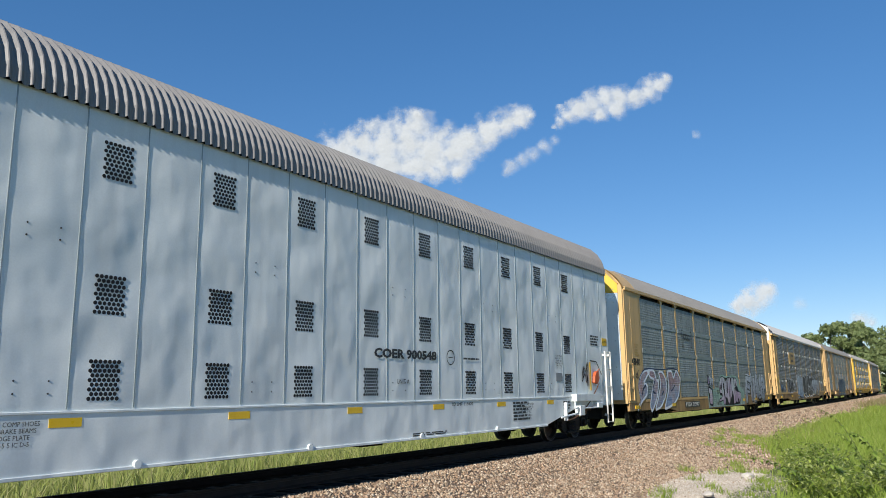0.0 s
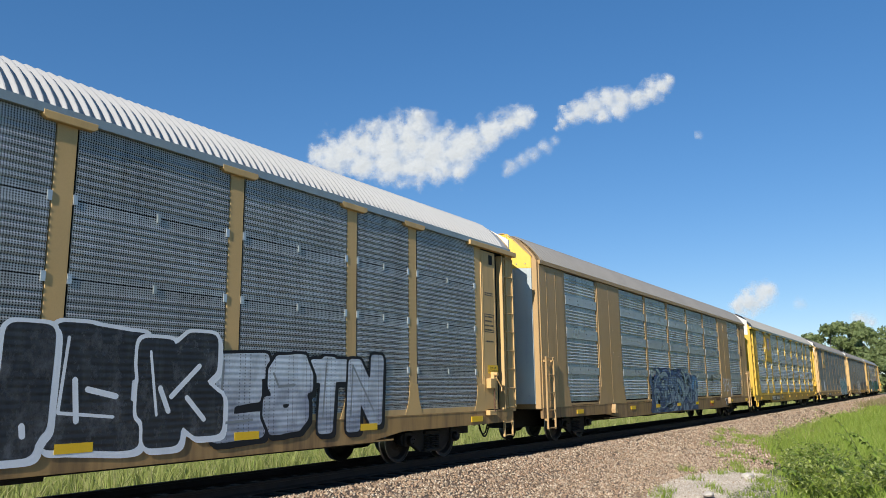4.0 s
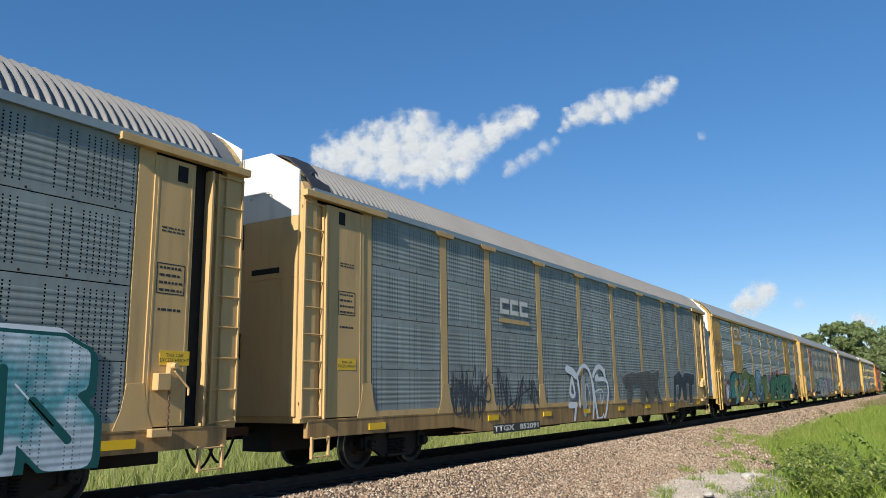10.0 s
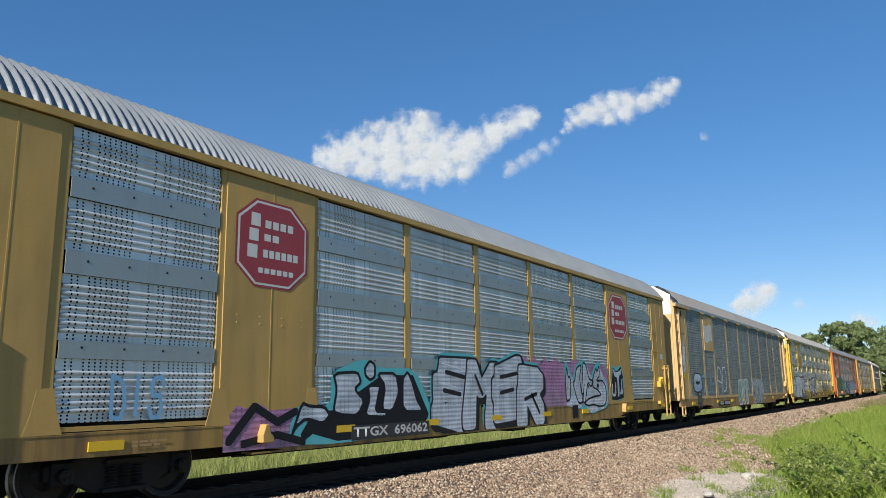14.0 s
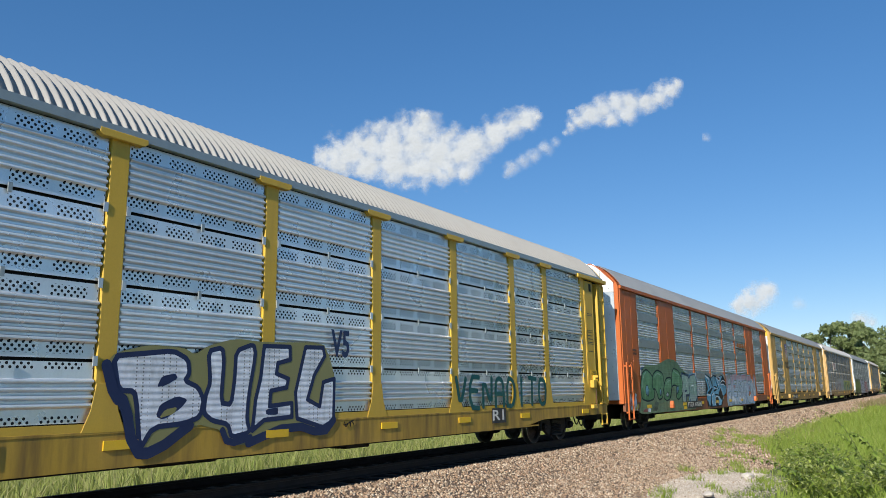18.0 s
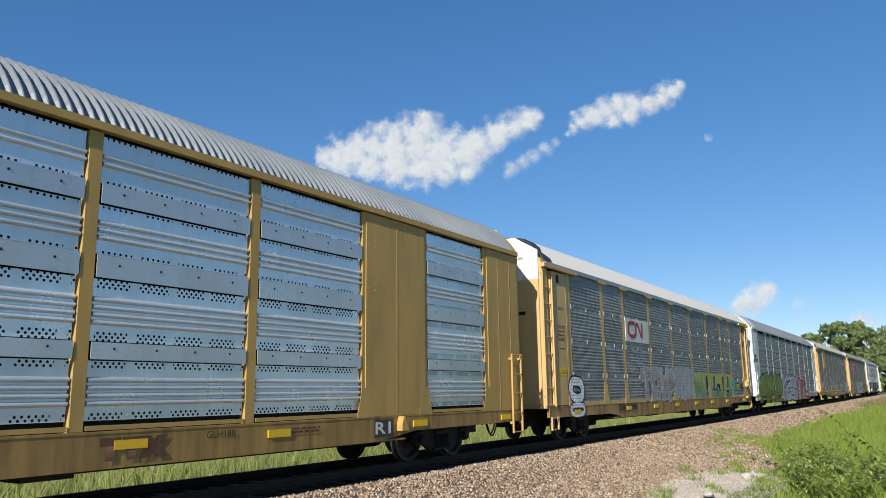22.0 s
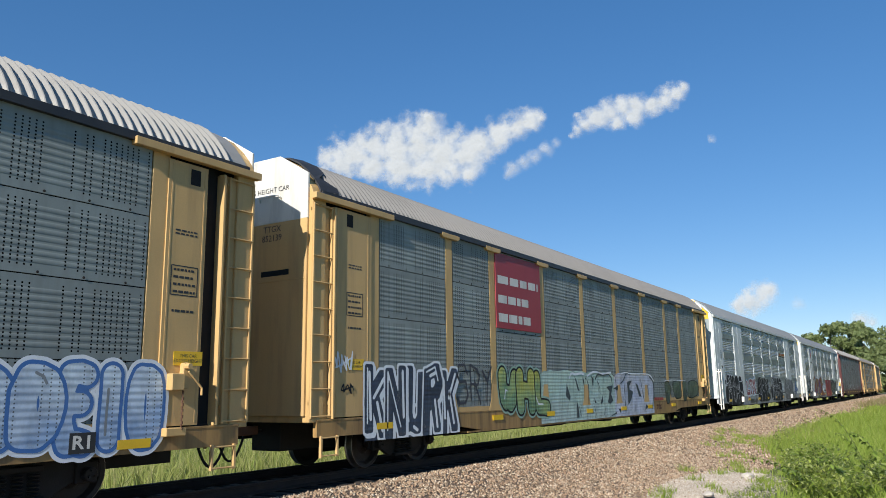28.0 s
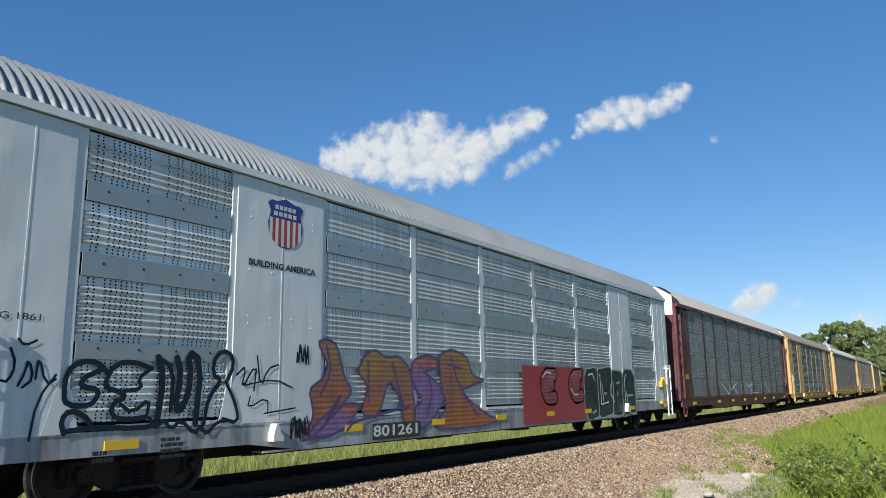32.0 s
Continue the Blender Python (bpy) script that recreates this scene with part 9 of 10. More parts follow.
daub(c, [(3.59, 2.01), (3.87, 1.99), (3.89, 1.75), (3.83, 1.53), (3.69, 1.35), (3.69, 1.08), (3.64, 1.1), (3.65, 1.38), (3.54, 1.43), (3.58, 1.59), (3.62, 1.81)], "soot", smooth=1)
daub(c, [(3.48, 2.02), (3.59, 2.01), (3.62, 1.81), (3.58, 1.59), (3.53, 1.44)], "cyan", smooth=1)
daub(c, [(4.9, 1.99), (5.26, 2), (5.08, 1.39), (5.48, 1.44), (5.56, 1.55), (5.57, 1.1), (5.51, 1.1), (5.51, 1.38), (5.04, 1.34), (4.55, 1.38), (4.79, 1.4), (4.87, 1.6)], "soot", smooth=0)
daub(c, [(4.94, 1.98), (4.99, 1.98), (4.99, 1.6), (4.91, 1.34), (4.82, 1.4), (4.89, 1.63)], "cyan", smooth=0, layer=2)
daub(c, [(5.61, 1.64), (6.28, 1.64), (6.22, 1.41), (6.32, 1.32), (5.63, 1.33)], "soot", smooth=0)
daub(c, [(5.67, 1.49), (5.98, 1.49), (5.99, 1.33), (5.68, 1.34)], "cyan", smooth=0, layer=2)
daub(c, [(6.73, 2), (7.04, 2.01), (6.98, 1.68), (6.89, 1.4), (6.98, 1.2), (6.75, 1.04), (6.9, 1.23), (6.79, 1.4)], "soot", smooth=1)
daub(c, [(7.81, 2.01), (8.03, 2.02), (7.98, 1.54), (8.2, 1.55), (8.2, 1.52), (7.43, 1.53), (7.65, 1.55)], "soot", smooth=0)
daub(c, [(7.83, 1.95), (7.88, 1.95), (7.8, 1.56), (7.68, 1.57)], "cyan", smooth=0, layer=2)
daub(c, [(7.41, 1.35), (8.14, 1.34), (7.99, 1.24), (8, 1.08), (7.59, 1.08), (7.67, 1.23)], "soot", smooth=0)
daub(c, [(7.67, 1.23), (7.87, 1.23), (7.86, 1.09), (7.64, 1.1)], "cyan", smooth=0, layer=2)
daub(c, [(8.83, 2.04), (8.91, 2.07), (8.91, 1.56), (9.32, 1.14), (9.25, 1.09), (8.85, 1.54)], "soot", smooth=1)
daub(c, [(8.95, 1.88), (9.6, 1.77), (9.28, 1.33), (9.72, 1.27), (10.35, 1.26), (10.35, 1.19), (9.32, 1.14), (8.92, 1.56)], "cyan", smooth=0)
daub(c, [(9.6, 1.66), (9.79, 1.7), (10.47, 1.68), (10.27, 1.17), (10.03, 1.32), (9.31, 1.3)], "yellowgreen", "soot", 0.024, smooth=0, layer=2)
c = CARS[15]
burner(c, "AKUA", -12.25, -4.60, 0.60, 2.24, "olivelit", "black", "deepteal", 0.17, 0.05, 5.0, 0.08, 0.08, 0.09, "leaf", [1.25, 1.0, 0.9, 1.1])
burner(c, "KEER", -4.2, 2.15, 0.60, 2.24, "lilacwhite", "black", "grey", 0.13, 0.045, 5.0, 0.1, 0.15, 0.06)
burner(c, "MRL", 2.0, 7.7, 0.60, 2.20, "redfill", "white", "rose", 0.15, 0.04, 5.0, 0.05, 0.2)
c = CARS[17]
haze(c, -4.6, 0.99, 0.57, 2.02, "paleaqua", 17, 0.05), haze(c, 0.99, 5.08, 0.57, 2.0, "palelilac", 18, 0.05)
daub(c, [(-2.3, 1.84), (-2.17, 1.75), (-1.96, 1.42), (-2.08, 1.42), (-2.22, 1.69)], "slate", smooth=0)
daub(c, [(-2.87, 1.62), (-2.64, 1.25), (-2.7, 1.14), (-2.96, 1.28)], "slate", smooth=0)
daub(c, [(-1.69, 1.85), (-1.58, 1.72), (-1.65, 1.58)], "slate", smooth=0)
daub(c, [(-2.22, 0.64), (-2.19, 1.15), (-2.08, 0.93), (-2.04, 0.65)], "slate", smooth=0)
daub(c, [(-0.99, 1.89), (-0.81, 1.77), (-0.88, 1.51), (-0.95, 1.72)], "slate", smooth=0)
daub(c, [(0.26, 1.53), (0.8, 1.58), (0.66, 1.28), (0.82, 1.09), (0.53, 0.99), (0.32, 1.05), (0.45, 1.2), (0.52, 1.39)], "slate", smooth=0)
daub(c, [(-0.33, 1.03), (-0.09, 1.27), (-0.08, 1.07), (-0.24, 1)], "slate", smooth=0)
daub(c, [(-0.83, 1.21), (-0.64, 1.04), (-0.76, 1.04)], "slate", smooth=0)
daub(c, [(-1.53, 1.83), (-1.37, 1.77), (-1.42, 1.72)], "slate", smooth=0)
daub(c, [(2.24, 1.7), (2.75, 1.74), (2.42, 1.55), (2.47, 1.43), (2.81, 1.36), (2.57, 1.09), (2.26, 0.92), (2.25, 1.34)], "slate", smooth=0)
daub(c, [(3.1, 1.64), (3.3, 1.61), (3.68, 1.18), (3.41, 1.19)], "slate", smooth=0)
daub(c, [(4.01, 0.71), (4.12, 0.91), (4.41, 0.83)], "slate", smooth=0)
daub(c, [(0.35, 0.57), (1.06, 0.72), (1.07, 0.67)], "slate", smooth=0)
daub(c, [(1.25, 0.82), (1.53, 0.81), (1.46, 0.67)], "slate", smooth=0)
daub(c, [(0.88, 1.47), (1.34, 1.58), (1.27, 1.41)], "slate", smooth=0)
sprayed(c, [(-1.34, 1.72), (-1.22, 1.53), (-1.29, 1.02)], "slate", 0.02)
sprayed(c, [(-0.66, 1.78), (-0.45, 1.93), (-0.13, 1.89)], "slate", 0.031)
sprayed(c, [(-0.53, 1.7), (-0.34, 1.58), (-0.42, 1.43)], "slate", 0.02)
sprayed(c, [(-0.06, 1.89), (0.71, 1.94), (0.8, 1.52)], "slate", 0.02)
sprayed(c, [(1.59, 1.64), (1.92, 1.76), (2.18, 2.01), (2.55, 1.95)], "slate", 0.024)
sprayed(c, [(1.93, 1.61), (1.96, 0.67)], "slate", 0.02)
sprayed(c, [(4.65, 1.9), (5.08, 1.76), (5.14, 1.29), (4.82, 0.74)], "slate", 0.027)
sprayed(c, [(4.41, 1.58), (4.47, 1.24)], "slate", 0.017)
sprayed(c, [(-2.04, 0.97), (-1.87, 0.65)], "slate", 0.012)
sprayed(c, [(-0.84, 0.95), (-0.71, 0.7), (-0.79, 0.64)], "slate", 0.012)
sprayed(c, [(0.13, 0.9), (-0.06, 0.66)], "slate", 0.01)
sprayed(c, [(3.67, 1.78), (3.9, 1.11)], "slate", 0.02)
sprayed(c, [(-1.57, 1.67), (-1.64, 1.22)], "slate", 0.014)
sprayed(c, [(1.09, 1.89), (1.2, 1.13)], "slate", 0.014)
sprayed(c, [(-2.67, 1.79), (-2.51, 1.94), (-2.23, 1.88), (-1.85, 1.94), (-1.59, 1.9)], "white", 0.031)
sprayed(c, [(-1.3, 1.86), (-0.94, 1.97), (-0.58, 2), (-0.13, 1.92), (0.71, 1.99)], "white", 0.031)
sprayed(c, [(1.66, 1.96), (2.18, 2.02), (2.55, 1.97), (4.12, 1.99), (4.71, 1.97), (5.21, 1.73)], "white", 0.02)
sprayed(c, [(6.51, 1.74), (7.04, 1.78), (8.02, 1.79), (9.47, 1.76)], "white", 0.012)
daub(c, [(6.51, 1.7), (7.04, 1.74), (7.35, 1.5), (7.01, 0.87), (6.64, 0.89)], "darkgreen", "soot", 0.016, smooth=1)
daub(c, [(7.52, 1.7), (8.54, 1.8), (8.71, 1.5), (8.77, 1.07), (7.82, 1.05)], "darkgreen", "soot", 0.016, smooth=1)
daub(c, [(9, 1.76), (9.57, 1.76), (9.52, 0.96), (9.04, 0.93)], "darkgreen", "soot", 0.016, smooth=1)
daub(c, [(9.86, 1.72), (10.81, 1.82), (11.58, 1.63), (11.43, 1.2), (10.43, 1.03), (9.72, 1.09)], "darkgreen", "soot", 0.016, smooth=1)
c = CARS[18]
bubble_heads(c, -11.94), bubble_heads(c, 0.48)
bubble_word(c, -3.75, "soot"), bubble_word(c, 5.77, "greyfill")
c = CARS[19]
sprayed(c, [(-11.19, 1.75), (-11.32, 1.87), (-11.56, 1.87), (-11.73, 1.74), (-11.75, 1.45), (-11.7, 1.34), (-11.47, 1.32), (-11.33, 1.36), (-11.27, 1.53), (-11.53, 1.55), (-11.52, 1.66), (-11.27, 1.77)], "ink", 0.034)
sprayed(c, [(-11.71, 1), (-11.76, 1.16), (-11.65, 1.28), (-11.46, 1.21), (-11.36, 1.1)], "ink", 0.034)
sprayed(c, [(-11.71, 1.02), (-11.26, 1.06), (-10.66, 1.01), (-10.34, 1.06)], "ink", 0.034)
sprayed(c, [(-10.52, 1.8), (-10.82, 1.89), (-11.08, 1.84), (-11.19, 1.66), (-11.18, 1.53), (-11.03, 1.51), (-10.87, 1.42), (-11.09, 1.35), (-11.08, 1.18), (-10.87, 1.13), (-10.56, 1.16)], "ink", 0.034)
sprayed(c, [(-10.93, 1.5), (-10.64, 1.53), (-10.73, 1.66), (-10.55, 1.78)], "ink", 0.027)
sprayed(c, [(-10.96, 1.33), (-10.78, 1.21), (-10.52, 1.41), (-10.56, 1.16)], "ink", 0.027)
sprayed(c, [(-10.42, 1.95), (-10.32, 1.67), (-10.39, 1.11)], "ink", 0.051)
sprayed(c, [(-10.42, 1.95), (-10.16, 1.81), (-10.18, 1.24)], "ink", 0.034)
sprayed(c, [(-10.11, 1.95), (-10.03, 1.72), (-10.12, 1.24), (-9.97, 1.24), (-9.85, 1.67), (-9.94, 2.06), (-9.68, 1.92), (-9.75, 1.04)], "ink", 0.051)
sprayed(c, [(-9.6, 1.03), (-9.53, 1.42), (-9.28, 1.65), (-9.48, 1.72), (-9.43, 2.03), (-9.17, 2.09), (-9.06, 1.88), (-9.21, 1.62)], "ink", 0.034)
sprayed(c, [(-9.21, 1.62), (-8.99, 1.26), (-8.95, 1.01), (-9.25, 1.09)], "ink", 0.027)
sprayed(c, [(-10.51, 1.14), (-10.44, 1.02), (-10.28, 1.13), (-10.16, 0.96), (-10, 1.12), (-9.74, 0.87), (-9.66, 1.03), (-9.53, 0.86), (-9.38, 1.05), (-9.12, 1.06)], "ink", 0.027)
sprayed(c, [(-12.13, 0.94), (-12.07, 1.41), (-11.86, 1.7)], "ink", 0.015)
sprayed(c, [(-12.51, 1.63), (-12.43, 1.61), (-12.35, 1.81), (-12.43, 2)], "ink", 0.015)
sprayed(c, [(-12.31, 1.57), (-12.24, 1.73), (-12.21, 1.89), (-12.13, 1.65), (-12.26, 1.55)], "ink", 0.015)
sprayed(c, [(-12.35, 2.11), (-12.27, 2.03), (-12.13, 2.1)], "ink", 0.015)
sprayed(c, [(-12.11, 1.65), (-12.09, 1.94), (-11.98, 1.57), (-11.86, 1.65)], "ink", 0.015)
sprayed(c, [(-9.01, 1.73), (-8.81, 1.89), (-8.93, 1.47), (-8.6, 1.95), (-8.65, 1.49)], "ink", 0.015)
sprayed(c, [(-8.6, 2.03), (-8.51, 1.52), (-8.37, 1.84), (-8.14, 1.9)], "ink", 0.015)
sprayed(c, [(-8.87, 1.57), (-8.21, 1.68), (-7.81, 1.54)], "ink", 0.012)
sprayed(c, [(-8.72, 1.41), (-8.78, 1.21), (-8.35, 1.41), (-8.34, 1.14)], "ink", 0.012)
sprayed(c, [(-8.42, 1.14), (-7.72, 1.21)], "ink", 0.012)
daub(c, [(-7.2, 2.31), (-6.98, 2.38), (-6.7, 2.3), (-6.5, 1.75), (-6.25, 1.48), (-6.54, 1.21), (-7.29, 0.71), (-7.58, 0.67), (-7.26, 1.05), (-7.4, 1.51), (-7.05, 1.69), (-6.92, 1.93)], "sunset", "violet", 0.024, smooth=1)
daub(c, [(-7.46, 0.75), (-6.95, 1.1), (-6.39, 1.27), (-6, 1.23), (-6.39, 0.84), (-6.94, 0.69)], "violetfill", "violet", 0.024, smooth=1)
daub(c, [(-6.11, 1.82), (-5.9, 2.14), (-5.59, 2.25), (-5.26, 2.1), (-4.8, 2.15), (-4.45, 1.92), (-4.21, 0.88), (-4.58, 0.69), (-4.81, 1.37), (-5.15, 1.7), (-5.48, 0.99), (-6, 1.04), (-5.8, 1.57)], "sunset", "violet", 0.024, smooth=1)
daub(c, [(-4.38, 2.06), (-3.81, 2.21), (-3.42, 2.12), (-3.42, 1.93), (-3.95, 1.85), (-3.43, 1.64), (-3.16, 1.28), (-3.71, 0.79), (-4.21, 0.68), (-4.33, 1.09), (-3.96, 1.29), (-4.33, 1.57)], "violetfill", "violet", 0.024, smooth=1)
daub(c, [(-3.35, 2.23), (-2.85, 2.36), (-2.19, 2.23), (-1.97, 1.8), (-1.33, 1.69), (-2.44, 1.49), (-2.15, 1.26), (-1.37, 0.93), (-0.7, 0.75), (-1.38, 0.66), (-2.9, 0.65), (-3.58, 0.72), (-3.03, 1.13), (-3.29, 1.57)], "sunset", "violet", 0.024, smooth=1)
sprayed(c, [(-6.98, 2.26), (-6.83, 1.81), (-7.13, 1.4)], "violet", 0.02)
sprayed(c, [(-5.8, 2.02), (-5.79, 1.25)], "violet", 0.02)
sprayed(c, [(-5.04, 2), (-4.69, 1.17)], "violet", 0.027)
sprayed(c, [(-4.07, 1.99), (-3.56, 1.57), (-3.83, 0.94)], "violet", 0.02)
sprayed(c, [(-2.86, 2.17), (-2.59, 1.57), (-1.7, 0.87)], "violet", 0.027)
sprayed(c, [(-6.59, 1.39), (-6.95, 0.98)], "violet", 0.034)
sprayed(c, [(-6.39, 0.78), (-6.19, 0.95), (-4.45, 1.16)], "violet", 0.027)
sprayed(c, [(-3, 2.02), (-2.42, 1.95)], "violet", 0.02)

# the smooth car's sheets and sill stand further out
for ob in CARS[1].children:
    if ob.name.split(".")[0] in ("lettering", "mark", "tag", "emblem"):
        low = ob.location.z + ob.data.vertices[0].co.z < 1.25
        ob.location.y -= 0.027 if low else 0.0185

# ---------------- ground and track ----------------
def strip(name, rows, mat, label, x_range, kind="structure"):
    """A long sheet that follows the track: rows of (distance from the centre line, height)."""
    ss = list(x_range)
    vs, fs = [], []
    n = len(rows)
    for s in ss:
        x, y, a = on_track(s)
        for d, z in rows:
            vs.append((x - math.sin(a) * d, y + math.cos(a) * d, z))
    for i in range(len(ss) - 1):
        for j in range(n - 1):
            fs.append((i * n + j, (i + 1) * n + j, (i + 1) * n + j + 1, i * n + j + 1))
    me = bpy.data.meshes.new(name)
    me.from_pydata(vs, [], fs)
    me.materials.append(mat)
    ob = new(name, me)
    return tagged(ob, label, name.replace("_", " "), kind=kind)


STEPS = [-80, -40, -20, 0, 20, 40, 60, 80, 100, 120, 140] + [150 + 10 * k for k in range(30)]
BALLAST = plain("ballast_bed", (0.19, 0.135, 0.10), 0.9, 0, 0.35, 9.0, 0.6, 0.03)
SOIL = plain("dry_soil_and_grass", (0.13, 0.15, 0.05), 0.95, 0, 0.4, 0.6, 0.5, 0.03)
TIE = plain("dark_oiled_timber", (0.035, 0.027, 0.022), 0.85, 0, 0.4, 5.0)
RAIL_RUST = plain("rusty_rail_side", (0.05, 0.03, 0.022), 0.8, 0.1)
strip("ballast", [(-6.6, -0.80), (-4.6, -0.66), (-3.2, -0.52), (-1.75, -0.21), (1.75, -0.21), (3.4, -0.8)], BALLAST, "long bed of crushed pinkish ballast under the track", STEPS)
g = Build()
g.box(-1500, 3000, -1500, 1500, -1.6, -0.76)
ground = new("ground", g.mesh("ground"))
ground.material_slots[0].link = "OBJECT"
ground.material_slots[0].material = SOIL
tagged(ground, "broad flat ground of soil and grass", "ground", kind="structure")


def rail_rows(c):
    return [(c - 0.07, -0.18), (c - 0.07, -0.16), (c - 0.012, -0.13), (c - 0.012, -0.045), (c - 0.037, -0.035), (c - 0.037, 0.0), (c + 0.037, 0.0),
            (c + 0.037, -0.035), (c + 0.012, -0.045), (c + 0.012, -0.13), (c + 0.07, -0.16), (c + 0.07, -0.18)]


for c in (-0.7535, 0.7535):
    strip("rail", rail_rows(c), RAIL_RUST, "steel running rail with rusty sides on timber ties", STEPS)
tie_b = Build()
tie_b.box(-0.115, 0.115, -1.3, 1.3, -0.36, -0.185)
tie_me = tie_b.mesh("tie", 0.012)
bed = tagged(new("track_ties"), "dark timber ties under the rails", "railway ties", kind="structure")
for k in range(150):
    x, y, a = on_track(-8 + k * 0.53)
    part("tie", tie_me, TIE, bed, (x, y, 0), turn=a)

# ---------------- stones, grass, weeds, trees ----------------
def stuff(name, verts, faces, mat, label, category):
    me = bpy.data.meshes.new(name)
    nv, nf, k = len(verts), len(faces), faces.shape[1]
    me.vertices.add(nv)
    me.vertices.foreach_set("co", np.asarray(verts, dtype=np.float32).ravel())
    me.loops.add(nf * k)
    me.loops.foreach_set("vertex_index", np.asarray(faces, dtype=np.int32).ravel())
    me.polygons.add(nf)
    me.polygons.foreach_set("loop_start", np.arange(0, nf * k, k, dtype=np.int32))
    me.update(calc_edges=True)
    me.materials.append(mat)
    return tagged(new(name, me), label, category, kind="stuff")


def island_colours(name, colours, rough=0.85, translucent=0.0, noise_scale=2.0, spec=0.3):
    """Each loose piece takes one of several colours."""
    m, n, l, p = nodes_of(name)
    geo = n.new("ShaderNodeNewGeometry")
    ramp = n.new("ShaderNodeValToRGB")
    e = ramp.color_ramp.elements
    for k, c in enumerate(colours):
        pos = k / max(1, len(colours) - 1)
        el = e[k] if k < 2 else e.new(pos)
        el.position, el.color = pos, (*c, 1)
    l.new(geo.outputs["Random Per Island"], ramp.inputs[0])
    f = noise_of(n, l, coords(n, l, shift=False), noise_scale, 4)
    c = mix_color(n, l, math_node(n, l, "MULTIPLY", f, 0.35), ramp.outputs[0], tuple(sum(q[i] for q in colours) / len(colours) * 0.5 for i in range(3)))
    l.new(c, p.inputs["Base Color"])
    p.inputs["Roughness"].default_value = rough
    p.inputs["Specular IOR Level"].default_value = spec
    if translucent:
        tr = n.new("ShaderNodeBsdfTranslucent")
        l.new(c, tr.inputs["Color"])
        mx = n.new("ShaderNodeMixShader")
        mx.inputs[0].default_value = translucent
        l.new(p.outputs[0], mx.inputs[1]), l.new(tr.outputs[0], mx.inputs[2])
        l.new(mx.outputs[0], n["Material Output"].inputs["Surface"])
    return m


STONES = island_colours("crushed_stone", [(0.37, 0.245, 0.15), (0.54, 0.40, 0.27), (0.13, 0.085, 0.055), (0.70, 0.58, 0.43), (0.25, 0.175, 0.115), (0.45, 0.29, 0.185), (0.05, 0.035, 0.025), (0.58, 0.44, 0.30)])
GRASS = island_colours("green_grass", [(0.25, 0.36, 0.05), (0.37, 0.47, 0.075), (0.19, 0.29, 0.04), (0.44, 0.50, 0.13), (0.30, 0.42, 0.06)], 0.6, 0.45)
MEADOW = island_colours("tall_pale_grass", [(0.30, 0.36, 0.08), (0.42, 0.45, 0.14), (0.21, 0.28, 0.06), (0.54, 0.50, 0.23), (0.34, 0.40, 0.10)], 0.6, 0.45)
DRY = island_colours("dry_grass", [(0.36, 0.28, 0.14), (0.28, 0.24, 0.10), (0.42, 0.34, 0.20), (0.24, 0.24, 0.08)], 0.7, 0.4)
WEED = island_colours("weed_leaves", [(0.44, 0.54, 0.08), (0.60, 0.66, 0.16), (0.74, 0.76, 0.34), (0.28, 0.38, 0.05), (0.14, 0.21, 0.035), (0.52, 0.60, 0.12)], 0.4, 0.6)
LEAVES = island_colours("tree_leaves", [(0.18, 0.23, 0.085), (0.26, 0.32, 0.12), (0.125, 0.175, 0.065), (0.34, 0.39, 0.17)], 0.55, 0.4, 0.2)
BARK = plain("grey_bark", (0.11, 0.085, 0.065), 0.9)
STEM = plain("green_stem", (0.16, 0.20, 0.06), 0.7)
PALE_SOIL = plain("pale_gravelly_dirt", (0.62, 0.56, 0.49), 0.95, 0, 0.3, 2.5, 0.5, 0.02)
rs = np.random.RandomState(7)


def shoulder(d):
    """Height of the ballast, d metres from the track's centre line on the near side."""
    return np.interp(d, [1.75, 3.2, 4.6, 6.6], [-0.21, -0.52, -0.66, -0.80])


OCT = np.array([(1, 0, 0), (-1, 0, 0), (0, 1, 0), (0, -1, 0), (0, 0, 1), (0, 0, -1), ], float)
OCT_F = np.array([(0, 2, 4), (2, 1, 4), (1, 3, 4), (3, 0, 4), (2, 0, 5), (1, 2, 5), (3, 1, 5), (0, 3, 5)])


def stones(xs, ys, zs, size):
    n = len(xs)
    v = OCT[None] * (0.55 + 0.55 * rs.rand(n, 6, 1)) + rs.normal(0, 0.16, (n, 6, 3))
    a = rs.rand(n) * 6.28
    ca, sa = np.cos(a)[:, None], np.sin(a)[:, None]
    v = np.stack([v[..., 0] * ca - v[..., 1] * sa, v[..., 0] * sa + v[..., 1] * ca, v[..., 2] * 0.8], -1)
    v = v * size[:, None, None] + np.stack([xs, ys, zs], 1)[:, None]
    f = OCT_F[None] + 6 * np.arange(n)[:, None, None]
    return v.reshape(-1, 3), f.reshape(-1, 3)


def near_side(n, x0, x1, d0, d1, size):
    xs, ds = x0 + (x1 - x0) * rs.rand(n), d0 + (d1 - d0) * rs.rand(n)
    return stones(xs, TRACK_Y - ds, shoulder(ds) + 0.3 * size, size * (0.6 + 0.8 * rs.rand(n)))


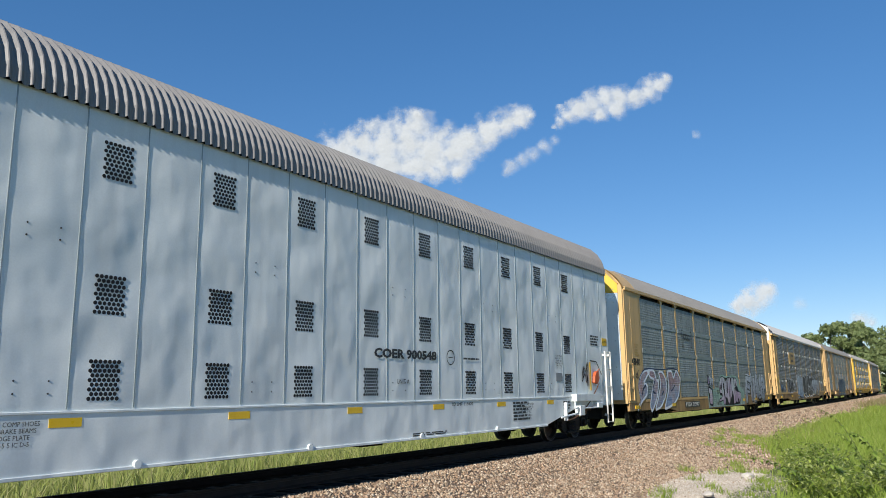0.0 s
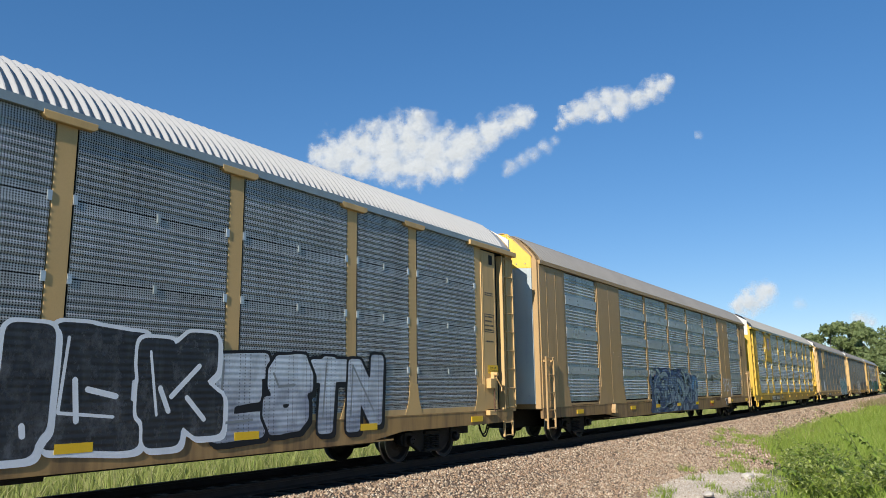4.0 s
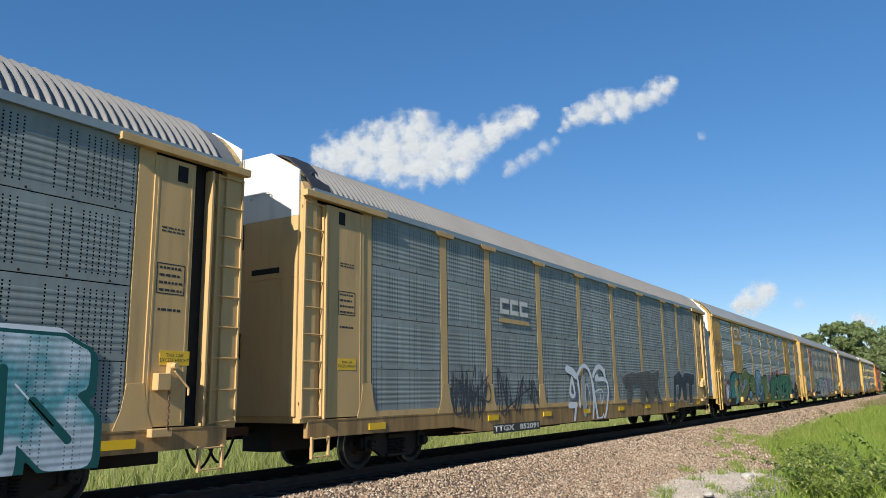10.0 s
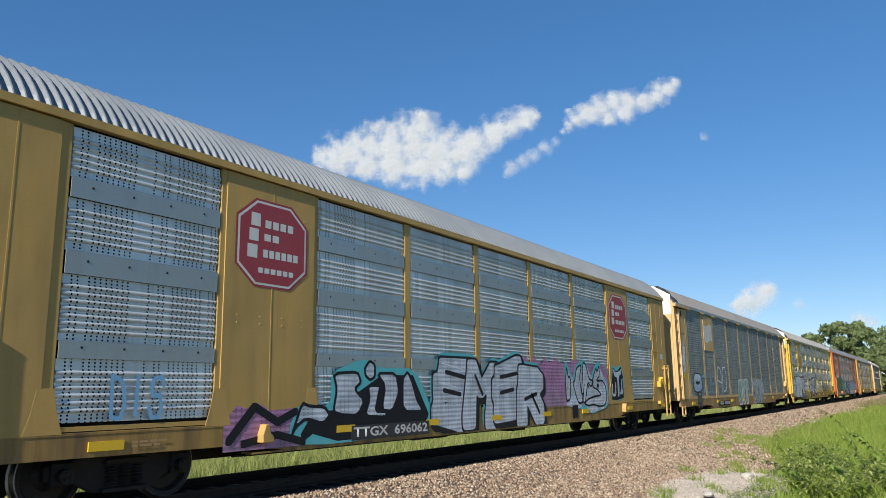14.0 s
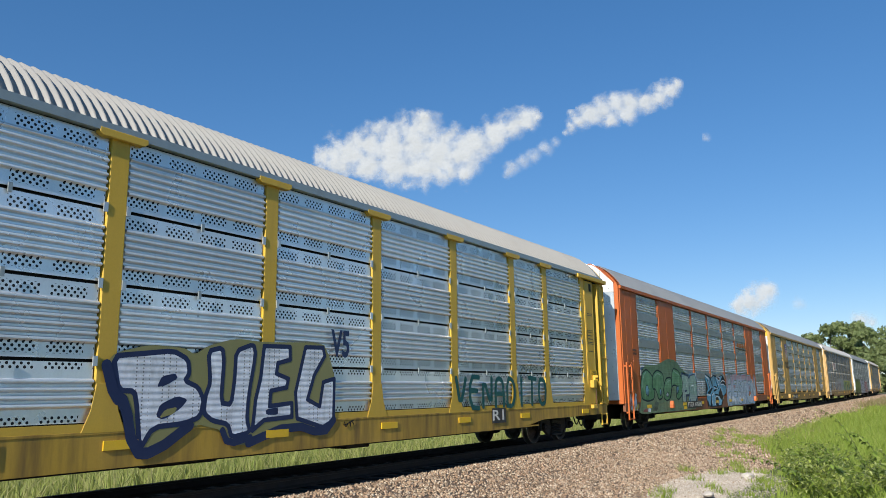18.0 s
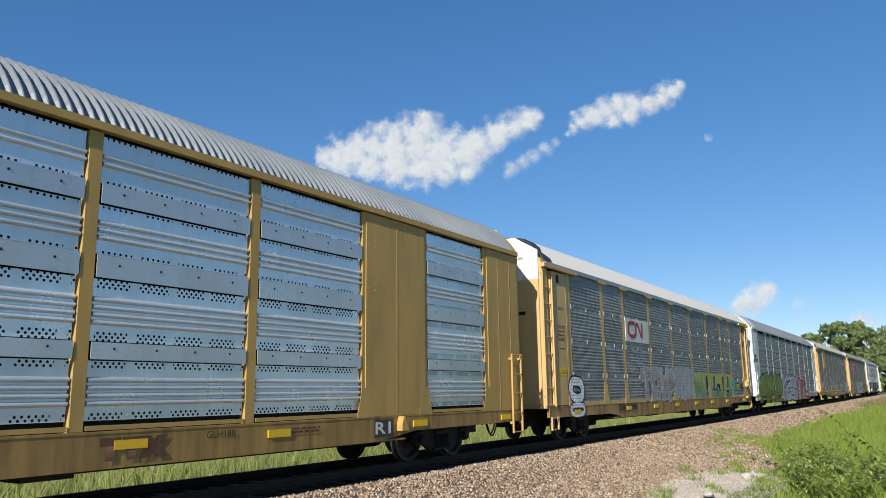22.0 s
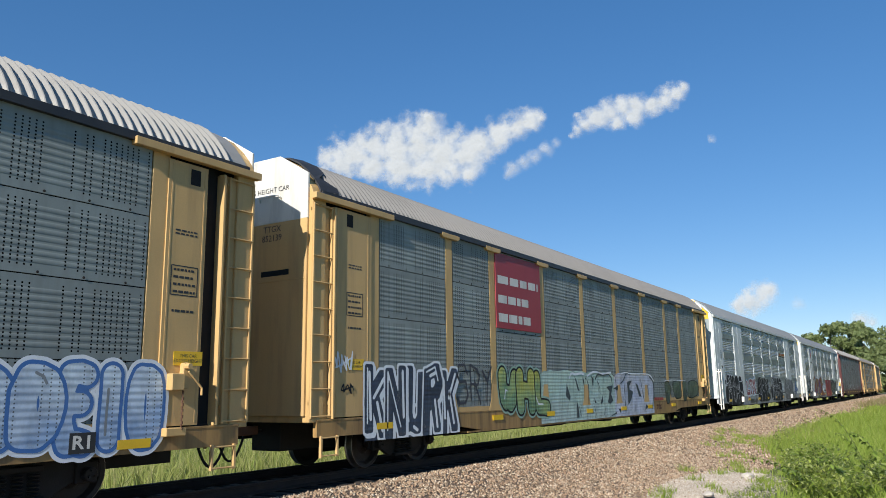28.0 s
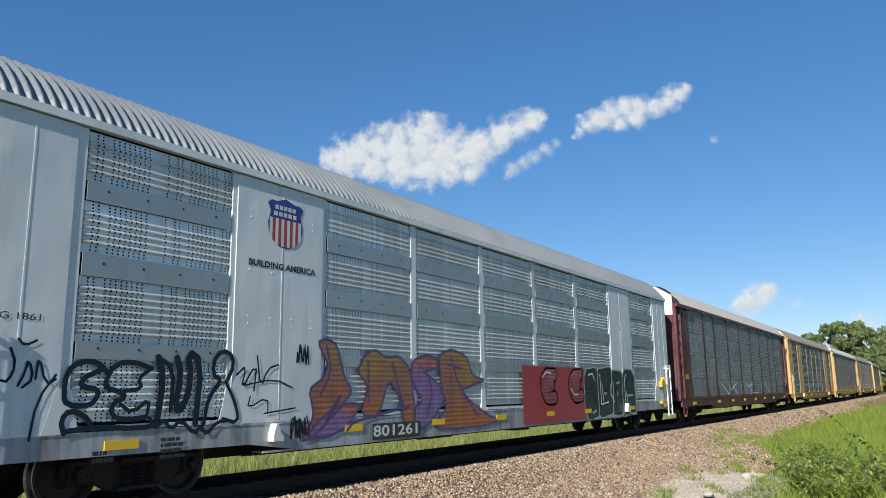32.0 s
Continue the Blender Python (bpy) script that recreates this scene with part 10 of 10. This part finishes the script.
sets = [near_side(34000, 6, 24, 1.3, 6.4, 0.033), near_side(28000, 22, 48, 1.3, 6.4, 0.042), near_side(9000, 46, 110, 1.3, 4.4, 0.065),
        near_side(4000, 105, 190, 1.3, 4.0, 0.10)]
n0, vv, ff = 0, [], []
for v, f in sets:
    vv.append(v), ff.append(f + n0)
    n0 += len(v)
stuff("ballast_stones", np.concatenate(vv), np.concatenate(ff), STONES, "loose crushed pinkish and grey ballast stones", "gravel")


def blades(xs, ys, zs, height, width, bend=0.35):
    """Grass blades: two bent pieces each."""
    n = len(xs)
    a = rs.rand(n) * 6.28
    h = height * (0.5 + 0.8 * rs.rand(n))
    w = width * (0.6 + 0.7 * rs.rand(n))
    dx, dy = np.cos(a), np.sin(a)
    lx, ly = rs.normal(0, bend, n) * h, rs.normal(0, bend, n) * h
    p = np.zeros((n, 5, 3))
    base = np.stack([xs, ys, zs], 1)
    p[:, 0] = base - np.stack([dx * w, dy * w, 0 * w], 1)
    p[:, 1] = base + np.stack([dx * w, dy * w, 0 * w], 1)
    mid = base + np.stack([lx * 0.3, ly * 0.3, h * 0.6], 1)
    p[:, 2] = mid + np.stack([dx * w * 0.8, dy * w * 0.8, 0 * w], 1)
    p[:, 3] = mid - np.stack([dx * w * 0.8, dy * w * 0.8, 0 * w], 1)
    p[:, 4] = base + np.stack([lx, ly, h], 1)
    f = np.array([(0, 1, 2), (0, 2, 3), (3, 2, 4)])[None] + 5 * np.arange(n)[:, None, None]
    return p.reshape(-1, 3), f.reshape(-1, 3)


def clumped(n, x0, x1, y_lo, y_hi, clumps, spread):
    """Places in clumps between two edges that depend on x."""
    cx = x0 + (x1 - x0) * rs.rand(clumps)
    cy = y_lo(cx) + (y_hi(cx) - y_lo(cx)) * rs.rand(clumps)
    k = rs.randint(0, clumps, n)
    return cx[k] + rs.normal(0, spread, n), cy[k] + rs.normal(0, spread, n)


def edge(x):
    """Where the grass meets the stones on the near side."""
    return np.interp(x, [20, 26, 30, 38, 60, 90, 130], [3.2, 4.6, 6.0, 6.6, 6.7, 6.3, 6.6])


GROUND_Z = -0.76
xs, ys = clumped(34000, 24, 62, lambda x: edge(x) - 7.5, lambda x: edge(x) - 0.3, 2600, 0.22)
v1, f1 = blades(xs, ys, np.full(len(xs), GROUND_Z), 0.36, 0.011)
xs, ys = clumped(12000, 55, 120, lambda x: edge(x) - 9, lambda x: edge(x) - 0.2, 1500, 0.4)
v2, f2 = blades(xs, ys, np.full(len(xs), GROUND_Z), 0.42, 0.022)
xs, ys = clumped(14000, 12, 27, lambda x: edge(x) - 6.0, lambda x: edge(x) - 0.2, 900, 0.2)
v3, f3 = blades(xs, ys, np.full(len(xs), GROUND_Z), 0.30, 0.009)
stuff("grass", np.concatenate([v1, v2, v3]), np.concatenate([f1, f2 + len(v1), f3 + len(v1) + len(v2)]), GRASS, "bright green grass beside the ballast", "grass")
# tufts that grow in the stones
tx, ty = clumped(3000, 13, 36, lambda x: edge(x) - 0.1, lambda x: np.minimum(edge(x) + 2.4, 8.0), 46, 0.13)
v, f = blades(tx, ty, shoulder(TRACK_Y - ty) - 0.02, 0.20, 0.008, 0.45)
stuff("grass_tufts", v, f, GRASS, "small green tufts in the ballast", "grass")
xs, ys = clumped(7000, 85, 170, lambda x: edge(x) - 6, lambda x: edge(x) + 0.8, 700, 0.5)
v, f = blades(xs, ys, np.full(len(xs), GROUND_Z + 0.05), 0.6, 0.03)
stuff("dry_grass", v, f, DRY, "dry tan grass along the far ballast", "grass")
xs, ys = clumped(46000, 1, 60, lambda x: 13.8 + 0 * x, lambda x: 24 + 0 * x, 5000, 0.25)
v1, f1 = blades(xs, ys, np.full(len(xs), GROUND_Z), 0.62, 0.013)
xs, ys = clumped(16000, 55, 190, lambda x: 14.5 + 0 * x, lambda x: 30 + 0 * x, 2500, 0.5)
v2, f2 = blades(xs, ys, np.full(len(xs), GROUND_Z), 0.7, 0.035)
stuff("meadow_grass", np.concatenate([v1, v2]), np.concatenate([f1, f2 + len(v1)]), MEADOW, "tall sunlit meadow grass behind the track", "grass")

# pale fine gravel on the bare patch
GRAVEL = island_colours("pale_fine_gravel", [(0.54, 0.47, 0.38), (0.44, 0.37, 0.29), (0.66, 0.59, 0.50), (0.33, 0.27, 0.21)])
ga, gr = rs.rand(15000) * 6.28, np.sqrt(rs.rand(15000)) * (0.75 + 0.4 * rs.rand(15000))
gx, gy = 18.4 + 3.6 * gr * np.cos(ga), 4.25 + 1.15 * gr * np.sin(ga)
v, f = stones(gx, gy, shoulder(TRACK_Y - gy) + 0.028, np.full(len(gx), 0.024) * (0.5 + rs.rand(len(gx))))
stuff("pale_gravel", v, f, GRAVEL, "bare patch of pale fine gravel and dirt", "gravel")


def rock(x, y, z, s, seed):
    rng = np.random.RandomState(seed)
    bm = bmesh.new()
    bmesh.ops.create_icosphere(bm, subdivisions=2, radius=s)
    for v in bm.verts:
        v.co = Vector((v.co.x * 1.5, v.co.y, v.co.z * 0.55)) * (0.85 + 0.3 * rng.rand())
    me = bpy.data.meshes.new("rock")
    bm.to_mesh(me)
    bm.free()
    me.materials.append(PALE_SOIL)
    ob = new("rock", me)
    ob.location = (x, y, z)
    return tagged(ob, "pale weathered rock in the dirt patch", "rock", "rocks by the track")


rock(16.35, 4.15, -0.66, 0.11, 3), rock(20.4, 4.2, -0.70, 0.16, 2)


def weed(x, y, z, height, seed, leaf=0.05, stems=5):
    """A leafy weed: arching stems with pointed leaves."""
    rng = random.Random(seed)
    th = new("weed_plant")
    th.location = (x, y, z)
    tagged(th, "leafy green weed with arching stems", "weed", "weeds in the grass")
    sb, lv, lf = Build(), [], []
    for _ in range(stems):
        a, out, h = rng.uniform(0, 6.28), rng.uniform(0.15, 0.6) * height, height * rng.uniform(0.7, 1.15)
        pts = [Vector((math.cos(a) * out * u * u, math.sin(a) * out * u * u, h * (u - 0.25 * u ** 3))) for u in [k / 6 for k in range(7)]]
        for k, (p, q) in enumerate(zip(pts, pts[1:])):
            sb.bar(p, q, 0.008 * (1 - k / 9), 5, 0, 0.008 * (1 - (k + 1) / 9))
        for k in range(int(9 + height * 12)):
            u = rng.uniform(0.15, 1.0)
            i = min(5, int(u * 6))
            p = pts[i].lerp(pts[i + 1], u * 6 - i)
            d = Vector((rng.uniform(-1, 1), rng.uniform(-1, 1), rng.uniform(-0.35, 0.45))).normalized()
            s = leaf * rng.uniform(0.7, 1.5)
            side = d.cross(Vector((0, 0, 1))).normalized()
            droop = Vector((0, 0, -0.35 * s))
            n = len(lv)
            lv += [p, p + d * s * 0.8 + side * s * 0.55 + Vector((0, 0, 0.12 * s)), p + d * s * 2.0 + droop, p + d * s * 0.8 - side * s * 0.55 + Vector((0, 0, 0.12 * s)), p + d * s * 0.9]
            lf += [(n, n + 1, n + 4), (n + 4, n + 1, n + 2), (n, n + 4, n + 3), (n + 4, n + 2, n + 3)]
    part("stalk", sb.mesh("stalk"), STEM, th)["kind"] = "stuff"
    me = bpy.data.meshes.new("leaves")
    me.from_pydata(lv, [], lf)
    me.materials.append(None)
    ob = part("leaves", me, WEED, th)
    ob["kind"] = "stuff"


spots = random.Random(5)
for k in range(58):
    wx = spots.uniform(15.8, 23.5)
    lim = np.interp(wx, [16, 17.4, 19.4, 24], [2.2, 2.75, 3.0, 3.9])
    weed(wx, lim - abs(spots.gauss(0, 1.3)), GROUND_Z, spots.uniform(0.45, 0.95), k, 0.048, 7)
for k in range(10):
    wx = 24 + 3.5 * k + spots.uniform(-1, 1)
    weed(wx, float(edge(wx)) - spots.uniform(0.0, 1.2), GROUND_Z, spots.uniform(0.5, 0.9), 100 + k, 0.05, 3)


def bramble(x, y, reach, rise, seed, leaf):
    """One long cane that arches over, with leaves hanging from it in pairs."""
    rng = random.Random(seed)
    th = new("bramble_cane")
    th.location = (x, y, GROUND_Z)
    tagged(th, "long arching bramble cane with hanging green leaves", "bramble", "brambles by the track")
    pts = [Vector((-0.54 * reach * u ** 1.3, 0.84 * reach * u ** 1.3, rise * (1.9 * u - 0.9 * u * u))) for u in [k / 12 for k in range(13)]]
    sb, lv, lf = Build(), [], []
    for k, (p, q) in enumerate(zip(pts, pts[1:])):
        sb.bar(p, q, 0.011 * (1 - k / 16), 6, 0, 0.011 * (1 - (k + 1) / 16))
    for k in range(2, 13):
        for side in (-1, 1):
            for _ in range(2):
                p = pts[k] + Vector((0, 0, rng.uniform(-0.03, 0.02)))
                d = Vector((side * 0.84 + rng.uniform(-0.4, 0.4), side * 0.54 + rng.uniform(-0.4, 0.4), rng.uniform(-0.9, 0.15))).normalized()
                s = leaf * rng.uniform(0.6, 1.35) * (1.15 - k / 18)
                w = d.cross(Vector((rng.uniform(-0.4, 0.4), rng.uniform(-0.4, 0.4), 1))).normalized()
                n = len(lv)
                lv += [p + d * s * 0.25, p + d * s * 0.9 + w * s * 0.6, p + d * s * 2.1 + Vector((0, 0, -0.3 * s)), p + d * s * 0.9 - w * s * 0.6, p + d * s * 1.0 + Vector((0, 0, -0.12 * s))]
                lf += [(n, n + 1, n + 4), (n + 4, n + 1, n + 2), (n, n + 4, n + 3), (n + 4, n + 2, n + 3)]
    part("cane", sb.mesh("cane"), STEM, th)["kind"] = "stuff"
    me = bpy.data.meshes.new("leaves")
    me.from_pydata(lv, [], lf)
    me.materials.append(None)
    part("leaves", me, BRAMBLE, th)["kind"] = "stuff"


BRAMBLE = island_colours("bramble_leaves", [(0.20, 0.30, 0.05), (0.32, 0.43, 0.08), (0.11, 0.17, 0.03), (0.52, 0.60, 0.16)], 0.45, 0.45)
bramble(17.6, 2.2, 1.5, 0.80, 1, 0.085), bramble(17.2, 2.0, 1.0, 0.62, 2, 0.09), bramble(18.5, 1.8, 0.9, 1.05, 3, 0.06), bramble(18.3, 1.35, 1.0, 1.75, 4, 0.055)
bramble(19.5, 1.5, 0.6, 1.2, 5, 0.06), bramble(16.9, 1.5, 0.8, 0.9, 6, 0.085), bramble(18.0, 1.0, 0.7, 1.3, 7, 0.08), bramble(20.3, 2.1, 0.5, 0.9, 8, 0.06)


def tree(x, y, height, spread, seed, low=0.15):
    """A broad tree: tapered trunk, limbs, and a crown of leaf clumps."""
    rng = random.Random(seed)
    th = new("tree")
    th.location = (x, y, GROUND_Z)
    tagged(th, "leafy dark green tree at the bend and along the line", "tree", "trees behind the train")
    tb = Build()
    tb.bar((0, 0, 0), (0.2, 0, height * 0.45), 0.035 * height * 0.5, 8, 0, 0.012 * height)
    lobes = []
    for k in range(17):
        a, u = rng.uniform(0, 6.28), rng.uniform(low, 0.9)
        r = spread * math.sqrt(max(0.05, 1 - (2 * abs(u - 0.45)) ** 2)) * rng.uniform(0.35, 0.8)
        c = Vector((math.cos(a) * r, math.sin(a) * r, height * u))
        lobes.append((c, spread * rng.uniform(0.26, 0.42)))
        tb.bar((0.15, 0, height * min(0.42, u * 0.7)), c, 0.10, 5, 0, 0.03)
    lobes.append((Vector((0, 0, height * 0.88)), spread * 0.4))
    part("trunk", tb.mesh("trunk"), BARK, th)
    rr = np.random.RandomState(seed)
    n = 260
    allv, allf = [], []
    for i, (c, r) in enumerate(lobes):
        d = rr.normal(0, 1, (n, 3))
        d /= np.linalg.norm(d, axis=1)[:, None]
        p = np.array(c) + d * r * (0.55 + 0.5 * rr.rand(n, 1)) * np.array([1, 1, 0.8])
        u = rr.normal(0, 1, (n, 3))
        w = np.cross(u, d)
        s = (0.22 + 0.28 * rr.rand(n, 1))
        u, w = u / np.linalg.norm(u, axis=1)[:, None] * s, w / np.linalg.norm(w, axis=1)[:, None] * s
        q = np.stack([p - u, p - w * 0.7, p + u, p + w * 0.7], 1)
        allv.append(q.reshape(-1, 3)), allf.append(np.arange(n * 4).reshape(n, 4) + i * n * 4)
    me = bpy.data.meshes.new("crown")
    me.from_pydata(np.concatenate(allv).tolist(), [], np.concatenate(allf).tolist())
    me.materials.append(None)
    ob = part("crown", me, LEAVES, th)
    ob["kind"] = "stuff"


for k, (x, y, h, s) in enumerate(((236, 32.5, 14.6, 4.2), (232, 28.5, 17.6, 5.0), (236, 24.5, 20.2, 5.4), (230, 20.5, 20.4, 5.2), (240, 17.0, 20.6, 5.6), (226, 14.0, 18.0, 5.0), (236, 10.5, 18.6, 5.2),
                                  (228, 7.0, 17.0, 4.8), (240, 3.5, 18.4, 5.4), (215, 6.0, 9.0, 3.4), (205, 7.2, 7.0, 2.8), (220, 2.0, 12.0, 4.0), (222, 10.6, 9.5, 3.6), (211, 9.2, 7.5, 3.0), (196, 7.6, 5.5, 2.4))):
    tree(x, y, h, s, 20 + k)
# unseen wood added along the near side, so the far cars reflect dark trees
row = random.Random(3)
for k in range(15):
    x = 52 + 12.5 * k
    tree(x + row.uniform(-3, 3), 0.0424 * x - 9.5 - row.uniform(0, 4), row.uniform(12, 15), row.uniform(4.2, 5.2), 60 + k, 0.06)

# ---------------- clouds, far off ----------------
CLOUD_FAR = 2400.0
HEAD = radians(57.361)


def cloud_paint(name, lobes, thin):
    """White vapour lit by the sun, with a faint blue glow added: heaped where the lobes are, torn at the edges."""
    m, n, l, p = nodes_of(name)
    tc = n.new("ShaderNodeTexCoord").outputs["Object"]
    warp = n.new("ShaderNodeTexNoise")
    warp.inputs["Scale"].default_value, warp.inputs["Detail"].default_value, warp.inputs["Roughness"].default_value = 0.02, 5, 0.55
    l.new(tc, warp.inputs["Vector"])
    off = n.new("ShaderNodeVectorMath")
    off.operation = "MULTIPLY_ADD"
    off.inputs[1].default_value, off.inputs[2].default_value = (44, 44, 44), (-22, -22, -22)
    l.new(warp.outputs["Color"], off.inputs[0])
    pos = n.new("ShaderNodeVectorMath")
    pos.operation = "ADD"
    l.new(tc, pos.inputs[0]), l.new(off.outputs[0], pos.inputs[1])
    flat_z = n.new("ShaderNodeVectorMath")
    flat_z.operation = "MULTIPLY"
    flat_z.inputs[1].default_value = (1, 0, 1)
    l.new(pos.outputs[0], flat_z.inputs[0])
    field = None
    for x, z, r in lobes:
        d = n.new("ShaderNodeVectorMath")
        d.operation = "DISTANCE"
        d.inputs[1].default_value = (x, 0, z)
        l.new(flat_z.outputs[0], d.inputs[0])
        v = math_node(n, l, "SUBTRACT", 1.0, math_node(n, l, "DIVIDE", d.outputs["Value"], r * 1.95 + 8.0))
        field = v if field is None else math_node(n, l, "SMOOTH_MAX", field, v, 0.5)
    puff = n.new("ShaderNodeTexNoise")
    puff.inputs["Scale"].default_value, puff.inputs["Detail"].default_value, puff.inputs["Roughness"].default_value = 0.02, 7, 0.55
    l.new(tc, puff.inputs["Vector"])
    dens = math_node(n, l, "ADD", field, math_node(n, l, "MULTIPLY_ADD", puff.outputs["Fac"], 1.2, -0.62))
    al = n.new("ShaderNodeMapRange")
    al.interpolation_type = "SMOOTHSTEP"
    al.inputs[1].default_value, al.inputs[2].default_value, al.inputs[4].default_value = 0.24, 0.86 if thin > 0.9 else 1.1, thin
    l.new(dens, al.inputs[0])
    heap = n.new("ShaderNodeTexNoise")
    heap.inputs["Scale"].default_value, heap.inputs["Detail"].default_value, heap.inputs["Roughness"].default_value = 0.014, 3, 0.45
    l.new(tc, heap.inputs["Vector"])
    bump = n.new("ShaderNodeBump")
    bump.inputs["Strength"].default_value, bump.inputs["Distance"].default_value = 0.5, 16.0
    l.new(math_node(n, l, "MULTIPLY_ADD", heap.outputs["Fac"], 1.3, math_node(n, l, "MULTIPLY", field, 0.6)), bump.inputs["Height"])
    df = n.new("ShaderNodeBsdfDiffuse")
    df.inputs["Color"].default_value = (0.315, 0.325, 0.33, 1)
    l.new(bump.outputs[0], df.inputs["Normal"])
    # weak blue glow put into the vapour itself, beside the sun's light
    em = n.new("ShaderNodeEmission")
    em.inputs["Color"].default_value, em.inputs["Strength"].default_value = (0.80, 0.88, 1.0, 1), 0.16
    body = n.new("ShaderNodeAddShader")
    l.new(df.outputs[0], body.inputs[0]), l.new(em.outputs[0], body.inputs[1])
    tr = n.new("ShaderNodeBsdfTransparent")
    mx = n.new("ShaderNodeMixShader")
    l.new(al.outputs[0], mx.inputs[0]), l.new(tr.outputs[0], mx.inputs[1]), l.new(body.outputs[0], mx.inputs[2])
    l.new(mx.outputs[0], n["Material Output"].inputs["Surface"])
    return m


def cloud(lobes, label, thin=1.0):
    """A cloud bank far behind everything: right and up of the sheet's middle, and how wide, for each lobe."""
    step = 16
    cells = set()
    for x, z, r in lobes:
        k = int(r * 2.0 / step) + 1
        for i in range(int(x // step) - k, int(x // step) + k + 1):
            for j in range(int(z // step) - k, int(z // step) + k + 1):
                if math.hypot((i + 0.5) * step - x, (j + 0.5) * step - z) < r * 2.0:
                    cells.add((i, j))
    ids, vs, fs = {}, [], []
    for i, j in sorted(cells):
        q = []
        for a, c in ((i, j), (i + 1, j), (i + 1, j + 1), (i, j + 1)):
            if (a, c) not in ids:
                ids[a, c] = len(vs)
                vs.append((a * step, 0.0, c * step))
            q.append(ids[a, c])
        fs.append(tuple(q))
    me = bpy.data.meshes.new("cloud")
    me.from_pydata(vs, [], fs)
    me.materials.append(cloud_paint("cloud_vapour", lobes, thin))
    ob = new("cloud", me)
    CLOUDS.append(ob)
    return tagged(ob, label, "cloud", kind="structure")


def cloud_pose(right, up):
    m = pose(EYE[0] + CLOUD_FAR * math.sin(HEAD), EYE[1] + CLOUD_FAR * math.cos(HEAD), EYE[2], 0, 0, -57.361)
    return m @ Matrix.Translation((right, 0, up))


CLOUDS = []
cloud([(-369, 751, 51), (-314, 780, 58), (-249, 794, 58), (-174, 801, 69), (-100, 816, 76), (-72, 870, 40), (-62, 901, 15), (-17, 780, 73), (58, 775, 66), (105, 803, 47),
       (161, 836, 44), (218, 862, 40), (275, 887, 31), (307, 898, 15), (-248, 730, 46), (-156, 729, 55), (-73, 722, 51), (10, 718, 40), (66, 702, 22)],
      "large white heaped cloud drifting slowly")
cloud([(410, 864, 16), (440, 887, 24), (482, 910, 31), (524, 925, 36), (568, 941, 33), (615, 948, 31), (663, 953, 29), (711, 967, 29), (750, 990, 29), (774, 1012, 16),
       (547, 889, 22), (604, 905, 25)], "long torn white cloud rising to one side", 0.95)
cloud([(375, 809, 16), (346, 787, 20), (308, 762, 20), (270, 743, 18), (236, 724, 22), (223, 709, 15)], "thin ragged wisp between two clouds", 0.6)
cloud([(1007, 281, 36), (970, 269, 33), (1038, 302, 22), (933, 251, 18)], "small white cloud low over the train", 0.95)
cloud([(1139, 261, 15)], "faint small puff of cloud", 0.35)
cloud([(1321, 205, 25), (1352, 198, 15)], "small white cloud behind the tree tops", 0.8)
cloud([(862, 823, 11)], "tiny faint fleck of cloud", 0.4)


# how far the train runs ahead of its mean pace, second by second
SLIP = [0.0, -0.10, -0.28, -0.48, -0.55, -0.65, -0.74, -0.32, -0.40, -0.44, -0.25, -0.33, -0.26, -0.10, -0.14, -0.05, -0.20, -0.40, -0.51, -0.55, -0.36, -0.34, -0.23,
        -0.24, -0.13, -0.05, 0.0, 0.04, -0.10, 0.01, -0.23, -0.05, 0.0]


def car_pose(number, t):
    """A car's place on the track at t: its two bogies ride on the line."""
    s = FIRST + PITCH * number - SPEED * t + SLIP[t]
    xa, ya, _ = on_track(s - 10.33)
    xb, yb, _ = on_track(s + 10.33)
    return Matrix.Translation(((xa + xb) / 2, (ya + yb) / 2, 0)) @ Matrix.Rotation(math.atan2(yb - ya, xb - xa), 4, "Z")


def motions():
    for number, car in CARS.items():
        walk(car, [(t, car_pose(number, t)) for t in range(33)])
    # wheels roll without slipping; wheelsets in the same place on their bogies share one set of keys
    first = {}
    for ws, dx in WHEELS:
        if dx not in first:
            spin = SPEED / WHEEL_R / FPS
            walk(ws, [(k / FPS, Matrix.Translation((dx, 0, WHEEL_R)) @ Matrix.Rotation(-spin * k, 4, "Y")) for k in range(32 * FPS + 1)])
            first[dx] = ws.animation_data
        else:
            ws.rotation_mode = "QUATERNION"
            ws.animation_data_create()
            ws.animation_data.action = first[dx].action
            ws.animation_data.action_slot = first[dx].action_slot
    # clouds drift: (right, up) at the start and at the end
    for ob, (a, b) in zip(CLOUDS, (((-10, 3), (31, -8)), ((-17, 9), (47, -26)), ((-1, 2), (4, -8)), ((0, 0), (3, 1)), ((0, 0), (-6, 0)), ((0, 0), (2, 0)), ((-16, 4), (42, -14)))):
        walk(ob, [(0.0, cloud_pose(*a)), (32.0, cloud_pose(*b))])


motions()
